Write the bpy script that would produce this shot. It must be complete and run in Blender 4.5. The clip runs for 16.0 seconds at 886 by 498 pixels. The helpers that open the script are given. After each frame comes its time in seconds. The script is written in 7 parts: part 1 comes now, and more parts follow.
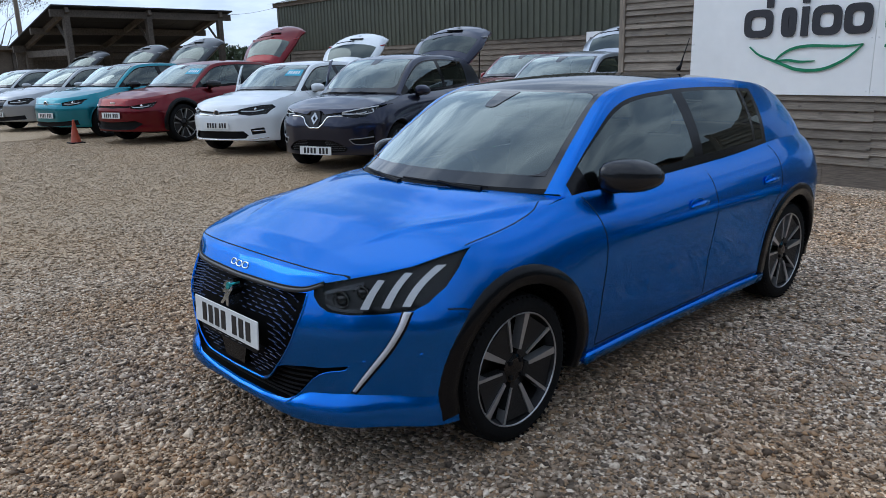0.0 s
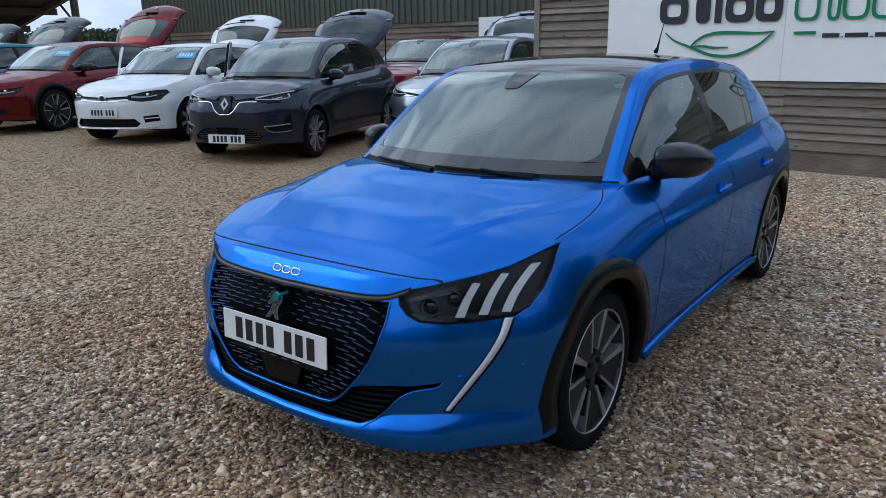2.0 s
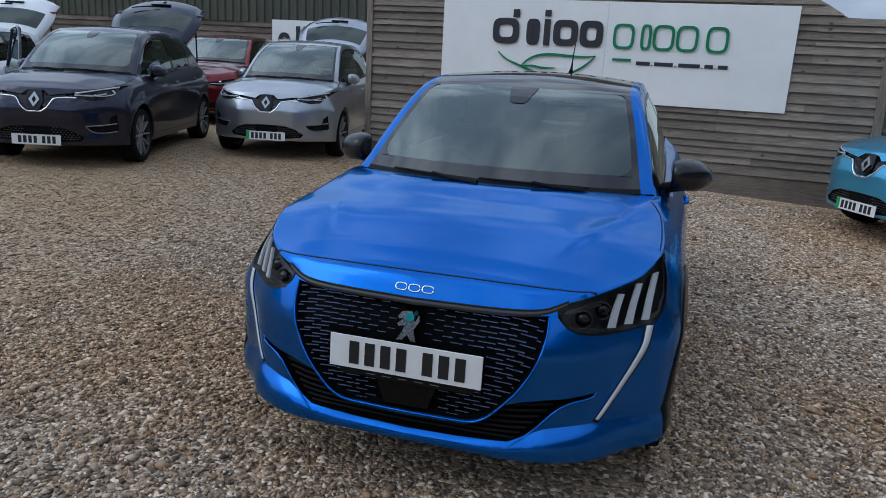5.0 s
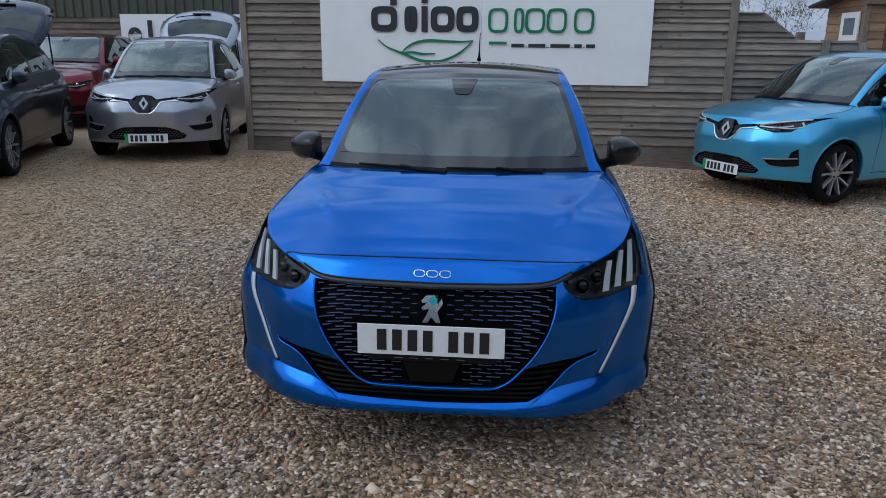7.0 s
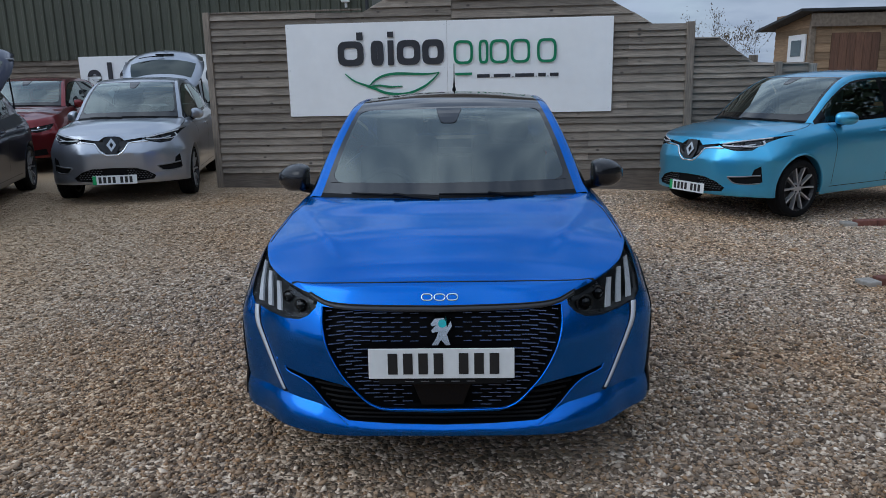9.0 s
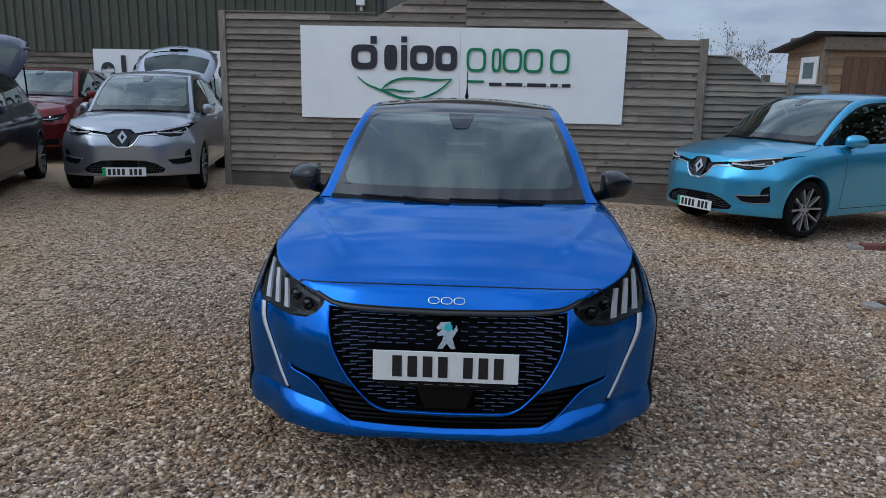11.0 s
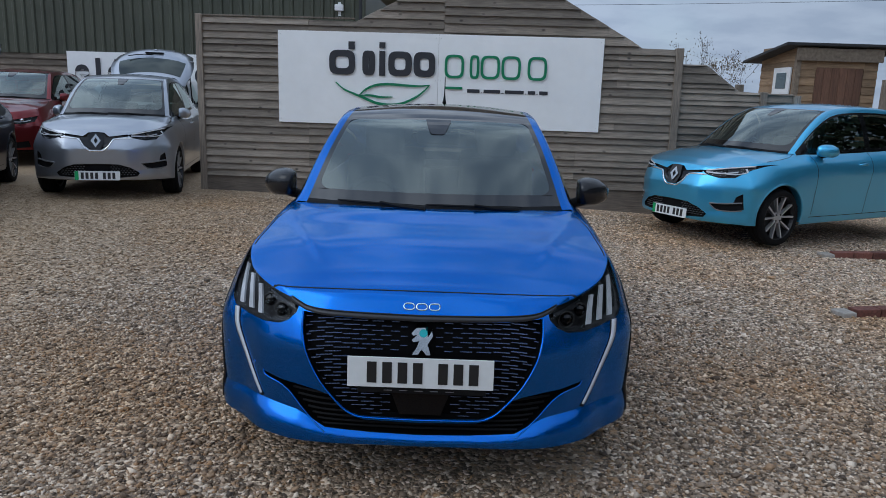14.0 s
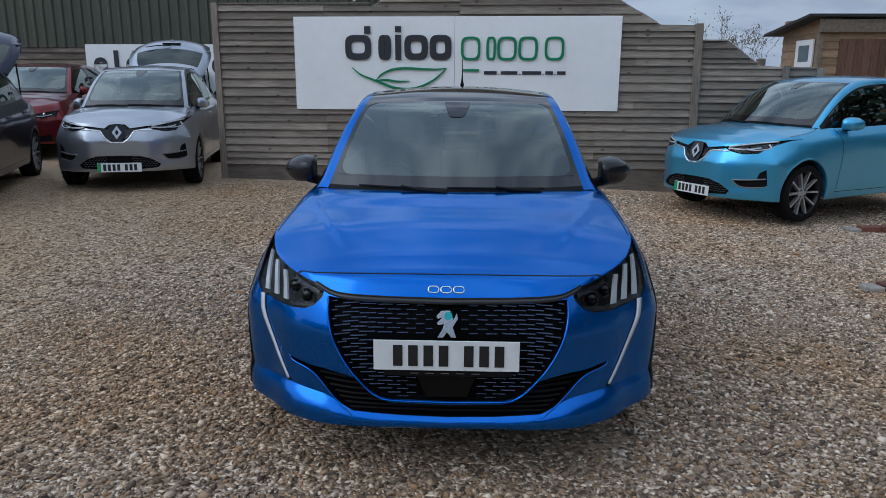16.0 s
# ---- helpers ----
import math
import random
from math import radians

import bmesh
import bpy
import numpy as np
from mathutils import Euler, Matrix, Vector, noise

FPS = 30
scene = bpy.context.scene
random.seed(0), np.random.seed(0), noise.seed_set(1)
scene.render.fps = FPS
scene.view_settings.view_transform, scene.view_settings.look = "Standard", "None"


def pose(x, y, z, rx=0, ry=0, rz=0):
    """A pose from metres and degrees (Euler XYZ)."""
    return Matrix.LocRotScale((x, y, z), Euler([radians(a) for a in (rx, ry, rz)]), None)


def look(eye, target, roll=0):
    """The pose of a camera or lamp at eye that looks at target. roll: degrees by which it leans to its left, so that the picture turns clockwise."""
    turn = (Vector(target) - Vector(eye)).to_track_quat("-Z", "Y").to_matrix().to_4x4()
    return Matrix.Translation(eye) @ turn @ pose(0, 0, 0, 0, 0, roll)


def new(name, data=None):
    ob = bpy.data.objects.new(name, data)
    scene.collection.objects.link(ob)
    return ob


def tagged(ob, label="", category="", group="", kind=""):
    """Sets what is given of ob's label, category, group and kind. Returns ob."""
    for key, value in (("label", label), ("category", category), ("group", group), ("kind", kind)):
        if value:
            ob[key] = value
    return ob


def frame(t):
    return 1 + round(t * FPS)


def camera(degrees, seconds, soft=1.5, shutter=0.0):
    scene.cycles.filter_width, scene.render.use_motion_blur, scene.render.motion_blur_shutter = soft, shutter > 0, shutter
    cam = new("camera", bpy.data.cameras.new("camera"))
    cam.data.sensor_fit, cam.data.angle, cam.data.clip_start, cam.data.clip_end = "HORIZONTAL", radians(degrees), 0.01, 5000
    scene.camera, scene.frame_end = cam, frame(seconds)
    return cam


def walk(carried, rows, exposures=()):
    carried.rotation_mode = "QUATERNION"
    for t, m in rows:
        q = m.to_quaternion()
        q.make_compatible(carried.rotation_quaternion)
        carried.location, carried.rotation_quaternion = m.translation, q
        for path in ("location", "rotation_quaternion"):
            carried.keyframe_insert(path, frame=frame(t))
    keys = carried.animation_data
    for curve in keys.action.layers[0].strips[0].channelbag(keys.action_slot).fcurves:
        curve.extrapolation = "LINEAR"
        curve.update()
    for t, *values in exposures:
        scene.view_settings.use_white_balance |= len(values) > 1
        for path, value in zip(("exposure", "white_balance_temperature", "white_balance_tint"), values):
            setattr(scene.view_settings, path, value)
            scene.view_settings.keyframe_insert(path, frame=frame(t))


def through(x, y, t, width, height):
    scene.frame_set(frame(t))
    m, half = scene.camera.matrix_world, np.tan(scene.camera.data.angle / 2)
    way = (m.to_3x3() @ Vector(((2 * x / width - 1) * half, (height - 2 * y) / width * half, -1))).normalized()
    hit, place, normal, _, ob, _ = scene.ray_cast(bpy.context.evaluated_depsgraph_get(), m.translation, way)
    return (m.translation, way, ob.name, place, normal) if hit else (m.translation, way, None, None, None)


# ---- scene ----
# ---- camera ----
cam = camera(62.1, 16.0, soft=0.8)
PATH = [
    (0, (2.644, -1.271, 1.514), (1.224, 0.048, 1.021), -1.5),
    (0.5, (2.473, -1.294, 1.507), (1.132, 0.089, 0.97), -1.1),
    (1, (2.307, -1.506, 1.499), (1.155, 0.037, 0.958), -0.0),
    (1.5, (2.092, -1.587, 1.49), (0.984, -0.01, 0.955), 0.7),
    (2, (1.877, -1.555, 1.489), (0.728, -0.007, 0.955), -0.9),
    (2.5, (1.702, -1.731, 1.487), (0.715, -0.07, 0.972), 0.1),
    (3, (1.506, -1.936, 1.492), (0.614, -0.223, 0.973), 3.4),
    (3.2, (1.439, -1.958, 1.484), (0.571, -0.238, 0.948), 6.1),
    (5.3, (0.62, -2.105, 1.487), (0.153, -0.229, 0.975), 0.7),
    (5.5, (0.552, -2.094, 1.493), (0.12, -0.216, 0.958), -1.5),
    (6, (0.314, -2.174, 1.496), (0.124, -0.244, 1.008), 0.9),
    (6.5, (0.268, -2.281, 1.511), (0.109, -0.345, 1.034), 0.3),
    (7, (0.254, -2.405, 1.537), (0.083, -0.486, 1.001), 0.5),
    (7.5, (0.166, -2.478, 1.549), (0.03, -0.539, 1.078), -3.1),
    (8, (0.137, -2.494, 1.549), (0.051, -0.544, 1.116), -2.3),
    (8.5, (0.119, -2.479, 1.537), (0.036, -0.525, 1.115), -1.8),
    (8.7, (0.114, -2.469, 1.528), (0.035, -0.523, 1.073), -1.6),
    (11, (0.086, -2.48, 1.516), (0.004, -0.53, 1.079), 1.2),
    (11.5, (0.09, -2.485, 1.521), (0.01, -0.534, 1.09), 1.6),
    (12, (0.093, -2.489, 1.523), (0.013, -0.535, 1.101), 1.6),
    (12.5, (0.094, -2.481, 1.516), (0.031, -0.525, 1.106), 1.6),
    (13, (0.088, -2.483, 1.517), (0.045, -0.526, 1.107), 1.3),
    (13.5, (0.088, -2.476, 1.518), (0.057, -0.52, 1.1), 1.7),
    (14, (0.095, -2.474, 1.513), (0.072, -0.518, 1.094), 1.8),
    (14.5, (0.09, -2.481, 1.521), (0.078, -0.526, 1.099), 1.7),
    (15, (0.088, -2.486, 1.514), (0.058, -0.533, 1.08), 0.9),
    (15.5, (0.084, -2.482, 1.516), (0.026, -0.536, 1.061), 0.5),
    (16, (0.082, -2.475, 1.508), (0.007, -0.531, 1.046), 0.2),
]
walk(cam, [(t, look(eye, target, roll)) for t, eye, target, roll in PATH], exposures=((0.0, 0.06, 5740, 6), (3.0, -0.07, 5740, 6), (5.5, -0.20, 5740, 6), (16.0, -0.20, 5740, 6)))

# ---- sky and sun ----
SUN_TURN, SUN_UP = radians(-118), radians(38)
world = bpy.data.worlds.new("sky")
scene.world = world
world.use_nodes = True
wn, wl = world.node_tree.nodes, world.node_tree.links
back = wn["Background"]
sky = wn.new("ShaderNodeTexSky")
sky.sky_type, sky.sun_disc = "NISHITA", False
sky.sun_elevation, sky.sun_rotation = SUN_UP, SUN_TURN
sky.air_density, sky.dust_density, sky.ozone_density = 1.0, 1.5, 1.0
# Broken grey cloud over the sky, larger overhead and flattened towards the horizon.
geo = wn.new("ShaderNodeTexCoord")
sep = wn.new("ShaderNodeSeparateXYZ")
wl.new(geo.outputs["Generated"], sep.inputs[0])
lift = wn.new("ShaderNodeMath")
lift.operation, lift.inputs[1].default_value = "ADD", 0.22
absz = wn.new("ShaderNodeMath")
absz.operation = "ABSOLUTE"
wl.new(sep.outputs[2], absz.inputs[0])
wl.new(absz.outputs[0], lift.inputs[0])
flat = wn.new("ShaderNodeVectorMath")
flat.operation = "DIVIDE"
comb = wn.new("ShaderNodeCombineXYZ")
for k in range(3):
    wl.new(lift.outputs[0], comb.inputs[k])
wl.new(geo.outputs["Generated"], flat.inputs[0])
wl.new(comb.outputs[0], flat.inputs[1])
cloud = wn.new("ShaderNodeTexNoise")
cloud.inputs["Scale"].default_value, cloud.inputs["Detail"].default_value, cloud.inputs["Roughness"].default_value = 1.7, 7.0, 0.55
cloud.inputs["Distortion"].default_value = 0.4
wl.new(flat.outputs[0], cloud.inputs["Vector"])
cover = wn.new("ShaderNodeMapRange")
cover.inputs["From Min"].default_value, cover.inputs["From Max"].default_value = 0.32, 0.52
cover.inputs["To Min"].default_value = 0.82
wl.new(cloud.outputs["Fac"], cover.inputs["Value"])
body = wn.new("ShaderNodeTexNoise")
body.inputs["Scale"].default_value, body.inputs["Detail"].default_value = 4.2, 6.0
wl.new(flat.outputs[0], body.inputs["Vector"])
tone = wn.new("ShaderNodeValToRGB")
tone.color_ramp.elements[0].position, tone.color_ramp.elements[0].color = 0.40, (2.5, 2.9, 3.7, 1)
tone.color_ramp.elements[1].position, tone.color_ramp.elements[1].color = 0.61, (5.6, 5.9, 6.5, 1)
wl.new(body.outputs["Fac"], tone.inputs[0])
mixs = wn.new("ShaderNodeMix")
mixs.data_type = "RGBA"
wl.new(cover.outputs[0], mixs.inputs[0])
wl.new(sky.outputs[0], mixs.inputs[6])
glow = wn.new("ShaderNodeVectorMath")  # cloud brighter towards the veiled sun
glow.operation = "DOT_PRODUCT"
glow.inputs[1].default_value = (math.sin(SUN_TURN) * math.cos(SUN_UP), math.cos(SUN_TURN) * math.cos(SUN_UP), math.sin(SUN_UP))
wl.new(geo.outputs["Generated"], glow.inputs[0])
gain = wn.new("ShaderNodeMapRange")
gain.inputs["From Min"].default_value, gain.inputs["To Min"].default_value, gain.inputs["To Max"].default_value = -1.0, 0.54, 1.58
wl.new(glow.outputs["Value"], gain.inputs["Value"])
lit = wn.new("ShaderNodeVectorMath")
lit.operation = "SCALE"
even = wn.new("ShaderNodeMapRange")
even.interpolation_type = "SMOOTHSTEP"
even.inputs["From Min"].default_value, even.inputs["From Max"].default_value, even.inputs["To Min"].default_value = 0.12, 0.42, 0.22
wl.new(absz.outputs[0], even.inputs["Value"])
calm = wn.new("ShaderNodeMix")
calm.data_type = "RGBA"
calm.inputs[6].default_value = (3.7, 4.15, 5.0, 1)
wl.new(even.outputs[0], calm.inputs[0])
wl.new(tone.outputs[0], calm.inputs[7])
wl.new(calm.outputs[2], lit.inputs[0])
wl.new(gain.outputs[0], lit.inputs["Scale"])
wl.new(lit.outputs[0], mixs.inputs[7])
wl.new(mixs.outputs[2], back.inputs["Color"])
back.inputs["Strength"].default_value = 0.149
sun = new("sun", bpy.data.lights.new("sun", "SUN"))
sun.data.energy, sun.data.angle, sun.data.color = 0.68, radians(40), (1.0, 0.96, 0.9)
sun.matrix_basis = look((0, 0, 20), (math.sin(SUN_TURN) * -1, -math.cos(SUN_TURN), 20 - math.tan(SUN_UP)))

# ---- my helpers ----
def cr(ctrl, t):
    """A Catmull-Rom curve through the rows of ctrl, read at the row numbers t."""
    c = np.array(ctrl, float)
    if c.ndim == 1:
        c = c[:, None]
    p = np.vstack([2 * c[0] - c[1], c, 2 * c[-1] - c[-2]])
    t = np.atleast_1d(np.asarray(t, float))
    i = np.clip(np.floor(t).astype(int), 0, len(c) - 2)
    f = (t - i)[:, None]
    a, b, d, e = p[i], p[i + 1], p[i + 2], p[i + 3]
    return 0.5 * (2 * b + (d - a) * f + (2 * a - 5 * b + 4 * d - e) * f * f + (3 * b - a - 3 * d + e) * f ** 3)


def link(name, bm, material, parent=None, label="", smooth=True):
    me = bpy.data.meshes.new(name)
    bm.normal_update()
    bm.to_mesh(me)
    bm.free()
    if smooth:
        me.shade_smooth()
    for m in material if isinstance(material, (list, tuple)) else [material]:
        me.materials.append(m)
    ob = new(name, me)
    if parent is not None:
        ob.parent = parent
    if label:
        ob["label"] = label
    return ob


def part(name, bm, material, parent, label="", smooth=False):
    return link(name, bm, material, parent, label, smooth)


def thing(name, label, category, m=Matrix(), group="", kind=""):
    ob = new(name)
    ob.empty_display_size = 0.1
    ob.matrix_basis = m
    return tagged(ob, label, category, group, kind)


def add_box(bm, lo, hi, m=None, bevel=0.0):
    r = bmesh.ops.create_cube(bm, size=1.0)
    lo, hi = Vector(lo), Vector(hi)
    size, mid = hi - lo, (hi + lo) / 2
    for v in r["verts"]:
        v.co = Vector((v.co.x * size.x, v.co.y * size.y, v.co.z * size.z)) + mid
        if m is not None:
            v.co = m @ v.co
    if bevel:
        edges = {e for v in r["verts"] for e in v.link_edges}
        bmesh.ops.bevel(bm, geom=list(edges), offset=bevel, segments=2, affect="EDGES", profile=0.5)
    return bm


def box(lo, hi, m=None, bevel=0.0):
    return add_box(bmesh.new(), lo, hi, m, bevel)


def grid(pts, bm=None, flip=False):
    """A sheet through an array of points (rows, columns, 3)."""
    bm = bm or bmesh.new()
    n, k = pts.shape[:2]
    vs = [[bm.verts.new(pts[i, j]) for j in range(k)] for i in range(n)]
    for i in range(n - 1):
        for j in range(k - 1):
            q = [vs[i][j], vs[i][j + 1], vs[i + 1][j + 1], vs[i + 1][j]]
            bm.faces.new(q[::-1] if flip else q)
    return bm


def lathe(profile, n=40, axis="x", bm=None, a0=0.0, a1=2 * math.pi):
    """Turns (across, radius) rows round an axis."""
    bm = bm or bmesh.new()
    closed = abs(a1 - a0 - 2 * math.pi) < 1e-6
    rings = []
    for k in range(n if closed else n + 1):
        a = a0 + (a1 - a0) * k / n
        c, s = math.cos(a), math.sin(a)
        rings.append([bm.verts.new((h, r * c, r * s) if axis == "x" else (r * c, r * s, h)) for h, r in profile])
    for k in range(len(rings) if closed else len(rings) - 1):
        p, q = rings[k], rings[(k + 1) % len(rings)]
        for j in range(len(profile) - 1):
            bm.faces.new((p[j], p[j + 1], q[j + 1], q[j]))
    return bm


def tube(points, radius, sides=8, bm=None, cap=True):
    """A round bar along points; radius may be a list."""
    bm = bm or bmesh.new()
    pts = [Vector(p) for p in points]
    rad = radius if isinstance(radius, (list, tuple)) else [radius] * len(pts)
    rings = []
    for i, p in enumerate(pts):
        d = (pts[min(i + 1, len(pts) - 1)] - pts[max(i - 1, 0)]).normalized()
        a = d.cross(Vector((0, 0, 1)) if abs(d.z) < 0.9 else Vector((1, 0, 0))).normalized()
        b = d.cross(a)
        rings.append([bm.verts.new(p + rad[i] * (math.cos(2 * math.pi * k / sides) * a + math.sin(2 * math.pi * k / sides) * b)) for k in range(sides)])
    for p, q in zip(rings, rings[1:]):
        for k in range(sides):
            bm.faces.new((p[k], p[(k + 1) % sides], q[(k + 1) % sides], q[k]))
    if cap:
        bm.faces.new(rings[0][::-1])
        bm.faces.new(rings[-1])
    return bm


def leaned(bm, z0, slope):
    """The mesh with its upper part pushed back, so that its face looks a little upward."""
    for v in bm.verts:
        v.co.y += (v.co.z - z0) * slope
    return bm


def plate_of(outline, y0, y1, bm=None, plane="xz"):
    """A flat piece with the given outline, from y0 (front) to y1."""
    bm = bm or bmesh.new()
    put = (lambda a, b, c: (a, c, b)) if plane == "xz" else (lambda a, b, c: (c, a, b))
    f = [bm.verts.new(put(a, b, y0)) for a, b in outline]
    g = [bm.verts.new(put(a, b, y1)) for a, b in outline]
    bm.faces.new(f)
    bm.faces.new(g[::-1])
    for i in range(len(f)):
        j = (i + 1) % len(f)
        bm.faces.new((f[j], f[i], g[i], g[j]))
    bmesh.ops.recalc_face_normals(bm, faces=bm.faces)
    return bm


def inside(p, poly):
    x, y = p
    hit = False
    for (x0, y0), (x1, y1) in zip(poly, poly[1:] + poly[:1]):
        if (y0 > y) != (y1 > y) and x < (x1 - x0) * (y - y0) / (y1 - y0) + x0:
            hit = not hit
    return hit


def cut(bm, poly, i, j, keep):
    """Splits the faces that keep() names along the edges of a polygon seen in the axes i and j; returns those inside."""
    lo = [min(p[k] for p in poly) - 0.03 for k in (0, 1)]
    hi = [max(p[k] for p in poly) + 0.03 for k in (0, 1)]

    def near():
        return [f for f in bm.faces if keep(c := f.calc_center_median()) and any(
            lo[0] < v.co[i] < hi[0] and lo[1] < v.co[j] < hi[1] for v in f.verts)]

    for p, q in zip(poly, poly[1:] + poly[:1]):
        faces = near()
        geom = list({e for f in faces for e in f.edges}) + faces + list({v for f in faces for v in f.verts})
        no, co = [0, 0, 0], [0, 0, 0]
        no[i], no[j] = q[1] - p[1], p[0] - q[0]
        co[i], co[j] = p
        bmesh.ops.bisect_plane(bm, geom=geom, plane_co=co, plane_no=Vector(no).normalized(), dist=1e-5)
    return [f for f in near() if inside((f.calc_center_median()[i], f.calc_center_median()[j]), poly)]


def take(bm, faces):
    """Moves faces out of bm into a bmesh of their own."""
    bm.faces.index_update()
    ids = {f.index for f in faces}
    other = bm.copy()
    other.faces.ensure_lookup_table()
    bmesh.ops.delete(other, geom=[f for f in other.faces if f.index not in ids], context="FACES")
    bmesh.ops.delete(bm, geom=list(faces), context="FACES")
    return other


def sunk(bm, way, walls=True):
    """A recessed copy of the sheet bm, moved by way, with walls back to its edge."""
    other = bm.copy()
    way = Vector(way)
    if walls:
        old = list(other.faces)
        r = bmesh.ops.extrude_face_region(other, geom=old)
        for v in [g for g in r["geom"] if isinstance(g, bmesh.types.BMVert)]:
            v.co += way
        bmesh.ops.delete(other, geom=[f for f in old if f.is_valid], context="FACES")
    else:
        for v in other.verts:
            v.co += way
    return other


def mirrored(bm, weld=True):
    """bm together with its mirror image across x = 0."""
    if weld:
        bmesh.ops.delete(bm, geom=[f for f in bm.faces if all(abs(v.co.x) < 0.0006 for v in f.verts)], context="FACES")
    other = bm.copy()
    flip(other)
    me = bpy.data.meshes.new("side")
    other.to_mesh(me)
    other.free()
    bm.from_mesh(me)
    bpy.data.meshes.remove(me)
    if weld:
        bmesh.ops.remove_doubles(bm, verts=bm.verts, dist=0.0008)
    return bm


def flip(bm):
    for v in bm.verts:
        v.co.x = -v.co.x
    bmesh.ops.reverse_faces(bm, faces=bm.faces)
    return bm


# ---- materials ----
def mat(name, color, rough=0.5, metal=0.0, coat=0.0, grain=0.0, grain_scale=40.0, bump=0.0, bump_scale=120.0, stretch=(1, 1, 1), per=0.0, emission=0.0, stain=0.0, stain_scale=2.0, coords="Object", spec=0.5, knots=False):
    """A plain material with grain at two scales, a fine bump, and a random shade per object."""
    m = bpy.data.materials.new(name)
    m.use_nodes = True
    nt = m.node_tree
    n, l = nt.nodes, nt.links
    p = n["Principled BSDF"]
    p.inputs["Base Color"].default_value = (*color, 1)
    p.inputs["Roughness"].default_value = rough
    p.inputs["Metallic"].default_value = metal
    p.inputs["Coat Weight"].default_value = coat
    p.inputs["Coat Roughness"].default_value = 0.04
    p.inputs["Specular IOR Level"].default_value = spec
    if emission:
        p.inputs["Emission Color"].default_value = (*color, 1)
        p.inputs["Emission Strength"].default_value = emission
    if not (grain or bump or per or stain):
        return m
    tc = n.new("ShaderNodeTexCoord")
    mp = n.new("ShaderNodeMapping")
    mp.inputs["Scale"].default_value = stretch
    info = n.new("ShaderNodeObjectInfo")
    shift = n.new("ShaderNodeVectorMath")
    shift.operation = "MULTIPLY_ADD"
    shift.inputs[1].default_value = (1, 1, 1)
    mul = n.new("ShaderNodeMath")
    mul.operation = "MULTIPLY"
    mul.inputs[1].default_value = 37.0 if per else 0.0
    l.new(info.outputs["Random"], mul.inputs[0])
    l.new(tc.outputs[coords], shift.inputs[0])
    l.new(mul.outputs[0], shift.inputs[2])
    l.new(shift.outputs[0], mp.inputs[0])
    value = None

    def vary(src, amount):
        nonlocal value
        k = n.new("ShaderNodeMapRange")
        k.inputs["To Min"].default_value, k.inputs["To Max"].default_value = 1 - amount, 1 + amount
        k.inputs["From Min"].default_value, k.inputs["From Max"].default_value = 0.25, 0.75
        l.new(src, k.inputs["Value"])
        if value is None:
            value = k.outputs[0]
        else:
            x = n.new("ShaderNodeMath")
            x.operation = "MULTIPLY"
            l.new(value, x.inputs[0])
            l.new(k.outputs[0], x.inputs[1])
            value = x.outputs[0]

    if grain:
        t = n.new("ShaderNodeTexNoise")
        t.inputs["Scale"].default_value, t.inputs["Detail"].default_value = grain_scale, 6
        l.new(mp.outputs[0], t.inputs["Vector"])
        vary(t.outputs["Fac"], grain)
    if stain:
        t = n.new("ShaderNodeTexNoise")
        t.inputs["Scale"].default_value, t.inputs["Detail"].default_value = stain_scale, 3
        l.new(shift.outputs[0], t.inputs["Vector"])
        vary(t.outputs["Fac"], stain)
    if knots:  # dark knots scattered along the boards
        kv = n.new("ShaderNodeTexVoronoi")
        kv.voronoi_dimensions = "2D"
        kv.inputs["Scale"].default_value = 4.2
        ks, km = n.new("ShaderNodeSeparateXYZ"), n.new("ShaderNodeCombineXYZ")
        l.new(shift.outputs[0], ks.inputs[0])
        longer = n.new("ShaderNodeMath")
        longer.operation = "MULTIPLY"
        longer.inputs[1].default_value = 0.62
        l.new(ks.outputs[0], longer.inputs[0])
        l.new(longer.outputs[0], km.inputs[0])
        l.new(ks.outputs[2], km.inputs[1])
        l.new(km.outputs[0], kv.inputs["Vector"])
        kr = n.new("ShaderNodeMapRange")
        kr.inputs["From Min"].default_value, kr.inputs["From Max"].default_value = 0.020, 0.095
        kr.interpolation_type = "SMOOTHSTEP"
        kc, kd = n.new("ShaderNodeSeparateColor"), n.new("ShaderNodeMapRange")
        l.new(kv.outputs["Color"], kc.inputs[0])
        l.new(kc.outputs[0], kd.inputs["Value"])
        for key, v in (("From Min", 0.25), ("From Max", 0.9), ("To Min", 1.0), ("To Max", 0.2)):
            kd.inputs[key].default_value = v
        l.new(kd.outputs[0], kr.inputs["To Min"])
        l.new(kv.outputs["Distance"], kr.inputs["Value"])
        x = n.new("ShaderNodeMath")
        x.operation = "MULTIPLY"
        l.new(value, x.inputs[0])
        l.new(kr.outputs[0], x.inputs[1])
        value = x.outputs[0]
    if per:
        vary(info.outputs["Random"], per)
    if value is not None:
        mix = n.new("ShaderNodeVectorMath")
        mix.operation = "SCALE"
        mix.inputs[0].default_value = color
        l.new(value, mix.inputs["Scale"])
        l.new(mix.outputs[0], p.inputs["Base Color"])
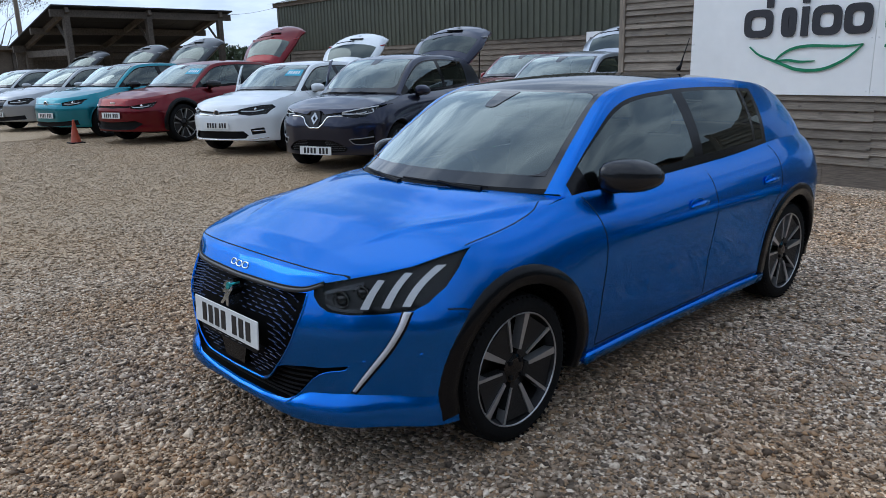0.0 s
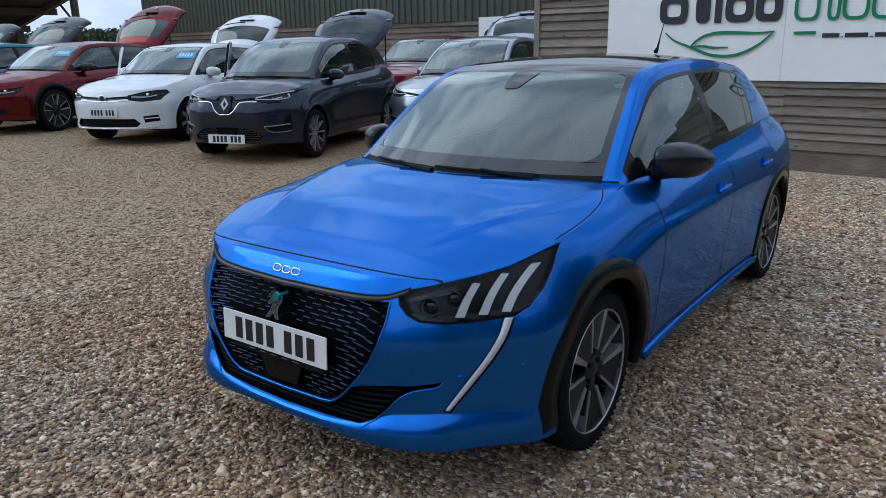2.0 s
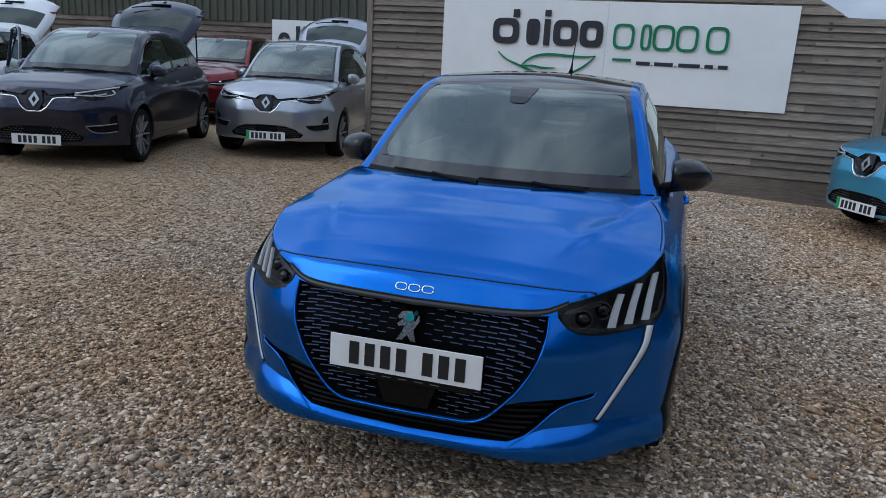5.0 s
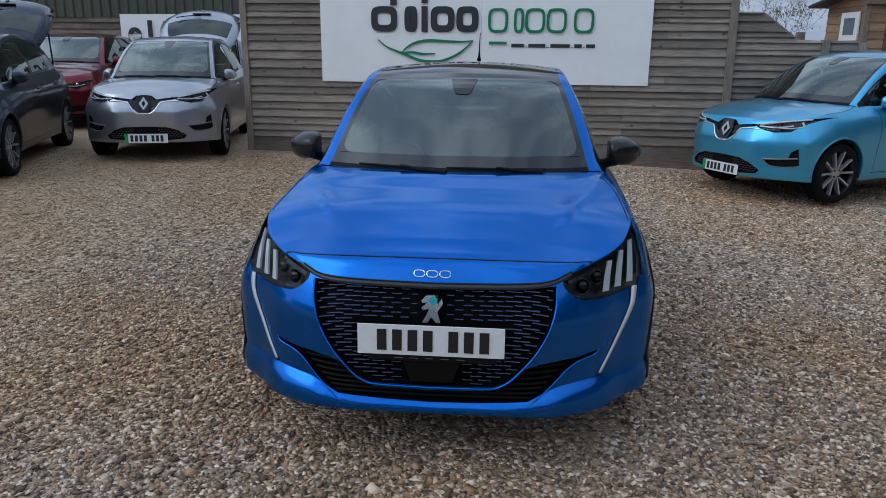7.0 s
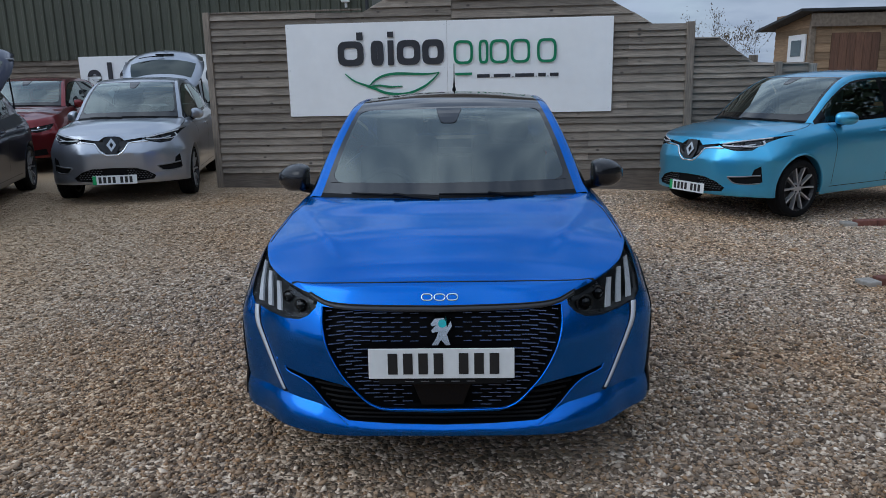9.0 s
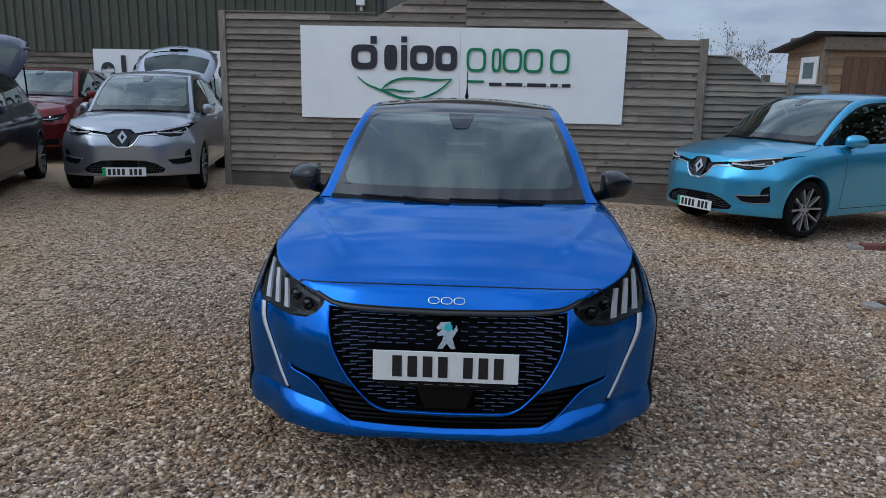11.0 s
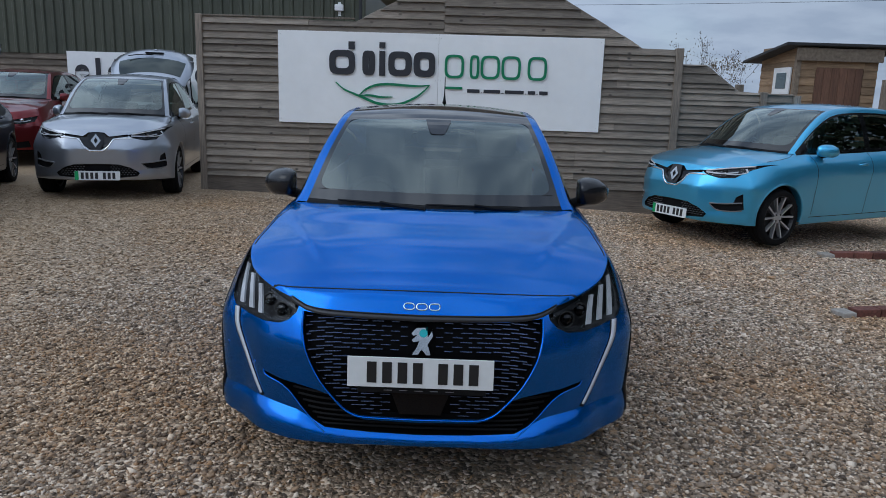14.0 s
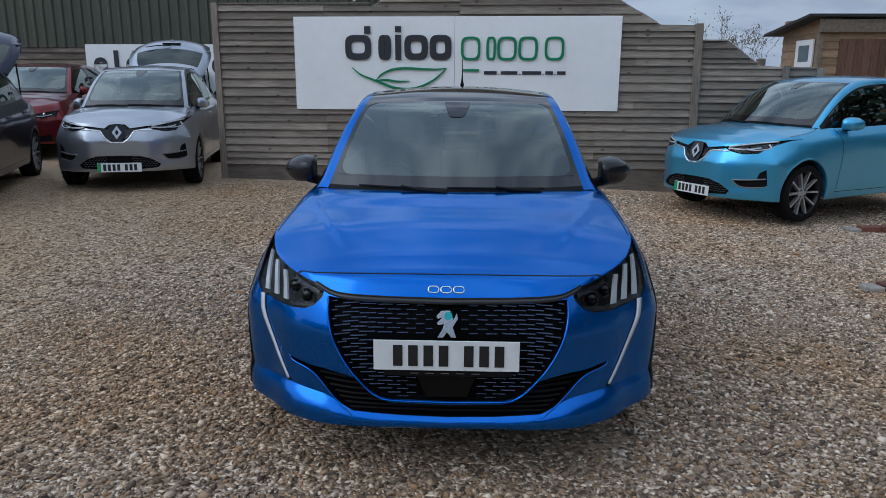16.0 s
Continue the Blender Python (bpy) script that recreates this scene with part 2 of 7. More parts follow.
    if bump:
        t = n.new("ShaderNodeTexNoise")
        t.inputs["Scale"].default_value, t.inputs["Detail"].default_value = bump_scale, 5
        l.new(mp.outputs[0], t.inputs["Vector"])
        b = n.new("ShaderNodeBump")
        b.inputs["Strength"].default_value, b.inputs["Distance"].default_value = bump, 0.01
        l.new(t.outputs["Fac"], b.inputs["Height"])
        l.new(b.outputs[0], p.inputs["Normal"])
    return m


def paint(name, color, metal=0.55, rough=0.32, flake=0.06, coat=1.0, edge=(1, 1, 1)):
    """Car paint: a metallic base with fine flakes under a clear coat."""
    m = mat(name, color, rough, metal, coat, flake, 900.0, stain=0.03, stain_scale=1.5)
    p = m.node_tree.nodes["Principled BSDF"]
    p.inputs["Coat Roughness"].default_value = 0.025
    p.inputs["Coat IOR"].default_value = 1.44
    p.inputs["Specular Tint"].default_value = (*edge, 1)
    return m


def pane(name, tint, gloss=0.02, through=0.35, gain=1.5, least=0.03):
    """Window glass: dark see-through glass with a mirror-like surface."""
    m = bpy.data.materials.new(name)
    m.use_nodes = True
    n, l = m.node_tree.nodes, m.node_tree.links
    n.remove(n["Principled BSDF"])
    out = n["Material Output"]
    tr, gl, mix, fr = (n.new("ShaderNodeBsdf" + k) if k in ("Transparent", "Glossy") else n.new("ShaderNode" + k) for k in ("Transparent", "Glossy", "MixShader", "Fresnel"))
    tr.inputs[0].default_value = (*[through * c for c in tint], 1)
    gl.inputs["Color"].default_value = (0.88, 0.98, 0.95, 1)
    gl.inputs["Roughness"].default_value = gloss
    fr.inputs["IOR"].default_value = 1.6
    k = n.new("ShaderNodeMath")
    k.operation, k.use_clamp = "MULTIPLY_ADD", True
    k.inputs[1].default_value, k.inputs[2].default_value = gain, least
    l.new(fr.outputs[0], k.inputs[0])
    l.new(k.outputs[0], mix.inputs[0])
    l.new(tr.outputs[0], mix.inputs[1])
    l.new(gl.outputs[0], mix.inputs[2])
    l.new(mix.outputs[0], out.inputs["Surface"])
    return m

M = {
    "blue": paint("blue_paint", (0.008, 0.139, 0.58), 0.95, 0.25, 0.05, 0.6, (0.34, 0.70, 1.0)),
    "dark_paint": paint("dark_blue_grey_paint", (0.019, 0.021, 0.040), 0.75, 0.32, 0.06, 0.9, (0.7, 0.72, 0.8)),
    "silver": paint("silver_paint", (0.40, 0.425, 0.475), 0.85, 0.30),
    "aqua": paint("light_blue_paint", (0.092, 0.44, 0.71), 0.82, 0.34),
    "white": paint("white_paint", (0.72, 0.75, 0.77), 0.0, 0.35),
    "red": paint("dark_red_paint", (0.12, 0.004, 0.009), 0.85, 0.28, 0.06, 0.7, (0.6, 0.2, 0.2)),
    "red_two": paint("red_paint", (0.21, 0.018, 0.022), 0.8, 0.35),
    "teal": paint("teal_paint", (0.010, 0.19, 0.245), 0.8, 0.35),
    "grey_paint": paint("pale_silver_paint", (0.32, 0.335, 0.35), 0.8, 0.35),
    "slate": paint("slate_paint", (0.025, 0.029, 0.035), 0.5, 0.35, 0.06, 0.5),
    "rubber": mat("tyre_rubber", (0.007, 0.007, 0.0075), 0.8, spec=0.15, grain=0.25, grain_scale=60, stain=0.3, stain_scale=5, bump=0.15, bump_scale=300),
    "alloy": mat("machined_alloy", (0.40, 0.40, 0.41), 0.30, 0.7, grain=0.06, grain_scale=90),
    "bright_alloy": mat("silver_alloy", (0.45, 0.45, 0.46), 0.32, 0.6, grain=0.06, grain_scale=90),
    "dark_alloy": mat("dark_alloy", (0.03, 0.03, 0.032), 0.3, 0.6, grain=0.1),
    "carbon": mat("textured_insert", (0.011, 0.011, 0.012), 0.45, 0.0, spec=0.3, grain=0.3, grain_scale=400, bump=0.2, bump_scale=500),
    "grille_black": mat("grille_black", (0.003, 0.003, 0.0035), 0.6, spec=0.05, grain=0.2, grain_scale=200),
    "nose_strip": mat("satin_grey_strip", (0.035, 0.036, 0.04), 0.35, 0.2, grain=0.08),
    "dark_chrome": mat("dark_chrome", (0.42, 0.43, 0.44), 0.14, 1.0, grain=0.05),
    "steel": mat("brake_steel", (0.05, 0.048, 0.046), 0.5, 0.7, grain=0.3, grain_scale=30),
    "chrome": mat("chrome", (0.78, 0.79, 0.8), 0.12, 1.0, grain=0.03),
    "black": mat("black_plastic", (0.008, 0.008, 0.009), 0.65, spec=0.14, grain=0.2, grain_scale=200, bump=0.08, bump_scale=600),
    "black_satin": mat("satin_black_plastic", (0.004, 0.004, 0.005), 0.22, grain=0.15, grain_scale=150, spec=0.22),
    "black_gloss": mat("gloss_black", (0.004, 0.004, 0.005), 0.06, spec=0.42, grain=0.05),
    "mirror_shell": mat("mirror_shell_black", (0.010, 0.010, 0.012), 0.2, spec=0.45, grain=0.1, grain_scale=150),
    "frit": mat("glass_border", (0.004, 0.004, 0.005), 0.03, spec=0.65, coat=0.25, grain=0.05),
    "gap": mat("panel_gap", (0.004, 0.004, 0.005), 0.8, grain=0.1),
    "trim_soft": mat("dashboard_plastic", (0.03, 0.03, 0.033), 0.6, grain=0.15, bump=0.1, bump_scale=400),
    "fabric": mat("seat_fabric", (0.05, 0.05, 0.055), 0.9, grain=0.2, grain_scale=120, bump=0.2, bump_scale=400),
    "lamp_dark": mat("lamp_housing", (0.006, 0.006, 0.007), 0.3, spec=0.35, grain=0.3, grain_scale=25),
    "lamp_grey": mat("lamp_reflector", (0.22, 0.225, 0.235), 0.3, 0.5, grain=0.15, grain_scale=40),
    "lamp_smoke": mat("smoked_reflector", (0.055, 0.057, 0.062), 0.25, 0.6, grain=0.35, grain_scale=35),
    "stud": mat("grille_stud", (0.16, 0.16, 0.17), 0.3, 0.6, grain=0.1),
    "lamp_white": mat("lamp_light_guide", (0.60, 0.62, 0.65), 0.2, coat=0.5, grain=0.05),
    "red_lamp": mat("red_lamp", (0.28, 0.01, 0.015), 0.12, coat=0.6, grain=0.1),
    "mirror": mat("mirror_glass", (0.85, 0.87, 0.88), 0.02, 1.0, grain=0.01),
    "plate_white": mat("plate_white", (0.74, 0.75, 0.74), 0.35, grain=0.03, stain=0.04),
    "plate_ink": mat("plate_ink", (0.012, 0.012, 0.013), 0.4, grain=0.1),
    "plate_green": mat("plate_green", (0.02, 0.33, 0.10), 0.4, grain=0.05),
    "badge_teal": mat("badge_teal", (0.06, 0.42, 0.42), 0.15, 0.7, grain=0.05),
    "glass_screen": pane("windscreen_glass", (0.8, 0.95, 0.9), 0.015, 0.45, 1.9, 0.02),
    "glass_side": pane("side_glass", (0.75, 0.9, 0.85), 0.015, 0.42, 1.6, 0.02),
    "glass_dark": pane("tinted_glass", (0.8, 0.9, 0.9), 0.015, 0.12, 1.0, 0.015),
    "glass_clear": pane("lamp_glass", (1, 1, 1), 0.04, 0.92, 0.13, 0.0),
    "fence": mat("weathered_boards", (0.226, 0.190, 0.152), 0.85, grain=0.42, grain_scale=16, stretch=(0.35, 8, 9), bump=0.6, bump_scale=22, per=0.22, stain=0.2, stain_scale=2.2, knots=True),
    "gravel_board": mat("gravel_board", (0.155, 0.127, 0.102), 0.85, grain=0.4, grain_scale=16, stretch=(0.35, 8, 9), bump=0.5, bump_scale=22, stain=0.35),
    "post": mat("weathered_post", (0.20, 0.165, 0.13), 0.85, grain=0.4, grain_scale=9, stretch=(8, 8, 0.6), bump=0.5, bump_scale=14, per=0.15, stain=0.2),
    "barn_wood": mat("old_boards", (0.145, 0.118, 0.092), 0.9, grain=0.4, grain_scale=8, stretch=(0.5, 8, 8), bump=0.5, bump_scale=12, per=0.22, stain=0.3),
    "barn_green": mat("green_sheet_metal", (0.062, 0.066, 0.044), 0.5, 0.0, grain=0.1, grain_scale=20, stain=0.22, stain_scale=0.9, stretch=(4, 4, 0.4)),
    "shed_wood": mat("tan_cladding", (0.25, 0.165, 0.095), 0.8, grain=0.3, grain_scale=8, stretch=(0.6, 8, 8), bump=0.4, bump_scale=14, per=0.18, stain=0.2),
    "shed_trim": mat("grey_timber", (0.17, 0.135, 0.10), 0.85, grain=0.35, grain_scale=9, stretch=(2, 8, 2), bump=0.4, bump_scale=14, per=0.15),
    "shed_door": mat("brown_door_boards", (0.135, 0.068, 0.042), 0.7, grain=0.35, grain_scale=9, stretch=(8, 8, 0.6), bump=0.3, bump_scale=14, per=0.15),
    "felt": mat("roof_felt", (0.028, 0.028, 0.03), 0.9, grain=0.3, grain_scale=120, bump=0.3, bump_scale=300),
    "upvc": mat("white_frame", (0.75, 0.75, 0.75), 0.4, grain=0.03, stain=0.05),
    "sign": mat("white_sign_board", (0.88, 0.88, 0.87), 0.45, grain=0.02, grain_scale=8, stain=0.05, stain_scale=1.1),
    "ink": mat("charcoal_letters", (0.028, 0.028, 0.034), 0.42, grain=0.12, grain_scale=12),
    "green": mat("green_letters", (0.008, 0.20, 0.085), 0.42, grain=0.1, grain_scale=12),
    "brick": mat("red_brick", (0.16, 0.062, 0.045), 0.85, grain=0.35, grain_scale=40, bump=0.5, bump_scale=120, per=0.25, stain=0.2, stain_scale=6),
    "concrete": mat("pale_concrete", (0.36, 0.33, 0.29), 0.9, grain=0.25, grain_scale=40, bump=0.4, bump_scale=150, stain=0.2),
    "bark": mat("bark", (0.075, 0.058, 0.045), 0.9, grain=0.4, grain_scale=30, bump=0.6, bump_scale=60),
    "leaf": mat("leaves", (0.15, 0.12, 0.08), 0.6, grain=0.5, grain_scale=3.0),
    "hedge": mat("hedge_leaves", (0.035, 0.052, 0.022), 0.7, grain=0.5, grain_scale=2.0),
    "cone": mat("orange_plastic", (0.34, 0.055, 0.02), 0.5, grain=0.12, grain_scale=20, stain=0.2, stain_scale=6),
    "cable": mat("cable_sheath", (0.09, 0.10, 0.12), 0.6, grain=0.1),
    "panel": mat("solar_panel_back", (0.008, 0.008, 0.009), 0.7, grain=0.15, stain=0.2),
    "carport_wood": mat("dark_timber", (0.095, 0.080, 0.066), 0.9, grain=0.4, grain_scale=9, stretch=(2, 2, 2), bump=0.4, bump_scale=14, per=0.15, stain=0.2),
    "sticker": mat("price_sticker", (0.05, 0.38, 0.55), 0.5, grain=0.05),
    "white_bar": mat("white_print", (0.75, 0.76, 0.76), 0.5, grain=0.03),
    "grille_bar": mat("grille_dash", (0.15, 0.225, 0.43), 0.25, 0.8, grain=0.08),
}


def gravel(name, island):
    """Mixed flint gravel: each stone its own grey, brown or cream, with browner patches metres across."""
    m = bpy.data.materials.new(name)
    m.use_nodes = True
    n, l = m.node_tree.nodes, m.node_tree.links
    p = n["Principled BSDF"]
    p.inputs["Roughness"].default_value = 0.75
    tc = n.new("ShaderNodeTexCoord")
    ramp = n.new("ShaderNodeValToRGB")
    stops = [(0.0, (0.062, 0.050, 0.040)), (0.22, (0.150, 0.119, 0.089)), (0.45, (0.290, 0.243, 0.189)), (0.62, (0.312, 0.214, 0.123)), (0.78, (0.392, 0.350, 0.301)), (0.92, (0.62, 0.565, 0.48)), (1.0, (0.74, 0.71, 0.65))]
    k = 1.06 if island else 1.10
    warm = (1.13, 1.0, 0.885)
    stops = [(pos, (warm[0] * k * r, warm[1] * k * g, warm[2] * k * b)) for pos, (r, g, b) in stops]
    while len(ramp.color_ramp.elements) < len(stops):
        ramp.color_ramp.elements.new(0.5)
    for e, (pos, c) in zip(ramp.color_ramp.elements, stops):
        e.position, e.color = pos, (*c, 1)
    if island:
        src = n.new("ShaderNodeNewGeometry").outputs["Random Per Island"]
        l.new(src, ramp.inputs[0])
    else:
        v = n.new("ShaderNodeTexVoronoi")
        v.inputs["Scale"].default_value = 58
        warp = n.new("ShaderNodeTexNoise")
        warp.inputs["Scale"].default_value = 45
        add = n.new("ShaderNodeVectorMath")
        add.operation = "MULTIPLY_ADD"
        add.inputs[1].default_value = (0.018, 0.018, 0.018)
        l.new(tc.outputs["Object"], warp.inputs["Vector"])
        l.new(warp.outputs["Color"], add.inputs[0])
        l.new(tc.outputs["Object"], add.inputs[2])
        l.new(add.outputs[0], v.inputs["Vector"])
        sep = n.new("ShaderNodeSeparateColor")
        l.new(v.outputs["Color"], sep.inputs[0])
        l.new(sep.outputs[0], ramp.inputs[0])
        b = n.new("ShaderNodeBump")
        b.inputs["Strength"].default_value, b.inputs["Distance"].default_value = 0.9, 0.012
        b.invert = True
        l.new(v.outputs["Distance"], b.inputs["Height"])
        l.new(b.outputs[0], p.inputs["Normal"])
    big = n.new("ShaderNodeTexNoise")
    big.inputs["Scale"].default_value, big.inputs["Detail"].default_value = 0.55, 4
    l.new(tc.outputs["Object"], big.inputs["Vector"])
    mr = n.new("ShaderNodeMapRange")
    mr.inputs["From Min"].default_value, mr.inputs["From Max"].default_value = 0.44, 0.70
    l.new(big.outputs["Fac"], mr.inputs["Value"])
    mul = n.new("ShaderNodeMix")
    mul.data_type, mul.blend_type = "RGBA", "MULTIPLY"
    mul.inputs[7].default_value = (1.0, 0.85, 0.66, 1)
    l.new(mr.outputs[0], mul.inputs[0])
    if island:
        l.new(ramp.outputs[0], mul.inputs[6])
    else:
        calm = n.new("ShaderNodeMix")
        calm.data_type = "RGBA"
        calm.inputs[0].default_value = 0.06
        calm.inputs[7].default_value = (0.345, 0.285, 0.200, 1)
        l.new(ramp.outputs[0], calm.inputs[6])
        l.new(calm.outputs[2], mul.inputs[6])
    place = n.new("ShaderNodeSeparateXYZ")
    l.new(tc.outputs["Object"], place.inputs[0])
    west = n.new("ShaderNodeMapRange")
    west.interpolation_type = "SMOOTHSTEP"
    for key, value in (("From Min", -0.6), ("From Max", -6.0), ("To Max", 0.7 if island else 0.85)):
        west.inputs[key].default_value = value
    l.new(place.outputs[0], west.inputs["Value"])
    mud = n.new("ShaderNodeMix")
    mud.data_type = "RGBA"
    mud.inputs[7].default_value = (0.43, 0.308, 0.182, 1)
    l.new(west.outputs[0], mud.inputs[0])
    l.new(mul.outputs[2], mud.inputs[6])
    fine = n.new("ShaderNodeTexNoise")
    fine.inputs["Scale"].default_value = 160
    l.new(tc.outputs["Object"], fine.inputs["Vector"])
    k = n.new("ShaderNodeMapRange")
    k.inputs["To Min"].default_value, k.inputs["To Max"].default_value = 0.75, 1.25
    l.new(fine.outputs["Fac"], k.inputs["Value"])
    sc = n.new("ShaderNodeVectorMath")
    sc.operation = "SCALE"
    fence_side = None  # paler gravel towards the fence
    for axis, lo, hi in ((1, 0.4, 4.6), (0, -2.5, 1.2)):
        r = n.new("ShaderNodeMapRange")
        r.interpolation_type = "SMOOTHSTEP"
        r.inputs["From Min"].default_value, r.inputs["From Max"].default_value = lo, hi
        l.new(place.outputs[axis], r.inputs["Value"])
        if fence_side is None:
            fence_side = r.outputs[0]
        else:
            x = n.new("ShaderNodeMath")
            x.operation = "MULTIPLY"
            l.new(fence_side, x.inputs[0])
            l.new(r.outputs[0], x.inputs[1])
            fence_side = x.outputs[0]
    pale = n.new("ShaderNodeMix")
    pale.data_type, pale.blend_type = "RGBA", "MULTIPLY"
    pale.inputs[7].default_value = (1.28, 1.30, 1.33, 1)
    pale.clamp_result = False
    l.new(fence_side, pale.inputs[0])
    l.new(mud.outputs[2], pale.inputs[6])
    l.new(pale.outputs[2], sc.inputs[0])
    l.new(k.outputs[0], sc.inputs["Scale"])
    l.new(sc.outputs[0], p.inputs["Base Color"])
    return m


M["gravel"], M["stone"] = gravel("gravel_ground", False), gravel("gravel_stone", True)

# ---- cars ----
# Half outlines of a small hatchback 4.055 m long, from the middle of the nose round to the middle of the tail:
# at mid height (across, along), and along the bonnet's edge and waistline (across, along, up).
MID = [(0, 0), (0.30, 0.012), (0.434, 0.05), (0.595, 0.14), (0.70, 0.25), (0.824, 0.386), (0.860, 0.6), (0.868, 0.83),
       (0.866, 1.3), (0.868, 2.0), (0.866, 2.8), (0.864, 3.4), (0.83, 3.75), (0.70, 3.95), (0.40, 4.04), (0, 4.055)]
EDGE_XY = [(0, 0.088), (0.28, 0.104), (0.42, 0.132), (0.535, 0.178), (0.63, 0.275), (0.71, 0.42), (0.757, 0.60), (0.757, 0.83),
           (0.728, 1.25), (0.738, 2.0), (0.724, 2.8), (0.71, 3.4), (0.69, 3.72), (0.61, 3.9), (0.36, 3.98), (0, 4.0)]
EDGE_Z = [0.783, 0.783, 0.782, 0.781, 0.792, 0.814, 0.846, 0.874, 0.937, 0.947, 0.968, 1.0, 1.0, 1.0, 1.0, 1.0]
# Waistline and roof rail, from the foot of the windscreen pillar to the tail.
BELT = [(0.728, 1.22, 0.925), (0.738, 1.6, 0.943), (0.741, 1.95, 0.948), (0.738, 2.3, 0.955), (0.73, 2.75, 0.968), (0.716, 3.15, 0.984), (0.70, 3.5, 0.995), (0.675, 3.8, 0.995), (0.61, 3.94, 0.99)]
RAIL = [(0.695, 1.235, 0.946), (0.625, 1.53, 1.185), (0.562, 1.82, 1.35), (0.55, 2.25, 1.392), (0.54, 2.75, 1.388), (0.528, 3.2, 1.355), (0.515, 3.55, 1.31), (0.535, 3.8, 1.20), (0.58, 3.95, 1.01)]
# Height of the crease of the chin, across the nose.
LIP_X, LIP_Z = (0, 0.2, 0.36, 0.46, 0.6, 0.8), (0.274, 0.278, 0.300, 0.340, 0.350, 0.335)
BOW = [0.285, 0.15, 0.085, 0.05, 0.0, -0.02, -0.05, -0.06, -0.05]
CROWN = [0.018, 0.016, 0.012, 0.032, 0.038, 0.036, 0.028, 0.02, 0.02]


class Shape:
    """The outlines of one car: the small hatchback's, stretched to its own length, width, height and heights of waist."""

    def __init__(self, length=4.055, width=1.745, height=1.43, wheelbase=2.54, wheel=0.308, nose=0.0, waist=0.0, axle=0.81, bonnet=0.0, screen=0.0, chin=0.3, pillar=0.925):
        self.sx, self.sy, self.sz = width / 1.745, length / 4.055, height / 1.43
        self.wheel, self.front, self.rear = wheel, axle, axle + wheelbase
        s = np.array([self.sx, self.sy, self.sz])
        self.mid = np.array(MID) * s[:2]
        e = np.column_stack([np.array(EDGE_XY), EDGE_Z]) * s
        e[:, 2] += nose * np.clip(1 - e[:, 1] / 1.2, 0, 1) + waist * np.clip((e[:, 1] - 0.4) / 1.0, 0, 1)
        self.edge = e
        b, r = np.array(BELT) * s, np.array(RAIL) * s
        b[:, 2] += waist
        b[:1, 1] += screen
        b[1, 1] += 0.3 * screen
        r[:1, 2] += waist
        r[0, 1] += screen
        r[1, 1] += 0.55 * screen
        self.belt, self.rail = b, r
        self.bonnet, self.waist, self.nose, self.chin, self.pillar = bonnet, waist, nose, chin, pillar
        self.zm = 0.5 * self.sz


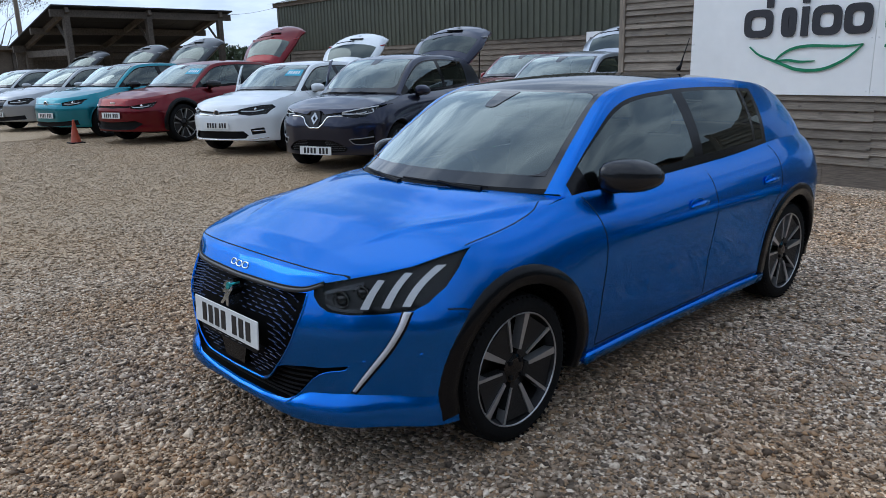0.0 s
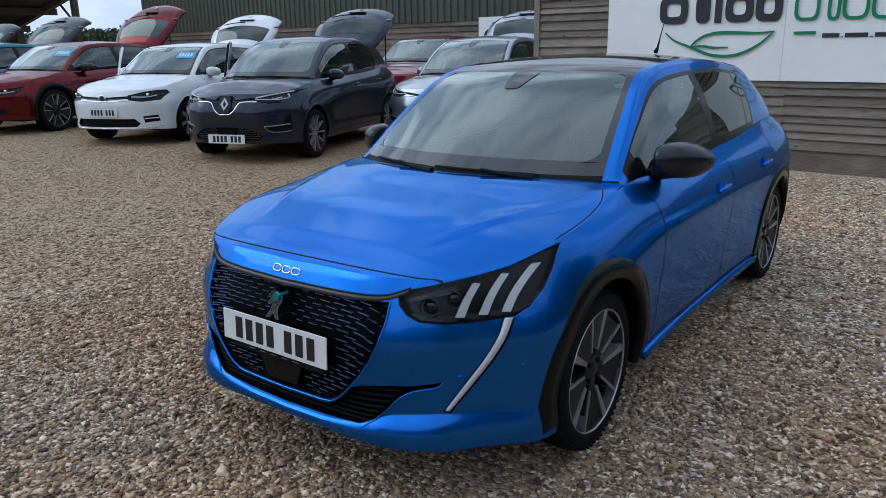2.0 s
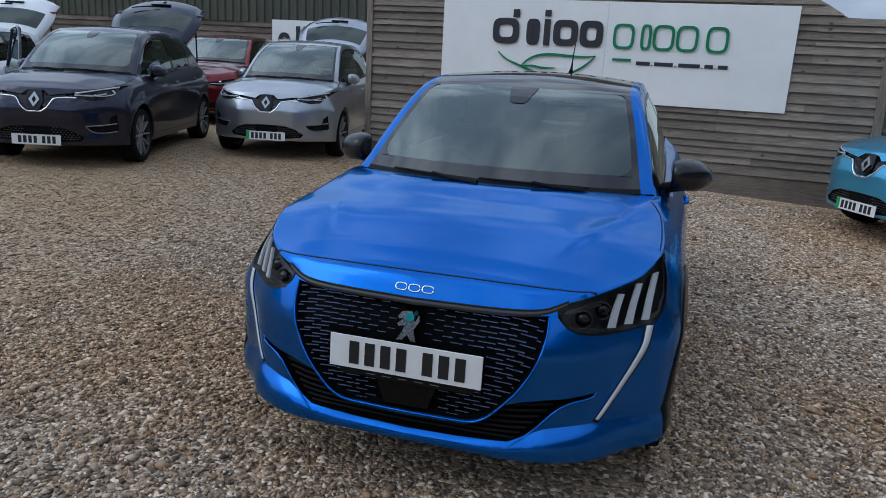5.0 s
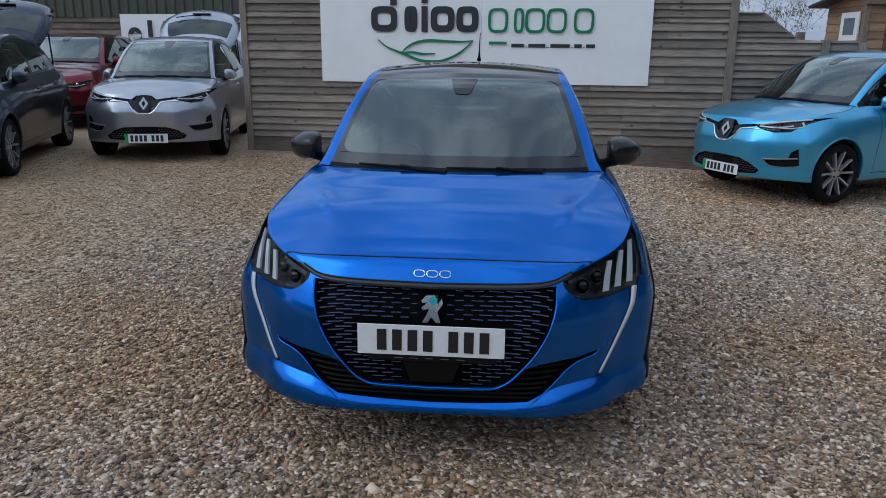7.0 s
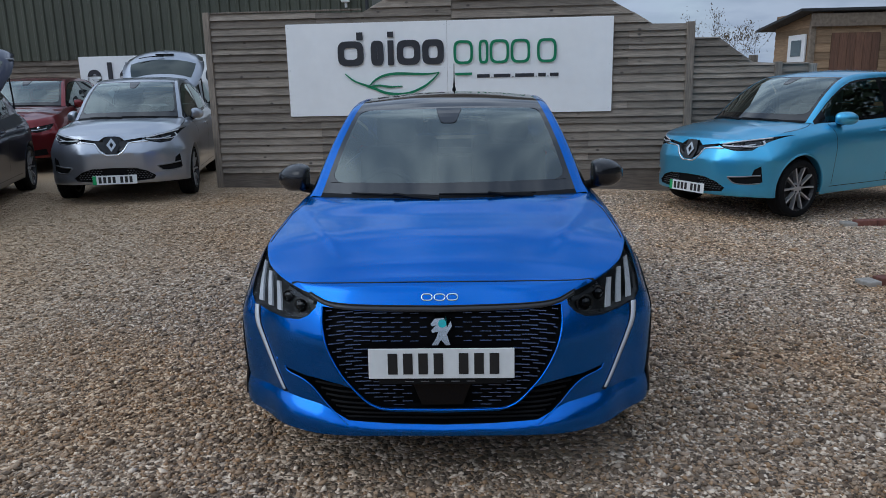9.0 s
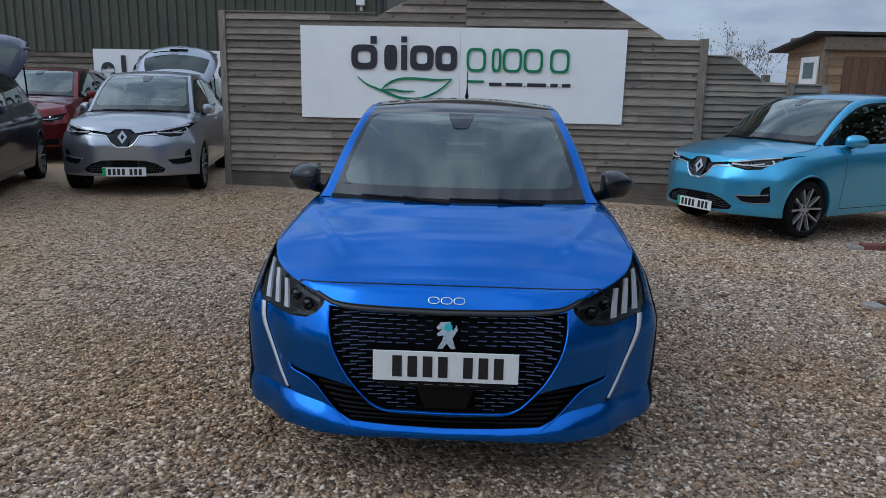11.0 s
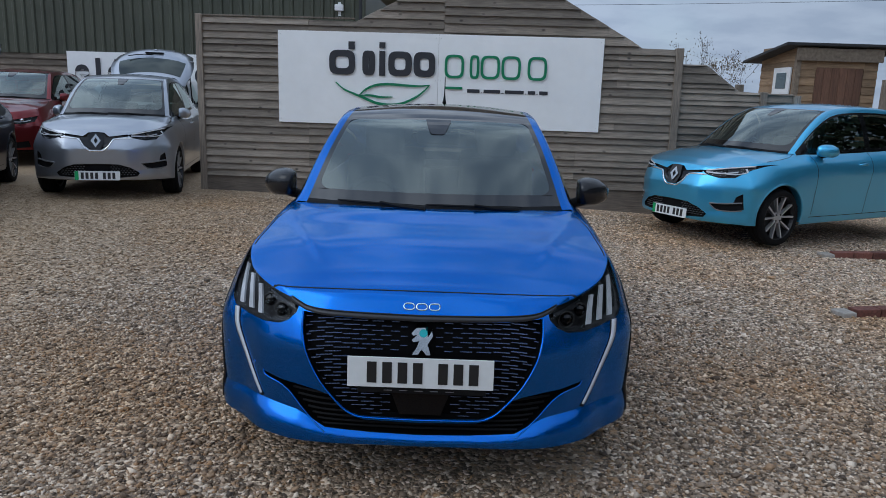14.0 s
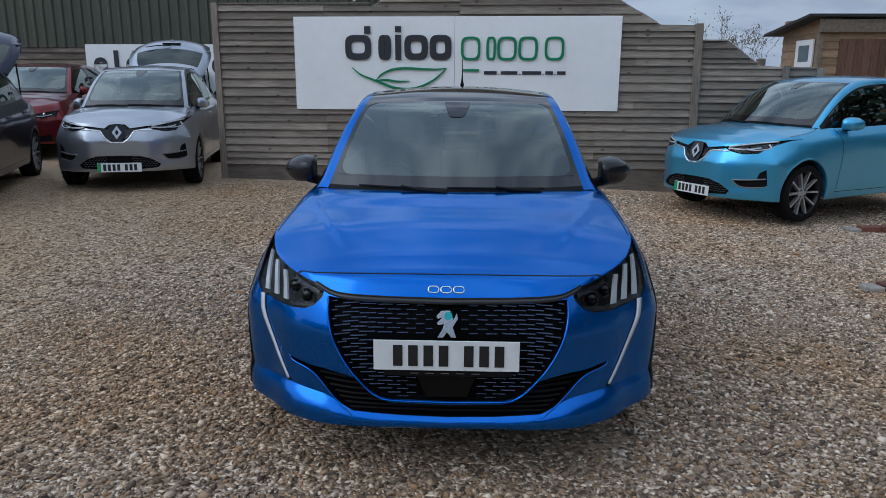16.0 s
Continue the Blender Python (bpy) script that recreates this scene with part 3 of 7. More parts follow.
def shell(s, fine):
    """Half the painted lower body: sides, nose, tail and bonnet."""
    fr, sd = (7, 5) if fine else (4, 3)
    u = np.concatenate([np.arange(0, 8, 1 / fr), np.arange(8, 15, 1 / sd), [15.0]])
    m, e = cr(s.mid, u), cr(s.edge, u)
    m[:, 0], e[:, 0] = np.maximum(m[:, 0], 0), np.maximum(e[:, 0], 0)
    m[0, 0] = e[0, 0] = m[-1, 0] = e[-1, 0] = 0
    low = [1.0, 1.0, 0.95, 0.90, 0.85, 0.80, 0.74, 0.66, 0.60, 0.555, 0.525, 0.495, 0.44, 0.36, 0.2]
    up = np.linspace(0, 1, 13 if fine else 8)
    bottom = np.interp(m[:, 1] / s.sy, [0.0, 0.5, 1.2, 3.4, 4.05], [0.238, 0.22, 0.2, 0.2, 0.28]) * s.sz
    fore = np.clip(1 - m[:, 1] / 0.8, 0, 1) - np.clip((m[:, 1] - (4.055 * s.sy - 0.6)) / 0.6, 0, 1)
    rows = []
    lip_z = np.interp(m[:, 0] / s.sx, LIP_X, LIP_Z) * s.sz
    if fine:  # rows that run along the crease of the chin
        heights = [bottom - 0.004, bottom] + [bottom + (lip_z - 0.004 - bottom) * f for f in (0.2, 0.4, 0.58, 0.74, 0.88, 1.0)] + [lip_z + (s.zm - lip_z) * f for f in np.linspace(0.012, 0.95, 9)]
    else:
        heights = [s.zm - (s.zm - bottom) * b - (0.004 if k == 0 else 0) for k, b in enumerate(low)]
    for k, z in enumerate(heights):
        inn = 0.05 if k == 0 else 0.0
        b = np.clip((s.zm - z) / (s.zm - bottom), 0, 1)
        x = m[:, 0] * (1 - (0.035 - 0.03 * np.clip(fore, 0, 1) ** 0.5) * b ** 3) * (1 - inn)
        y = m[:, 1] + 0.035 * b ** 3 * fore + inn * fore
        rows.append(np.column_stack([x, y, z]))
    for w in up:
        k = np.clip((u - 5.5) / 3.0, 0, 1)
        c = (1 - k) * (max(0.0, w - 0.28) / 0.72) ** 1.25 + k * w ** 5.3
        rows.append(np.column_stack([m[:, 0] + (e[:, 0] - m[:, 0]) * c, m[:, 1] + (e[:, 1] - m[:, 1]) * c, s.zm + (e[:, 2] - s.zm) * w]))
    pts = np.array(rows)
    # Doors hollowed between the wheels, flanks swelling over them.
    y, z = pts[..., 1], pts[..., 2]
    door = np.exp(-(((y - (s.front + s.rear) / 2) / 0.75) ** 4)) * np.exp(-((np.clip(z / s.sz - 0.44, 0, 1) / 0.17) ** 2))
    swell = sum(np.exp(-(((y - w) / 0.42) ** 2)) for w in (s.front, s.rear)) * np.exp(-(((z / s.sz - 0.62) / 0.22) ** 2))
    ridge = np.exp(-(((z / s.sz - 0.74) / 0.05) ** 2)) * np.clip((y - 1.2) / 0.5, 0, 1)
    side = np.clip(pts[..., 0] / s.mid[8][0] * 4 - 3, 0, 1)
    pts[..., 0] += side * (0.010 * swell - 0.022 * door + 0.008 * ridge)
    # A chin that steps forward below the nose openings.
    lip = np.interp(pts[..., 0] / s.sx, LIP_X, LIP_Z) * s.sz
    drop = np.clip(lip - z, 0, 0.15)
    deep = np.clip(lip - bottom[None, :], 0.02, 0.2)
    step = (0.62 * deep * (1 - (1 - np.clip(drop / deep, 0, 1)) ** 1.9) + 0.003 * np.clip(drop / 0.012, 0, 1) * np.clip((0.72 - pts[..., 0]) / 0.15, 0, 1)) * s.chin
    ahead = np.clip(1.2 - y / 0.60, 0, 1)
    turn = np.clip(pts[..., 0] / 0.85, 0, 1) ** 2
    pts[..., 1] -= step * ahead * (1 - turn * 0.6)
    pts[..., 0] += step * ahead * 0.55 * turn
    bm = grid(pts, flip=True)
    # The bonnet: rows across from edge to edge, bowed forward towards the windscreen.
    top = u[(u <= 8.0)]
    a = np.linspace(0, 1, 61 if fine else 13)
    ee = cr(s.edge, top)
    ee[0, 0] = 0
    f = ((ee[:, 1] - ee[0, 1]) / (ee[-1, 1] - ee[0, 1]))
    crown = np.interp(f, [0, 0.06, 0.15, 0.35, 0.6, 1.0], [0.0, 0.028, 0.05, 0.062, 0.058, 0.032]) + s.bonnet * np.sin(np.pi * f)
    bow = 0.29 * f ** 2.2
    hood = np.zeros((len(top), len(a), 3))
    for k, t in enumerate(a):
        q = 1 - t * t
        hood[:, k] = np.column_stack([ee[:, 0] * t, ee[:, 1] - bow * q, ee[:, 2] + crown * (1 - t ** 2.6)])
    # A raised centre with two soft creases.
    off = hood[..., 0] / s.sx - 0.31 - 0.46 * f[:, None]
    crease = np.exp(-(((off) / np.where(off > 0, 0.013, 0.06)) ** 2)) * np.clip(f[:, None] * 5 - 1, 0, 1) * np.clip((1 - f[:, None]) * 4 + 0.3, 0, 1)
    hood[..., 2] += 0.008 * crease
    grid(hood, bm)
    bmesh.ops.remove_doubles(bm, verts=bm.verts, dist=0.0008)
    bmesh.ops.recalc_face_normals(bm, faces=bm.faces)
    return bm


def glasshouse(s, fine, windows):
    """Half of the upper body, as sheets by name: painted, windscreen, frit, roof, trim, and each side window."""
    n = 6 if fine else 4
    marks = sorted(set(windows) | {0.07, 0.26, 1.93, 2.0, 6.15, 6.3, 7.6})
    t = np.unique(np.concatenate([np.arange(0, 8.001, 1 / n), marks]))
    r, b = cr(s.rail, t), cr(s.belt, t)
    bow, crown = cr(BOW, t)[:, 0], cr(CROWN, t)[:, 0]
    a = np.concatenate([np.linspace(0, s.pillar - 0.045, 10 if fine else 7), [s.pillar, (s.pillar + 1) / 2, 1.0]])
    q = 1 - a[None, :] ** 2
    top = np.stack([r[:, :1] * a[None, :], r[:, 1:2] - bow[:, None] * q, r[:, 2:] + crown[:, None] * q], 2)
    v = np.array([0, 0.045, 0.09, 0.25, 0.42, 0.6, 0.72, 0.84, 0.885, 0.94, 1.0])
    side = b[:, None, :] + (r - b)[:, None, :] * v[None, :, None]
    side[..., 0] += 0.028 * np.sin(np.pi * v)[None, :] * np.clip(t / 2, 0, 1)[:, None] * np.clip((8 - t) / 2, 0, 1)[:, None]
    out = {}

    def quad(name, arr, i, j):
        out.setdefault(name, []).append([arr[i, j], arr[i, j + 1], arr[i + 1, j + 1], arr[i + 1, j]])

    names = list(windows.items())
    for i in range(len(t) - 1):
        c = (t[i] + t[i + 1]) / 2
        for j in range(len(a) - 1):
            d = (a[j] + a[j + 1]) / 2
            if d > s.pillar:
                k = "painted"
            elif c < 0.07:
                k = "cowl"
            elif c < 2.0:
                k = "frit" if c < 0.26 or d > s.pillar - 0.045 or c > 1.93 else "windscreen"
            elif c < 6.15:
                k = "roof"
            elif 6.3 < c < 7.6 and d < 0.88:
                k = "rear_window"
            else:
                k = "painted"
            quad(k, top, i, j)
        for j in range(len(v) - 1):
            d = (v[j] + v[j + 1]) / 2
            k = "painted"
            if d < 0.885 and 0.12 < c < names[-1][0]:
                k = "trim"
                for (t0, name), (t1, _) in zip(names, names[1:]):
                    if name and t0 < c < t1 and 0.09 < d < 0.84:
                        k = name
            quad(k, side, i, j)
    made = {}
    for k, quads in out.items():
        bm = bmesh.new()
        for qd in quads:
            try:
                bm.faces.new([bm.verts.new(p) for p in qd])
            except ValueError:
                pass
        bmesh.ops.remove_doubles(bm, verts=bm.verts, dist=0.0005)
        bmesh.ops.recalc_face_normals(bm, faces=bm.faces)
        if sum(f.normal.z + f.normal.x for f in bm.faces) < 0:
            bmesh.ops.reverse_faces(bm, faces=bm.faces)
        made[k] = bm
    return made


def ribbon(tree, points, width, lift, way, thick=0.0, bm=None, n=24, taper=None):
    """A strip laid on a surface: points are (a, b) seen along way ('y' from the front, 'x' from the side, 'z' from above)."""
    bm = bm or bmesh.new()
    p = cr(points, np.linspace(0, len(points) - 1, n)) if len(points) > 2 else np.linspace(points[0], points[1], n)
    rows = []
    for k in range(n):
        d = p[min(k + 1, n - 1)] - p[max(k - 1, 0)]
        d = d / (np.linalg.norm(d) + 1e-9)
        w = width * (taper[0] + (taper[1] - taper[0]) * k / (n - 1) if taper else 1)
        row = []
        for sgn in (-0.5, 0.5):
            a, b = p[k] + sgn * w * np.array([-d[1], d[0]])
            if way != "x":
                a = max(a, 0.0002)
            if way == "y":
                o, dr = Vector((a, -1, b)), Vector((0, 1, 0))
            elif way == "x":
                o, dr = Vector((2, a, b)), Vector((-1, 0, 0))
            else:
                o, dr = Vector((a, b, 3)), Vector((0, 0, -1))
            hit, no, _, _ = tree.ray_cast(o, dr)
            if hit is None:
                break
            if no.dot(dr) > 0:
                no = -no
            row.append((hit + no * lift, no))
        if len(row) == 2:
            rows.append(row)
    top = [[bm.verts.new(q[0]) for q in r] for r in rows]
    for r0, r1 in zip(top, top[1:]):
        bm.faces.new((r0[0], r0[1], r1[1], r1[0]))
    if thick and len(rows) > 1:
        low = [[bm.verts.new(q[0] - q[1] * thick) for q in r] for r in rows]
        for r0, r1, s0, s1 in zip(top, top[1:], low, low[1:]):
            bm.faces.new((r0[0], r1[0], s1[0], s0[0]))
            bm.faces.new((r1[1], r0[1], s0[1], s1[1]))
        for r0, s0 in ((top[0], low[0]), (top[-1], low[-1])):
            bm.faces.new((r0[0], r0[1], s0[1], s0[0]))
    bmesh.ops.recalc_face_normals(bm, faces=bm.faces)
    return bm


def circle(y, z, r, n=28, a0=0.0, a1=2 * math.pi):
    return [(y + r * math.cos(a0 + (a1 - a0) * k / n), z + r * math.sin(a0 + (a1 - a0) * k / n)) for k in range(n)]


def arch_strip(tree, y, z, r0, r1, lift, depth, a0, a1, n=26):
    """The lip of a wheel arch: a band on the flank from r0 to r1, turned in over depth."""
    bm = bmesh.new()
    rows = []
    for k in range(n + 1):
        a = a0 + (a1 - a0) * k / n
        c, s = math.cos(a), math.sin(a)
        row = []
        for r in (r1, r1 - 0.004, (r0 + r1) / 2, r0):
            hit, no, _, _ = tree.ray_cast(Vector((2, y + r * c, z + r * s)), Vector((-1, 0, 0)))
            if hit is None:
                hit = Vector((row[-1][0] if row else 0.8, y + r * c, z + r * s))
            row.append((hit.x + (0.0 if r == r1 else lift), y + r * c, z + r * s))
        row.append((row[-1][0] - 0.012, y + (r0 - 0.006) * c, z + (r0 - 0.006) * s))
        row.append((row[-1][0] - depth, y + (r0 - 0.006) * c, z + (r0 - 0.006) * s))
        rows.append(row)
    grid(np.array(rows), bm)
    bmesh.ops.recalc_face_normals(bm, faces=bm.faces)
    return bm


def make_wheel(kind, r, width=0.205):
    """Meshes of one wheel with its outer face towards +x, by part name: (mesh, material, label)."""
    w, rim = width / 2, r * 0.77
    out = {}
    prof = [(-w * 0.95, rim), (-w * 1.0, rim + 0.3 * (r - rim)), (-w * 0.97, r - 0.022), (-w * 0.82, r - 0.004), (-w * 0.5, r), (-w * 0.48, r - 0.006), (-w * 0.42, r - 0.006), (-w * 0.4, r),
            (0.0 - 0.004, r), (-0.003, r - 0.006), (0.003, r - 0.006), (0.004, r), (w * 0.4, r), (w * 0.42, r - 0.006), (w * 0.48, r - 0.006), (w * 0.5, r), (w * 0.82, r - 0.004), (w * 0.97, r - 0.022),
            (w * 1.03, rim + 0.45 * (r - rim)), (w * 0.98, rim + 0.004), (w * 0.9, rim - 0.004), (-w * 0.9, rim - 0.004)]
    bm = lathe(prof, 48)
    for k in range(64):  # shoulder blocks of the tread
        add_box(bm, (w * 0.84, -0.0045, r - 0.014), (w * 0.975, 0.0045, r - 0.0075), Matrix.Rotation(2 * math.pi * k / 64, 4, "X"))
    out["tyre"] = (bm, M["rubber"], "")
    bm = lathe([(w * 0.93, rim + 0.002), (w * 0.985, rim - 0.001), (w * 0.98, rim - 0.0035), (w * 0.94, rim - 0.006)], 48)
    out["rim"] = (bm, M["alloy"] if kind == "aero" else M["dark_alloy"], "machined alloy rim" if kind == "aero" else "")
    out["rim_barrel"] = (lathe([(w * 0.94, rim - 0.006), (w * 0.6, rim - 0.018), (-w * 0.8, rim - 0.03), (-w * 0.85, rim)], 40), M["dark_alloy"], "")
    out["brake_disc"] = (lathe([(w * 0.1, 0.02), (w * 0.1, rim * 0.72), (0.0, rim * 0.72), (0, 0.02)], 32), M["steel"], "")
    out["wheel_back"] = (lathe([(-w * 0.3, 0.0), (-w * 0.3, rim - 0.015)], 24), M["black"], "")
    face, deep = w * 0.93, w * 0.5

    def wedge(bm, ang0, ang1, r0, r1, x0, x1, tip0, tip1):
        q = []
        for x in (x0, x1):
            for rr, c, h in ((r0, ang0, tip0), (r1, ang1, tip1)):
                for sg in (-1, 1):
                    aa = c + sg * h / rr
                    dish = -0.012 if rr == r0 else 0.0
                    q.append(bm.verts.new((x + dish, rr * math.cos(aa), rr * math.sin(aa))))
        a, b, c, d, e, f, g, hh = q
        for fc in ((a, b, d, c), (e, g, hh, f), (a, c, g, e), (b, f, hh, d), (c, d, hh, g), (a, e, f, b)):
            bm.faces.new(fc)

    if kind == "aero":  # five dark wedges edged by bright spokes, with open gaps between
        blades = bmesh.new()
        spokes = []
        for k in range(5):
            a = math.pi / 2 + math.pi / 5 + 2 * math.pi * k / 5
            wedge(blades, a, a, rim * 0.26, rim * 0.97, deep, face - 0.008, 0.026, 0.094)
            for sg in (-1, 1):
                bm = bmesh.new()
                wedge(bm, a + sg * 0.33, a + sg * 0.385, rim * 0.34, rim * 0.975, deep, face, 0.0045 if sg < 0 else 0.008, 0.0070 if sg < 0 else 0.0150)
                spokes.append(bm)
        bmesh.ops.recalc_face_normals(blades, faces=blades.faces)
        out["blade_insert"] = (blades, M["carbon"], "dark textured inserts")
        for i, bm in enumerate(spokes):
            bmesh.ops.recalc_face_normals(bm, faces=bm.faces)
            out["spoke" + ("" if not i else ".%03d" % i)] = (bm, M["alloy"], "")
    else:
        count, pair = (5, 0.25) if kind == "ten" else (6, 0.22) if kind == "dark" else (7, 0.0)
        i = 0
        for k in range(count):
            a = math.pi / 2 + 2 * math.pi * k / count
            for sg in ((-1, 1) if pair else (0,)):
                bm = bmesh.new()
                wedge(bm, a + sg * pair * 0.8, a + sg * pair * 1.25, rim * 0.2, rim * 0.97, deep, face, 0.0065, 0.0105 if pair else 0.024)
                bmesh.ops.recalc_face_normals(bm, faces=bm.faces)
                out["spoke" + ("" if not i else ".%03d" % i)] = (bm, M["bright_alloy"] if kind != "dark" or sg > 0 else M["dark_alloy"], "")
                i += 1
    bm = lathe([(deep, rim * 0.28), (face - 0.022, rim * 0.26), (face - 0.016, rim * 0.2), (face - 0.012, rim * 0.12), (face - 0.012, 0.0)], 24)
    out["hub_cap"] = (bm, M["black_gloss"] if kind == "aero" else M["bright_alloy"], "")
    for k in range(4):
        a = math.pi / 4 + math.pi * k / 2
        y, z = rim * 0.185 * math.cos(a), rim * 0.185 * math.sin(a)
        out["wheel_bolt" + ("" if not k else ".%03d" % k)] = (box((deep, y - 0.009, z - 0.009), (face - 0.008, y + 0.009, z + 0.009), None, 0.003), M["black"], "")
    meshes = {}
    for name, (bm, m, label) in out.items():
        me = bpy.data.meshes.new(name)
        bmesh.ops.recalc_face_normals(bm, faces=bm.faces)
        bm.to_mesh(me)
        bm.free()
        if name in ("tyre", "rim", "hub_cap"):
            me.shade_smooth()
            me.set_sharp_from_angle(angle=radians(35))
        me.materials.append(m)
        meshes[name] = (me, label)
    return meshes


def put_wheels(car, s, meshes, half_track, steer=0.0):
    for side in (1, -1):
        for y in (s.front, s.rear):
            w = new("wheel")
            w.empty_display_size = 0.1
            w.parent = car
            w.matrix_basis = pose(side * half_track, y, s.wheel, 0, 0, (0 if side > 0 else 180) + (steer if y == s.front else 0))
            for name, (me, label) in meshes.items():
                o = new(name.split(".")[0], me)
                o.parent = w
                if label:
                    o["label"] = label


def mirror_mesh(wide, big):
    """A wedge-shaped door mirror shell: flat behind, boxy towards the door and tapering outwards."""
    bm = bmesh.new()
    bmesh.ops.create_uvsphere(bm, u_segments=24, v_segments=16, radius=1.0)
    square = lambda q, e: math.copysign(abs(q) ** e, q)
    for v in bm.verts:
        x, y, z = v.co
        x, z = square(x, 0.75), square(z, 0.62)
        y = y if y < 0 else min(y, 0.35)
        x = max(x, -0.80)
        z *= 1 - 0.42 * max(0, x) ** 1.6
        z = max(z, -0.84)
        v.co = (0.106 * wide * x, 0.118 * big * y + 0.072 * wide * x, 0.076 * big * z - 0.008 * wide * x)
    return bm


def seat_mesh():
    bm = bmesh.new()
    add_box(bm, (-0.25, -0.25, 0.0), (0.25, 0.27, 0.2), None, 0.06)
    add_box(bm, (-0.24, 0.0, 0.0), (0.24, 0.13, 0.64), pose(0, 0.2, 0.12, -14), 0.055)
    add_box(bm, (-0.13, 0.0, 0.0), (0.13, 0.1, 0.2), pose(0, 0.385, 0.75, -8), 0.045)
    return bm


def interior(car, s):
    """Dashboard, steering wheel and seats, dark behind the glass."""
    w = 0.66 * s.sx
    bm = bmesh.new()
    rows = [[(x, y - 0.22 * (1 - (x / w) ** 2) * 0.8, z) for x in np.linspace(-w, w, 9)] for y, z in
            ((1.2 * s.sy, 0.90 * s.sz + s.waist), (1.33 * s.sy, 0.925 * s.sz + s.waist), (1.5 * s.sy, 0.915 * s.sz + s.waist), (1.6 * s.sy, 0.86 * s.sz), (1.62 * s.sy, 0.5 * s.sz))]
    grid(np.array(rows), bm)
    bmesh.ops.recalc_face_normals(bm, faces=bm.faces)
    part("dashboard", bm, M["trim_soft"], car, "", True)
    part("floor_pan", box((-0.74 * s.sx, 0.35, 0.215 * s.sz), (0.74 * s.sx, 3.7 * s.sy, 0.24 * s.sz)), M["black"], car)
    part("parcel_shelf", box((-0.55 * s.sx, 3.2 * s.sy, 0.93 * s.sz), (0.55 * s.sx, 3.75 * s.sy, 0.95 * s.sz)), M["trim_soft"], car)
    seat = seat_mesh()
    me = bpy.data.meshes.new("seat")
    seat.to_mesh(me)
    seat.free()
    me.shade_smooth()
    me.materials.append(M["fabric"])
    for x in (-0.37, 0.37):
        for y, z in ((2.02, 0.36), (2.86, 0.36)):
            o = new("seat", me)
            o.parent = car
            o.matrix_basis = pose(x * s.sx, y * s.sy, z * s.sz)
    bm = bmesh.new()
    n, R = 28, 0.17
    tube([(R * math.cos(2 * math.pi * k / n), 0, R * math.sin(2 * math.pi * k / n)) for k in range(n + 1)], 0.016, 8, bm, False)
    add_box(bm, (-R, -0.012, -0.03), (R, 0.012, 0.03), None, 0.008)
    o = part("steering_wheel", bm, M["trim_soft"], car, "", True)
    o.matrix_basis = pose(-0.36 * s.sx, 1.62 * s.sy, 0.86 * s.sz, -22)


def number_plate(car, m, green=False, width=0.52, dark=False):
    """A white plate with its characters as plain bars."""
    p = part("number_plate", box((-width / 2, -0.006, -0.0555), (width / 2, 0.0, 0.0555), None, 0.002), M["plate_white"], car, "white number plate with dark bars")
    p.matrix_basis = m
    me = bpy.data.meshes.new("plate_bar")
    bm = box((0.005, -0.0085, -0.0385), (0.039, -0.006, 0.0385), None, 0.0)
    bm.to_mesh(me)
    bm.free()
    me.materials.append(M["plate_ink"])
    x = -0.195
    for k in range(7):
        if k == 4:
            x += 0.035
        o = new("plate_bar", me)
        o.parent = p
        o.matrix_basis = pose(x, 0, 0)
        x += 0.0545
    if green:
        part("plate_flash", box((-width / 2 + 0.002, -0.0085, -0.053), (-width / 2 + 0.045, -0.006, 0.053)), M["plate_green"], p, "green end flash")
    return p


def lamp(car, half, deep, name, extras=(), housing="lamp_dark"):
    """A pair of lamps: a clear cover over a dark recess."""
    for sg in (1, -1):
        cover, well = half.copy(), sunk(half, deep)
        if sg < 0:
            flip(cover)
            flip(well)
        o = part(name, well, M[housing], car, "lamp housing under a clear cover", True)
        part("lamp_cover", cover, M["glass_clear"], o, "", True)
        for nm, bm, m, lb in extras:
            b = bm.copy()
            if sg < 0:
                flip(b)
            part(nm, b, m, o, lb)
    half.free()
    for _, bm, _, _ in extras:
        bm.free()


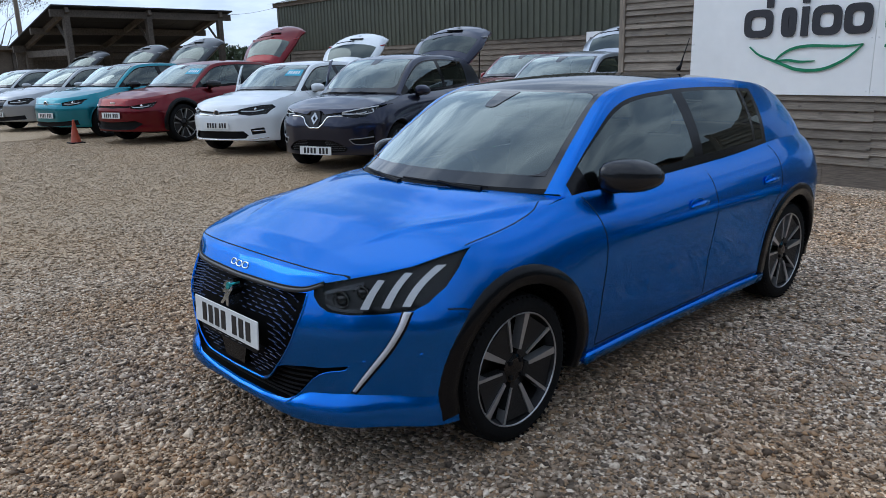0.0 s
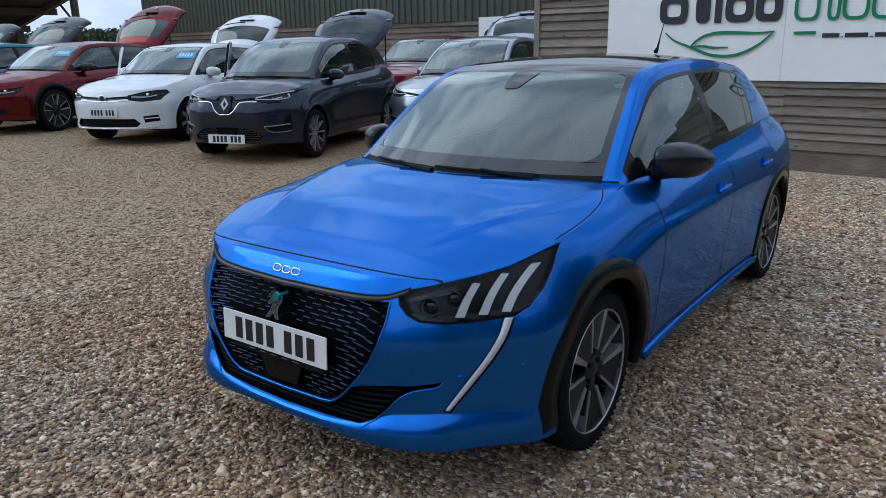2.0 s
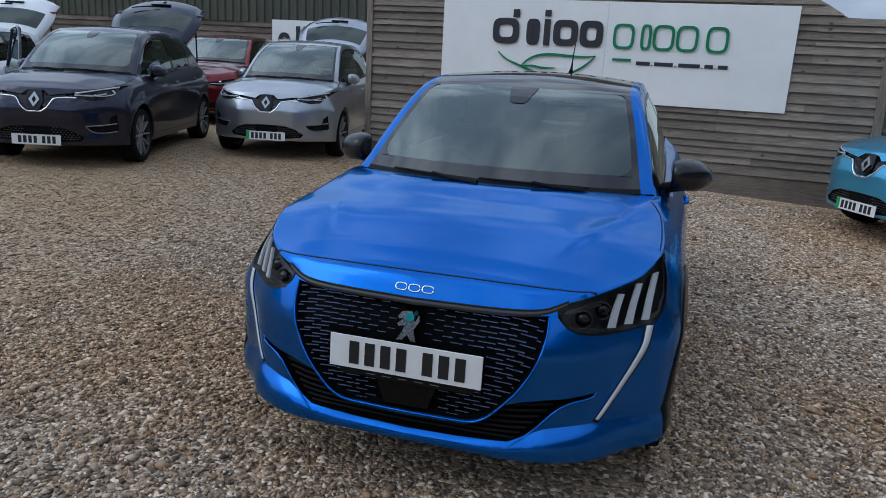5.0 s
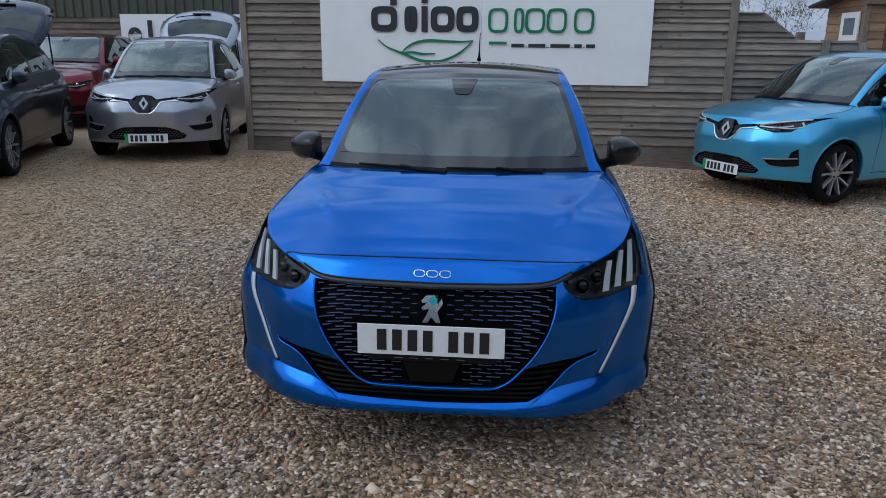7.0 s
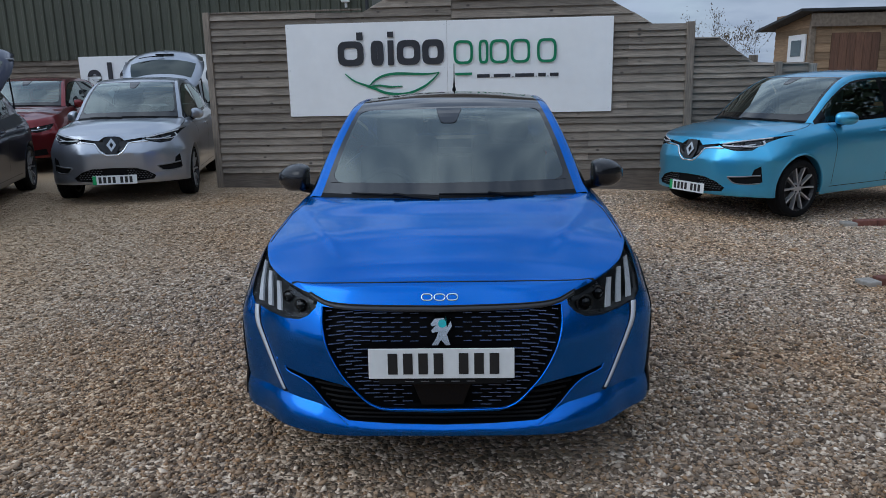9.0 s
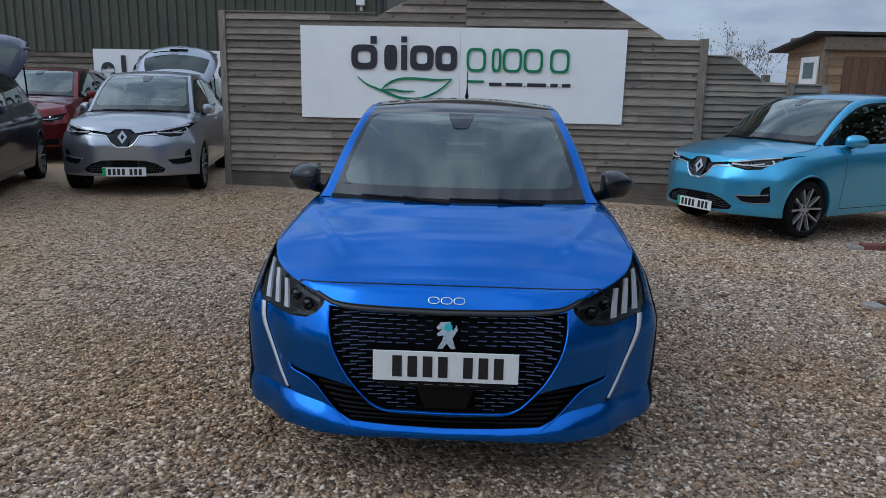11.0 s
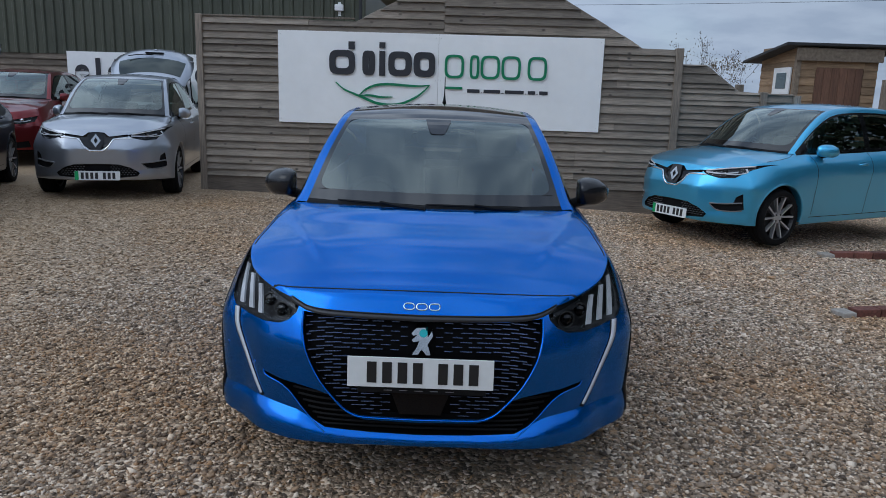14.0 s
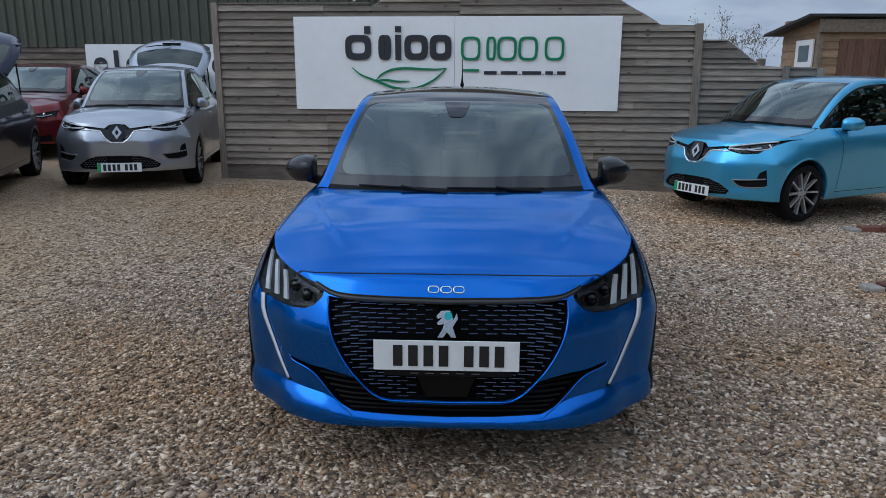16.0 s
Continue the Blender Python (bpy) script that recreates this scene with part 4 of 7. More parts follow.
def tailgate(car, s, paint_m, tilt=68.0, size=0.86):
    """An open tailgate, hinged at the back of the roof and swung up, its outer face forward."""
    w = 0.66 * s.sx
    n, k = 13, 11
    pts = np.zeros((n, k, 3))
    for i in range(n):
        f = i / (n - 1)
        half = w * (0.80 + 0.22 * math.sin(math.pi * min(f, 0.75)) - 0.12 * max(0, f - 0.75))
        for j in range(k):
            a = -1 + 2 * j / (k - 1)
            pts[i, j] = (half * a, size * f * (1 - 0.07 * a * a), 0.52 * size * (1 - (1 - f) ** 1.75) - 0.085 * a * a - 0.05 * a ** 4)
    gate = part("tailgate", grid(pts), paint_m, car, "raised tailgate", True)
    sol = gate.modifiers.new("thick", "SOLIDIFY")
    sol.thickness, sol.offset = 0.055, -1
    gate.matrix_basis = pose(0, s.rail[6][1] - 0.02, s.rail[6][2] + 0.03, tilt)
    i0, i1 = 2, 7
    glass = pts[i0:i1, 1:-1] + np.array([0, 0, 0.004])
    part("rear_window", grid(glass), M["glass_dark"], gate, "", True)
    rim = bmesh.new()
    wiper = tube([tuple(pts[i1, j] + np.array([0, -0.02 - 0.02 * (k // 2 - j), 0.02])) for j in range(k // 2, 1, -1)], [0.014] + [0.009] * (k // 2 - 2), 6, rim)
    part("wiper", wiper, M["black"], gate)
    bm = bmesh.new()
    c = pts[i1 + 1, k // 2]
    add_box(bm, (-0.15, c[1] - 0.03, c[2] - 0.0), (0.15, c[1] + 0.03, c[2] + 0.02), None, 0.008)
    part("plate_recess", bm, M["black"], gate)
    c = pts[i1 + 3, k // 2]
    part("badge", box((-0.025, c[1] - 0.035, c[2]), (0.025, c[1] + 0.035, c[2] + 0.015), None, 0.008), M["chrome"], gate)
    for sg in (-1, 1):
        c = pts[i1 + 1, k - 1 if sg > 0 else 0]
        bm = box((min(c[0], c[0] - sg * 0.16), c[1] - 0.05, c[2] - 0.01), (max(c[0], c[0] - sg * 0.16), c[1] + 0.05, c[2] + 0.022), None, 0.01)
        part("tail_lamp", bm, M["red_lamp"] if paint_m in (M["white"], M["red"]) else M["lamp_grey"], gate)
    for sg in (-1, 1):
        e = gate.matrix_basis @ Vector((sg * w * 0.9, 0.45, 0.2))
        part("gas_strut", tube([tuple(e), (sg * w * 0.98, s.rail[7][1] + 0.02, 1.02 * s.sz)], 0.011, 6), M["black"], car)


def base_car(name, label, m, s, paint_m, roof_m, fine, windows, track, wheel_kind, arch_r, cladding, group="", steer=0.0, wing=None):
    """The body, glass, wheels and interior that all the cars share. Returns the thing, half its shell and the surface for laying details on."""
    from mathutils.bvhtree import BVHTree
    car = thing(name, label, "car", m, group)
    bm = shell(s, fine)
    tree = BVHTree.FromBMesh(bm)
    for y in (s.front, s.rear):
        faces = cut(bm, circle(y, s.wheel + 0.005, arch_r), 1, 2, lambda c: c.x > 0.5 * s.sx)
        bmesh.ops.delete(bm, geom=faces, context="FACES")
    if cladding:  # no painted sill under the ends of the arch cladding
        ends = [f for f in bm.faces if (c := f.calc_center_median()).x > 0.5 and c.z < 0.222 and abs(abs(c.y - s.front) - 0.37) < 0.065]
        bmesh.ops.delete(bm, geom=ends, context="FACES")
    gh = glasshouse(s, fine, windows)
    upper = {"windscreen": M["glass_screen"], "frit": M["frit"], "cowl": M["black"], "roof": roof_m, "painted": paint_m, "rear_window": M["glass_dark"]}
    names = {"windscreen": "windscreen", "frit": "screen_border", "cowl": "cowl_panel", "roof": "roof_panel", "painted": "roof_frame", "rear_window": "rear_window"}
    for k, b in gh.items():
        if k == "trim":
            both("window_trim", b, M["black_satin"], car, "", True)
        elif k in names:
            part(names[k], mirrored(b), upper[k], car, "", True)
        else:
            for sg in (1, -1):
                c = b.copy()
                if sg < 0:
                    flip(c)
                part(k, c, M["glass_dark"] if "rear" in k or "quarter" in k else M["glass_side"], car, "", True)
            b.free()
    # Arch lips and the dark wells behind them.
    for y in (s.front, s.rear):
        lo = -0.28 if cladding else -0.2
        bmx = arch_strip(tree, y, s.wheel + 0.005, arch_r - 0.004, arch_r + (0.068 if cladding else 0.014), 0.006 if cladding else 0.004, 0.08, lo, math.pi - lo, 30)
        for sg in (1, -1):
            c = bmx.copy()
            if sg < 0:
                flip(c)
            part("wheel_arch_trim", c, M["black_satin"] if cladding else paint_m, car, "black arch cladding" if cladding else "", True)
        bmx.free()
        for sg in (1, -1):
            well = lathe([(sg * 0.45 * s.sx, 0.02), (sg * 0.45 * s.sx, arch_r + 0.02), (sg * 0.80 * s.sx, arch_r + 0.005)], 20, a0=-0.3, a1=math.pi + 0.3)
            o = part("wheel_well", well, M["black"], car)
            o.matrix_basis = pose(0, y, s.wheel + 0.005)
    put_wheels(car, s, make_wheel(wheel_kind, s.wheel, 0.205 * s.sx), track, steer)
    interior(car, s)
    part("underbody", box((-0.62 * s.sx, 0.45, 0.19 * s.sz), (0.62 * s.sx, 3.6 * s.sy, 0.21 * s.sz)), M["black"], car)
    for sg in (1, -1):
        b = mirror_mesh(*((1.0, 1.0) if cladding else (0.76, 1.0)))
        if sg < 0:
            flip(b)
        o = part("door_mirror", b, M["mirror_shell"] if cladding else wing or paint_m, car, "black door mirror" if cladding else "", True)
        f = s.belt[1]
        o.matrix_basis = pose(sg * (f[0] + (0.112 if cladding else 0.100)), f[1] - 0.05, f[2] + (0.058 if cladding else 0.04))
        part("mirror_arm", tube([(-sg * 0.155, -0.05, -0.075), (-sg * 0.10, -0.03, -0.062), (-sg * 0.03, -0.01, -0.045)], [0.034, 0.026, 0.03], 8), M["black"], o, "", True)
        glass = box((-0.066, 0.036, -0.048), (0.066, 0.039, 0.048), Matrix.Rotation(sg * 0.58, 4, "Z"), 0.0)
        part("mirror_glass", glass, M["mirror"], o)
    return car, bm, tree


def crisp(me, where, least):
    """Keeps the folds of a smooth mesh sharp where they turn by more than least degrees."""
    bm = bmesh.new()
    bm.from_mesh(me)
    for e in bm.edges:
        if len(e.link_faces) == 2 and where((e.verts[0].co + e.verts[1].co) / 2) and e.calc_face_angle(0) > radians(least):
            e.smooth = False
    bm.to_mesh(me)
    bm.free()


def both(name, bm, material, parent, label="", smooth=False):
    """A piece and its twin on the other side."""
    other = flip(bm.copy())
    part(name, bm, material, parent, label, smooth)
    return part(name, other, material, parent, label, smooth)


def shut_lines(car, tree, lines, width=0.006):
    """Dark gaps between the panels, on both sides."""
    for way, pts in lines:
        b = ribbon(tree, pts, width, 0.0012, way, 0, n=30)
        if way == "z" and pts[0][0] == 0:
            part("shut_line", mirrored(b), M["gap"], car)
        else:
            both("shut_line", b, M["gap"], car)


def door_handle(car, tree, y, z, paint_m):
    hit, no, _, _ = tree.ray_cast(Vector((2, y, z)), Vector((-1, 0, 0)))
    for sg in (1, -1):
        bm = bmesh.new()
        bmesh.ops.create_uvsphere(bm, u_segments=14, v_segments=8, radius=1)
        for v in bm.verts:
            v.co = (v.co.x * 0.004, v.co.y * 0.075, v.co.z * 0.034)
        cup = part("handle_recess", bm, paint_m, car, "", True)
        cup.matrix_basis = pose(sg * (hit.x + 0.0), y - 0.02, z + 0.006)
        bar = tube([(0, -0.085, -0.002), (sg * 0.007, -0.07, 0), (sg * 0.011, 0, 0.004), (sg * 0.010, 0.06, 0.006), (sg * 0.002, 0.085, 0.006)], [0.006, 0.012, 0.014, 0.014, 0.008], 10)
        h = part("door_handle", bar, paint_m, car, "", True)
        h.matrix_basis = pose(sg * hit.x, y, z)

STONES = (95000, 150000)
# ---- ground ----
def ground_z(x, y=0.0):
    """The yard rises gently to the west and falls to the east of the middle bay."""
    left, right = np.clip(-np.asarray(x, float) - 1.2, 0, 6.5), np.clip(np.asarray(x, float) - 1.2, 0, 4.0)
    return 0.0185 * left - 0.042 * right


bm = bmesh.new()
xs = [-300, -120, -60, -30, -15, -10, -7.7, -6, -4.5, -3, -2, -1.2, 0, 1.2, 2, 3, 4, 5.2, 8, 15, 30, 60, 120, 300]
ys = [-300, -120, -60, -30, -15, -8, -4, -2, 0, 2, 4, 6, 8, 11, 15, 30, 60, 120, 300]
grid(np.array([[(x, y, float(ground_z(x, y))) for x in xs] for y in ys]), bm, True)
bmesh.ops.recalc_face_normals(bm, faces=bm.faces)
if sum(f.normal.z for f in bm.faces) < 0:
    bmesh.ops.reverse_faces(bm, faces=bm.faces)
tagged(link("ground", bm, M["gravel"], smooth=True), "yard surface of brown and grey flint gravel", "ground", kind="structure")


def stones(name, count, x0, x1, y0, y1, size, seed, skip, flat=1.0):
    """Loose angular stones strewn over a rectangle, each a jittered octahedron half sunk in the ground."""
    rng = np.random.default_rng(seed)
    c = np.column_stack([rng.uniform(x0, x1, count), rng.uniform(y0, y1, count)])
    c = c[~skip(c[:, 0], c[:, 1]) & (rng.uniform(0, 0.7, count) < c[:, 1] - y0)]
    k = len(c)
    unit = np.array([(1, 0, 0), (0, 1, 0), (-1, 0, 0), (0, -1, 0), (0, 0, 1), (0, 0, -1)], float)
    v = unit[None] * (1 + rng.uniform(-0.25, 0.25, (k, 6, 1))) + rng.uniform(-0.35, 0.35, (k, 6, 3))
    r = size * rng.lognormal(0, 0.32, k)
    v *= r[:, None, None] * np.stack([rng.uniform(0.8, 1.35, k), rng.uniform(0.7, 1.05, k), rng.uniform(0.45, 0.8, k)], 1)[:, None, :]
    a = rng.uniform(0, 2 * np.pi, k)
    ca, sa = np.cos(a)[:, None], np.sin(a)[:, None]
    x, y = v[..., 0] * ca - v[..., 1] * sa, v[..., 0] * sa + v[..., 1] * ca
    flat = (flat * (1 - 0.5 * np.clip((-c[:, 0] - 1.5) / 4, 0, 1)))[:, None]  # trodden lower to the west
    v[..., 2] *= flat
    tip = rng.uniform(-0.35, 0.35, k)[:, None]
    z = v[..., 2] + tip * flat * x
    pts = np.stack([x + c[:, :1], y + c[:, 1:], z + (ground_z(c[:, 0]) + r * rng.uniform(0.05, 0.45, k))[:, None]], 2).reshape(-1, 3)
    tri = np.array([(0, 1, 4), (1, 2, 4), (2, 3, 4), (3, 0, 4), (1, 0, 5), (2, 1, 5), (3, 2, 5), (0, 3, 5)])
    faces = (tri[None] + 6 * np.arange(k)[:, None, None]).reshape(-1, 3)
    me = bpy.data.meshes.new(name)
    me.vertices.add(len(pts))
    me.vertices.foreach_set("co", pts.ravel())
    me.loops.add(faces.size)
    me.loops.foreach_set("vertex_index", faces.ravel().astype(np.int32))
    me.polygons.add(len(faces))
    me.polygons.foreach_set("loop_start", np.arange(0, faces.size, 3, dtype=np.int32))
    me.update(calc_edges=True)
    me.materials.append(M["stone"])
    return tagged(new(name, me), "loose angular flint gravel lying on the yard", "gravel", kind="stuff")


under = lambda x, y: (abs(x) < 0.75) & (y > 0.25) & (y < 4.0)
stones("gravel", STONES[0], -2.6, 3.6, -2.1, 2.6, 0.0092, 1, under)
stones("gravel", STONES[1], -7.5, 5.5, -1.9, 7.4, 0.0108, 2, lambda x, y: under(x, y) | ((x > -2.6) & (x < 3.6) & (y < 2.6)), 0.62)
stones("gravel", 60000, -15.0, -7.5, -1.5, 6.6, 0.012, 3, under, 0.42)

# ---- timber fence with the sign ----
FENCE = pose(0, 7.84, 0, 0, 0, -2.52)


def board_mesh(x0, x1, x2, x3, z0, z1, thin=0.010, thick=0.026, back=0.0):
    """A feather-edged board: x0 to x1 along its foot, x2 to x3 along its top."""
    bm = bmesh.new()
    vs = [bm.verts.new(p) for p in ((x0, back - thick, z0), (x1, back - thick, z0), (x1, back, z0), (x0, back, z0),
                                    (x2, back - thin, z1), (x3, back - thin, z1), (x3, back, z1), (x2, back, z1))]
    for f in ((0, 1, 5, 4), (1, 2, 6, 5), (2, 3, 7, 6), (3, 0, 4, 7), (4, 5, 6, 7), (3, 2, 1, 0)):
        bm.faces.new([vs[i] for i in f])
    bmesh.ops.recalc_face_normals(bm, faces=bm.faces)
    return bm


def board_strip(xs, z0, tops, thin, thick):
    """A feather-edged board whose top follows the heights tops at the places xs."""
    bm = bmesh.new()
    rows = [[bm.verts.new((x, y, z)) for y, z in ((-thick, z0), (-thin, z1), (0.0, z1), (0.0, z0))] for x, z1 in zip(xs, tops)]
    for p, q in zip(rows, rows[1:]):
        for k in range(4):
            bm.faces.new((p[k], q[k], q[(k + 1) % 4], p[(k + 1) % 4]))
    bm.faces.new(rows[0])
    bm.faces.new(rows[-1])
    bmesh.ops.recalc_face_normals(bm, faces=bm.faces)
    return bm


def boarded(parent, outline, z0, pitch, joints, material, seed, name="board", courses=()):
    """Overlapping boards up to a top outline of (x, z), cut where it slopes. courses: the feet of boards laid unevenly, before the even ones."""
    rng = random.Random(seed)
    ox, oz = [p[0] for p in outline], [p[1] for p in outline]
    top = lambda x: float(np.interp(x, ox, oz))
    feet = list(courses) or [z0]
    while feet[-1] < max(oz):
        feet.append(feet[-1] + pitch)
    for z, above in zip(feet, feet[1:]):
        full = above + 0.013
        marks = set(ox)
        for (xa, za), (xb, zb) in zip(outline, outline[1:]):  # where the outline crosses the board's foot and head
            for h in (z + 0.012, full):
                if (za - h) * (zb - h) < 0:
                    marks.add(xa + (xb - xa) * (h - za) / (zb - za))
        keep = sorted(x for x in marks if top(x) >= z + 0.011)
        if len(keep) < 2:
            break
        cuts = [keep[0]] + sorted(j + rng.choice((-0.45, 0.0, 0.0, 0.5)) for j in joints if keep[0] + 0.6 < j < keep[-1] - 0.6) + [keep[-1]]
        for p, q in zip(cuts, cuts[1:]):
            lean, thick = rng.uniform(-0.004, 0.004), 0.042 + rng.uniform(-0.006, 0.007)
            xs = [p + 0.001] + [x for x in keep if p + 0.004 < x < q - 0.004] + [q - 0.001]
            part(name, board_strip(xs, z + lean, [max(min(full, top(x)) + lean, z + 0.011) for x in xs], 0.006, thick), material, parent)


fence = thing("fence_wall", "tall weathered feather-edge timber fence with a raised gable", "fence", FENCE, kind="structure")
TOP = [(-3.43, 2.425), (-1.3, 2.40), (-1.2, 2.455), (-0.5, 2.81), (-0.1, 2.97), (1.1, 2.97), (1.42, 2.79), (1.79, 2.586), (2.316, 2.294), (2.55, 2.155), (3.0, 2.148)]
LEFT = (0.25, 0.343, 0.429, 0.535, 0.644, 0.747, 0.857, 0.962, 1.086, 1.208, 1.327, 1.447, 1.570, 1.664, 1.790, 1.883, 1.966, 2.061, 2.136, 2.235, 2.335)
RIGHT = (0.25, 0.377, 0.468, 0.561, 0.648, 0.764, 0.876, 0.960, 1.066, 1.157, 1.292, 1.412, 1.519, 1.628, 1.731, 1.834, 1.900, 1.995, 2.070, 2.172, 2.293, 2.408, 2.515)
boarded(fence, TOP[:5], 0.25, 0.112, (-1.95,), M["fence"], 4, courses=LEFT)
boarded(fence, TOP[4:], 0.25, 0.112, (1.75,), M["fence"], 14, courses=RIGHT)
for a, b in ((-3.43, -0.6), (-0.598, 3.0)):
    part("gravel_board", box((a, -0.018, -0.12), (b, 0.02, 0.25), None, 0.004), M["gravel_board"], fence)
for x, z in ((-3.47, 2.45), (-1.22, 2.38), (1.0, 2.38)):
    part("fence_post", box((x - 0.045, (-0.055 if x < -3 else 0.004), -0.05), (x + 0.045, 0.09, z), None, 0.006), M["post"], fence)
bm = box((-0.05, -0.075, -0.05), (0.05, 0.03, 2.165), pose(3.06, 0, 0, 0, -0.6, 0), 0.006)
part("fence_post", bm, M["post"], fence)
part("fence_cap", box((-3.42, -0.032, 2.428), (-1.32, 0.03, 2.448), None, 0.003), M["post"], fence)

LOW = (0.25, 0.34, 0.43, 0.52, 0.61, 0.70, 0.79, 0.884, 0.967, 1.05, 1.151, 1.248, 1.336, 1.437, 1.504, 1.595, 1.664, 1.73, 1.848)
low = thing("fence_wall", "lower weathered timber fence with a sloping top", "fence", FENCE, kind="structure")
boarded(low, [(3.02, 1.963), (3.405, 1.965), (3.875, 1.635), (4.15, 1.618)], 0.25, 0.1, (), M["fence"], 9, courses=LOW)
boarded(low, [(4.22, 1.615), (4.585, 1.613)], 0.25, 0.1, (), M["fence"], 10, courses=LOW[:-3])
far_fence = thing("fence_wall", "short weathered timber fence beside the shed", "fence", pose(7.67, 11.0, -0.15, 0, 0, -2.5), kind="structure")
boarded(far_fence, [(0.05, 2.06), (3.0, 2.06)], 0.05, 0.14, (), M["fence"], 11)
part("fence_post", box((-0.05, -0.06, 0.0), (0.05, 0.04, 2.1), None, 0.006), M["post"], far_fence)
part("gravel_board", box((3.01, -0.018, -0.3), (4.59, 0.02, 0.25), None, 0.004), M["gravel_board"], low)
for x, z in ((4.19, 1.63), (4.63, 1.60)):
    part("fence_post", box((x - 0.045, -0.06, -0.3), (x + 0.045, 0.04, z), None, 0.006), M["post"], low)
stub = thing("post", "short weathered timber post behind the fence", "post", FENCE @ pose(4.05, 0.55, 0))
part("post_shaft", box((-0.05, -0.05, -0.05), (0.05, 0.05, 1.735), None, 0.008), M["post"], stub)

# ---- the sign, its lettering as plain shapes ----
sign = thing("sign_board", "large white sign board with charcoal and green raised shapes", "sign", FENCE @ pose(0, -0.046, 0))
for a, b in ((-2.365, -0.166), (-0.163, 2.04)):
    part("sign_panel", box((a, -0.012, 1.03), (b, 0.008, 2.262), None, 0.002), M["sign"], sign)
screws = bmesh.new()
for x in (-2.33, -0.2, -0.13, 2.0):
    for z in (1.08, 1.65, 2.21):
        bmesh.ops.create_uvsphere(screws, u_segments=8, v_segments=5, radius=0.008, matrix=pose(x, -0.013, z))
part("screw", screws, M["upvc"], sign)["kind"] = "stuff"


def ring(cx, cz, rx, rz, th, a0=0, a1=360, n=28):
    """A raised ring, or a part of one."""
    bm = bmesh.new()
    full = a1 - a0 >= 360
    rows = []
    for k in range(n + (0 if full else 1)):
        a = radians(a0 + (a1 - a0) * k / n)
        c, s = math.cos(a), math.sin(a)
        o, i = (cx + rx * c, cz + rz * s), (cx + (rx - th) * c, cz + (rz - th) * s)
        rows.append([bm.verts.new((p[0], y, p[1])) for p, y in ((o, -0.034), (i, -0.034), (i, -0.02), (o, -0.02))])
    for k in range(len(rows) if full else len(rows) - 1):
        p, q = rows[k], rows[(k + 1) % len(rows)]
        for j in range(4):
            bm.faces.new((p[j], p[(j + 1) % 4], q[(j + 1) % 4], q[j]))
    if not full:
        for r in (rows[0], rows[-1]):
            bm.faces.new(r)
    bmesh.ops.recalc_face_normals(bm, faces=bm.faces)
    return bm


def stem(pts):
    return plate_of(pts, -0.034, -0.02)


def bar(x0, z0, x1, z1):
    return stem([(x0, z0), (x1, z0), (x1, z1), (x0, z1)])


def frame_shape(x0, x1, z0, z1, th, n=40):
    """A plain rounded frame."""
    cx, cz, rx, rz = (x0 + x1) / 2, (z0 + z1) / 2, (x1 - x0) / 2, (z1 - z0) / 2
    bm = bmesh.new()
    rows = []
    for k in range(n):
        a = 2 * math.pi * k / n
        c, s = math.cos(a), math.sin(a)
        p = lambda ax, az: (cx + ax * math.copysign(abs(c) ** 0.55, c), cz + az * math.copysign(abs(s) ** 0.55, s))
        o, i = p(rx, rz), p(rx - th, rz - th)
        rows.append([bm.verts.new((q[0], y, q[1])) for q, y in ((o, -0.034), (i, -0.034), (i, -0.02), (o, -0.02))])
    for k in range(n):
        p, q = rows[k], rows[(k + 1) % n]
        for j in range(4):
            bm.faces.new((p[j], p[(j + 1) % 4], q[(j + 1) % 4], q[j]))
    bmesh.ops.recalc_face_normals(bm, faces=bm.faces)
    return bm


z0, z1, up = 1.695, 2.022, 2.135
shapes = [("ink", frame_shape(-1.655, -1.30, z0, z1, 0.085)), ("ink", bar(-1.39, z1 + 0.012, -1.305, up)), ("ink", frame_shape(-1.20, -1.025, z0, z1, 0.085)), ("ink", bar(-0.968, z0, -0.888, z1)), ("ink", bar(-0.968, 2.06, -0.888, up)),
          ("ink", frame_shape(-0.845, -0.525, z0, z1, 0.085)), ("ink", frame_shape(-0.50, -0.206, z0, z1, 0.085)),
          ("green", frame_shape(-0.077, 0.184, 1.69, 2.0, 0.034)), ("green", bar(-0.06, 1.545, 0.17, 1.577)), ("green", frame_shape(0.262, 0.392, 1.69, 2.0, 0.034)),
          ("green", frame_shape(0.41, 0.668, 1.69, 2.0, 0.034)), ("green", frame_shape(0.69, 0.948, 1.69, 2.0, 0.034)), ("green", frame_shape(1.04, 1.298, 1.69, 2.0, 0.034))]
for colour, bm in shapes:
    part("raised_shape", bm, M[colour], sign, "green raised shape" if colour == "green" else "charcoal raised shape")


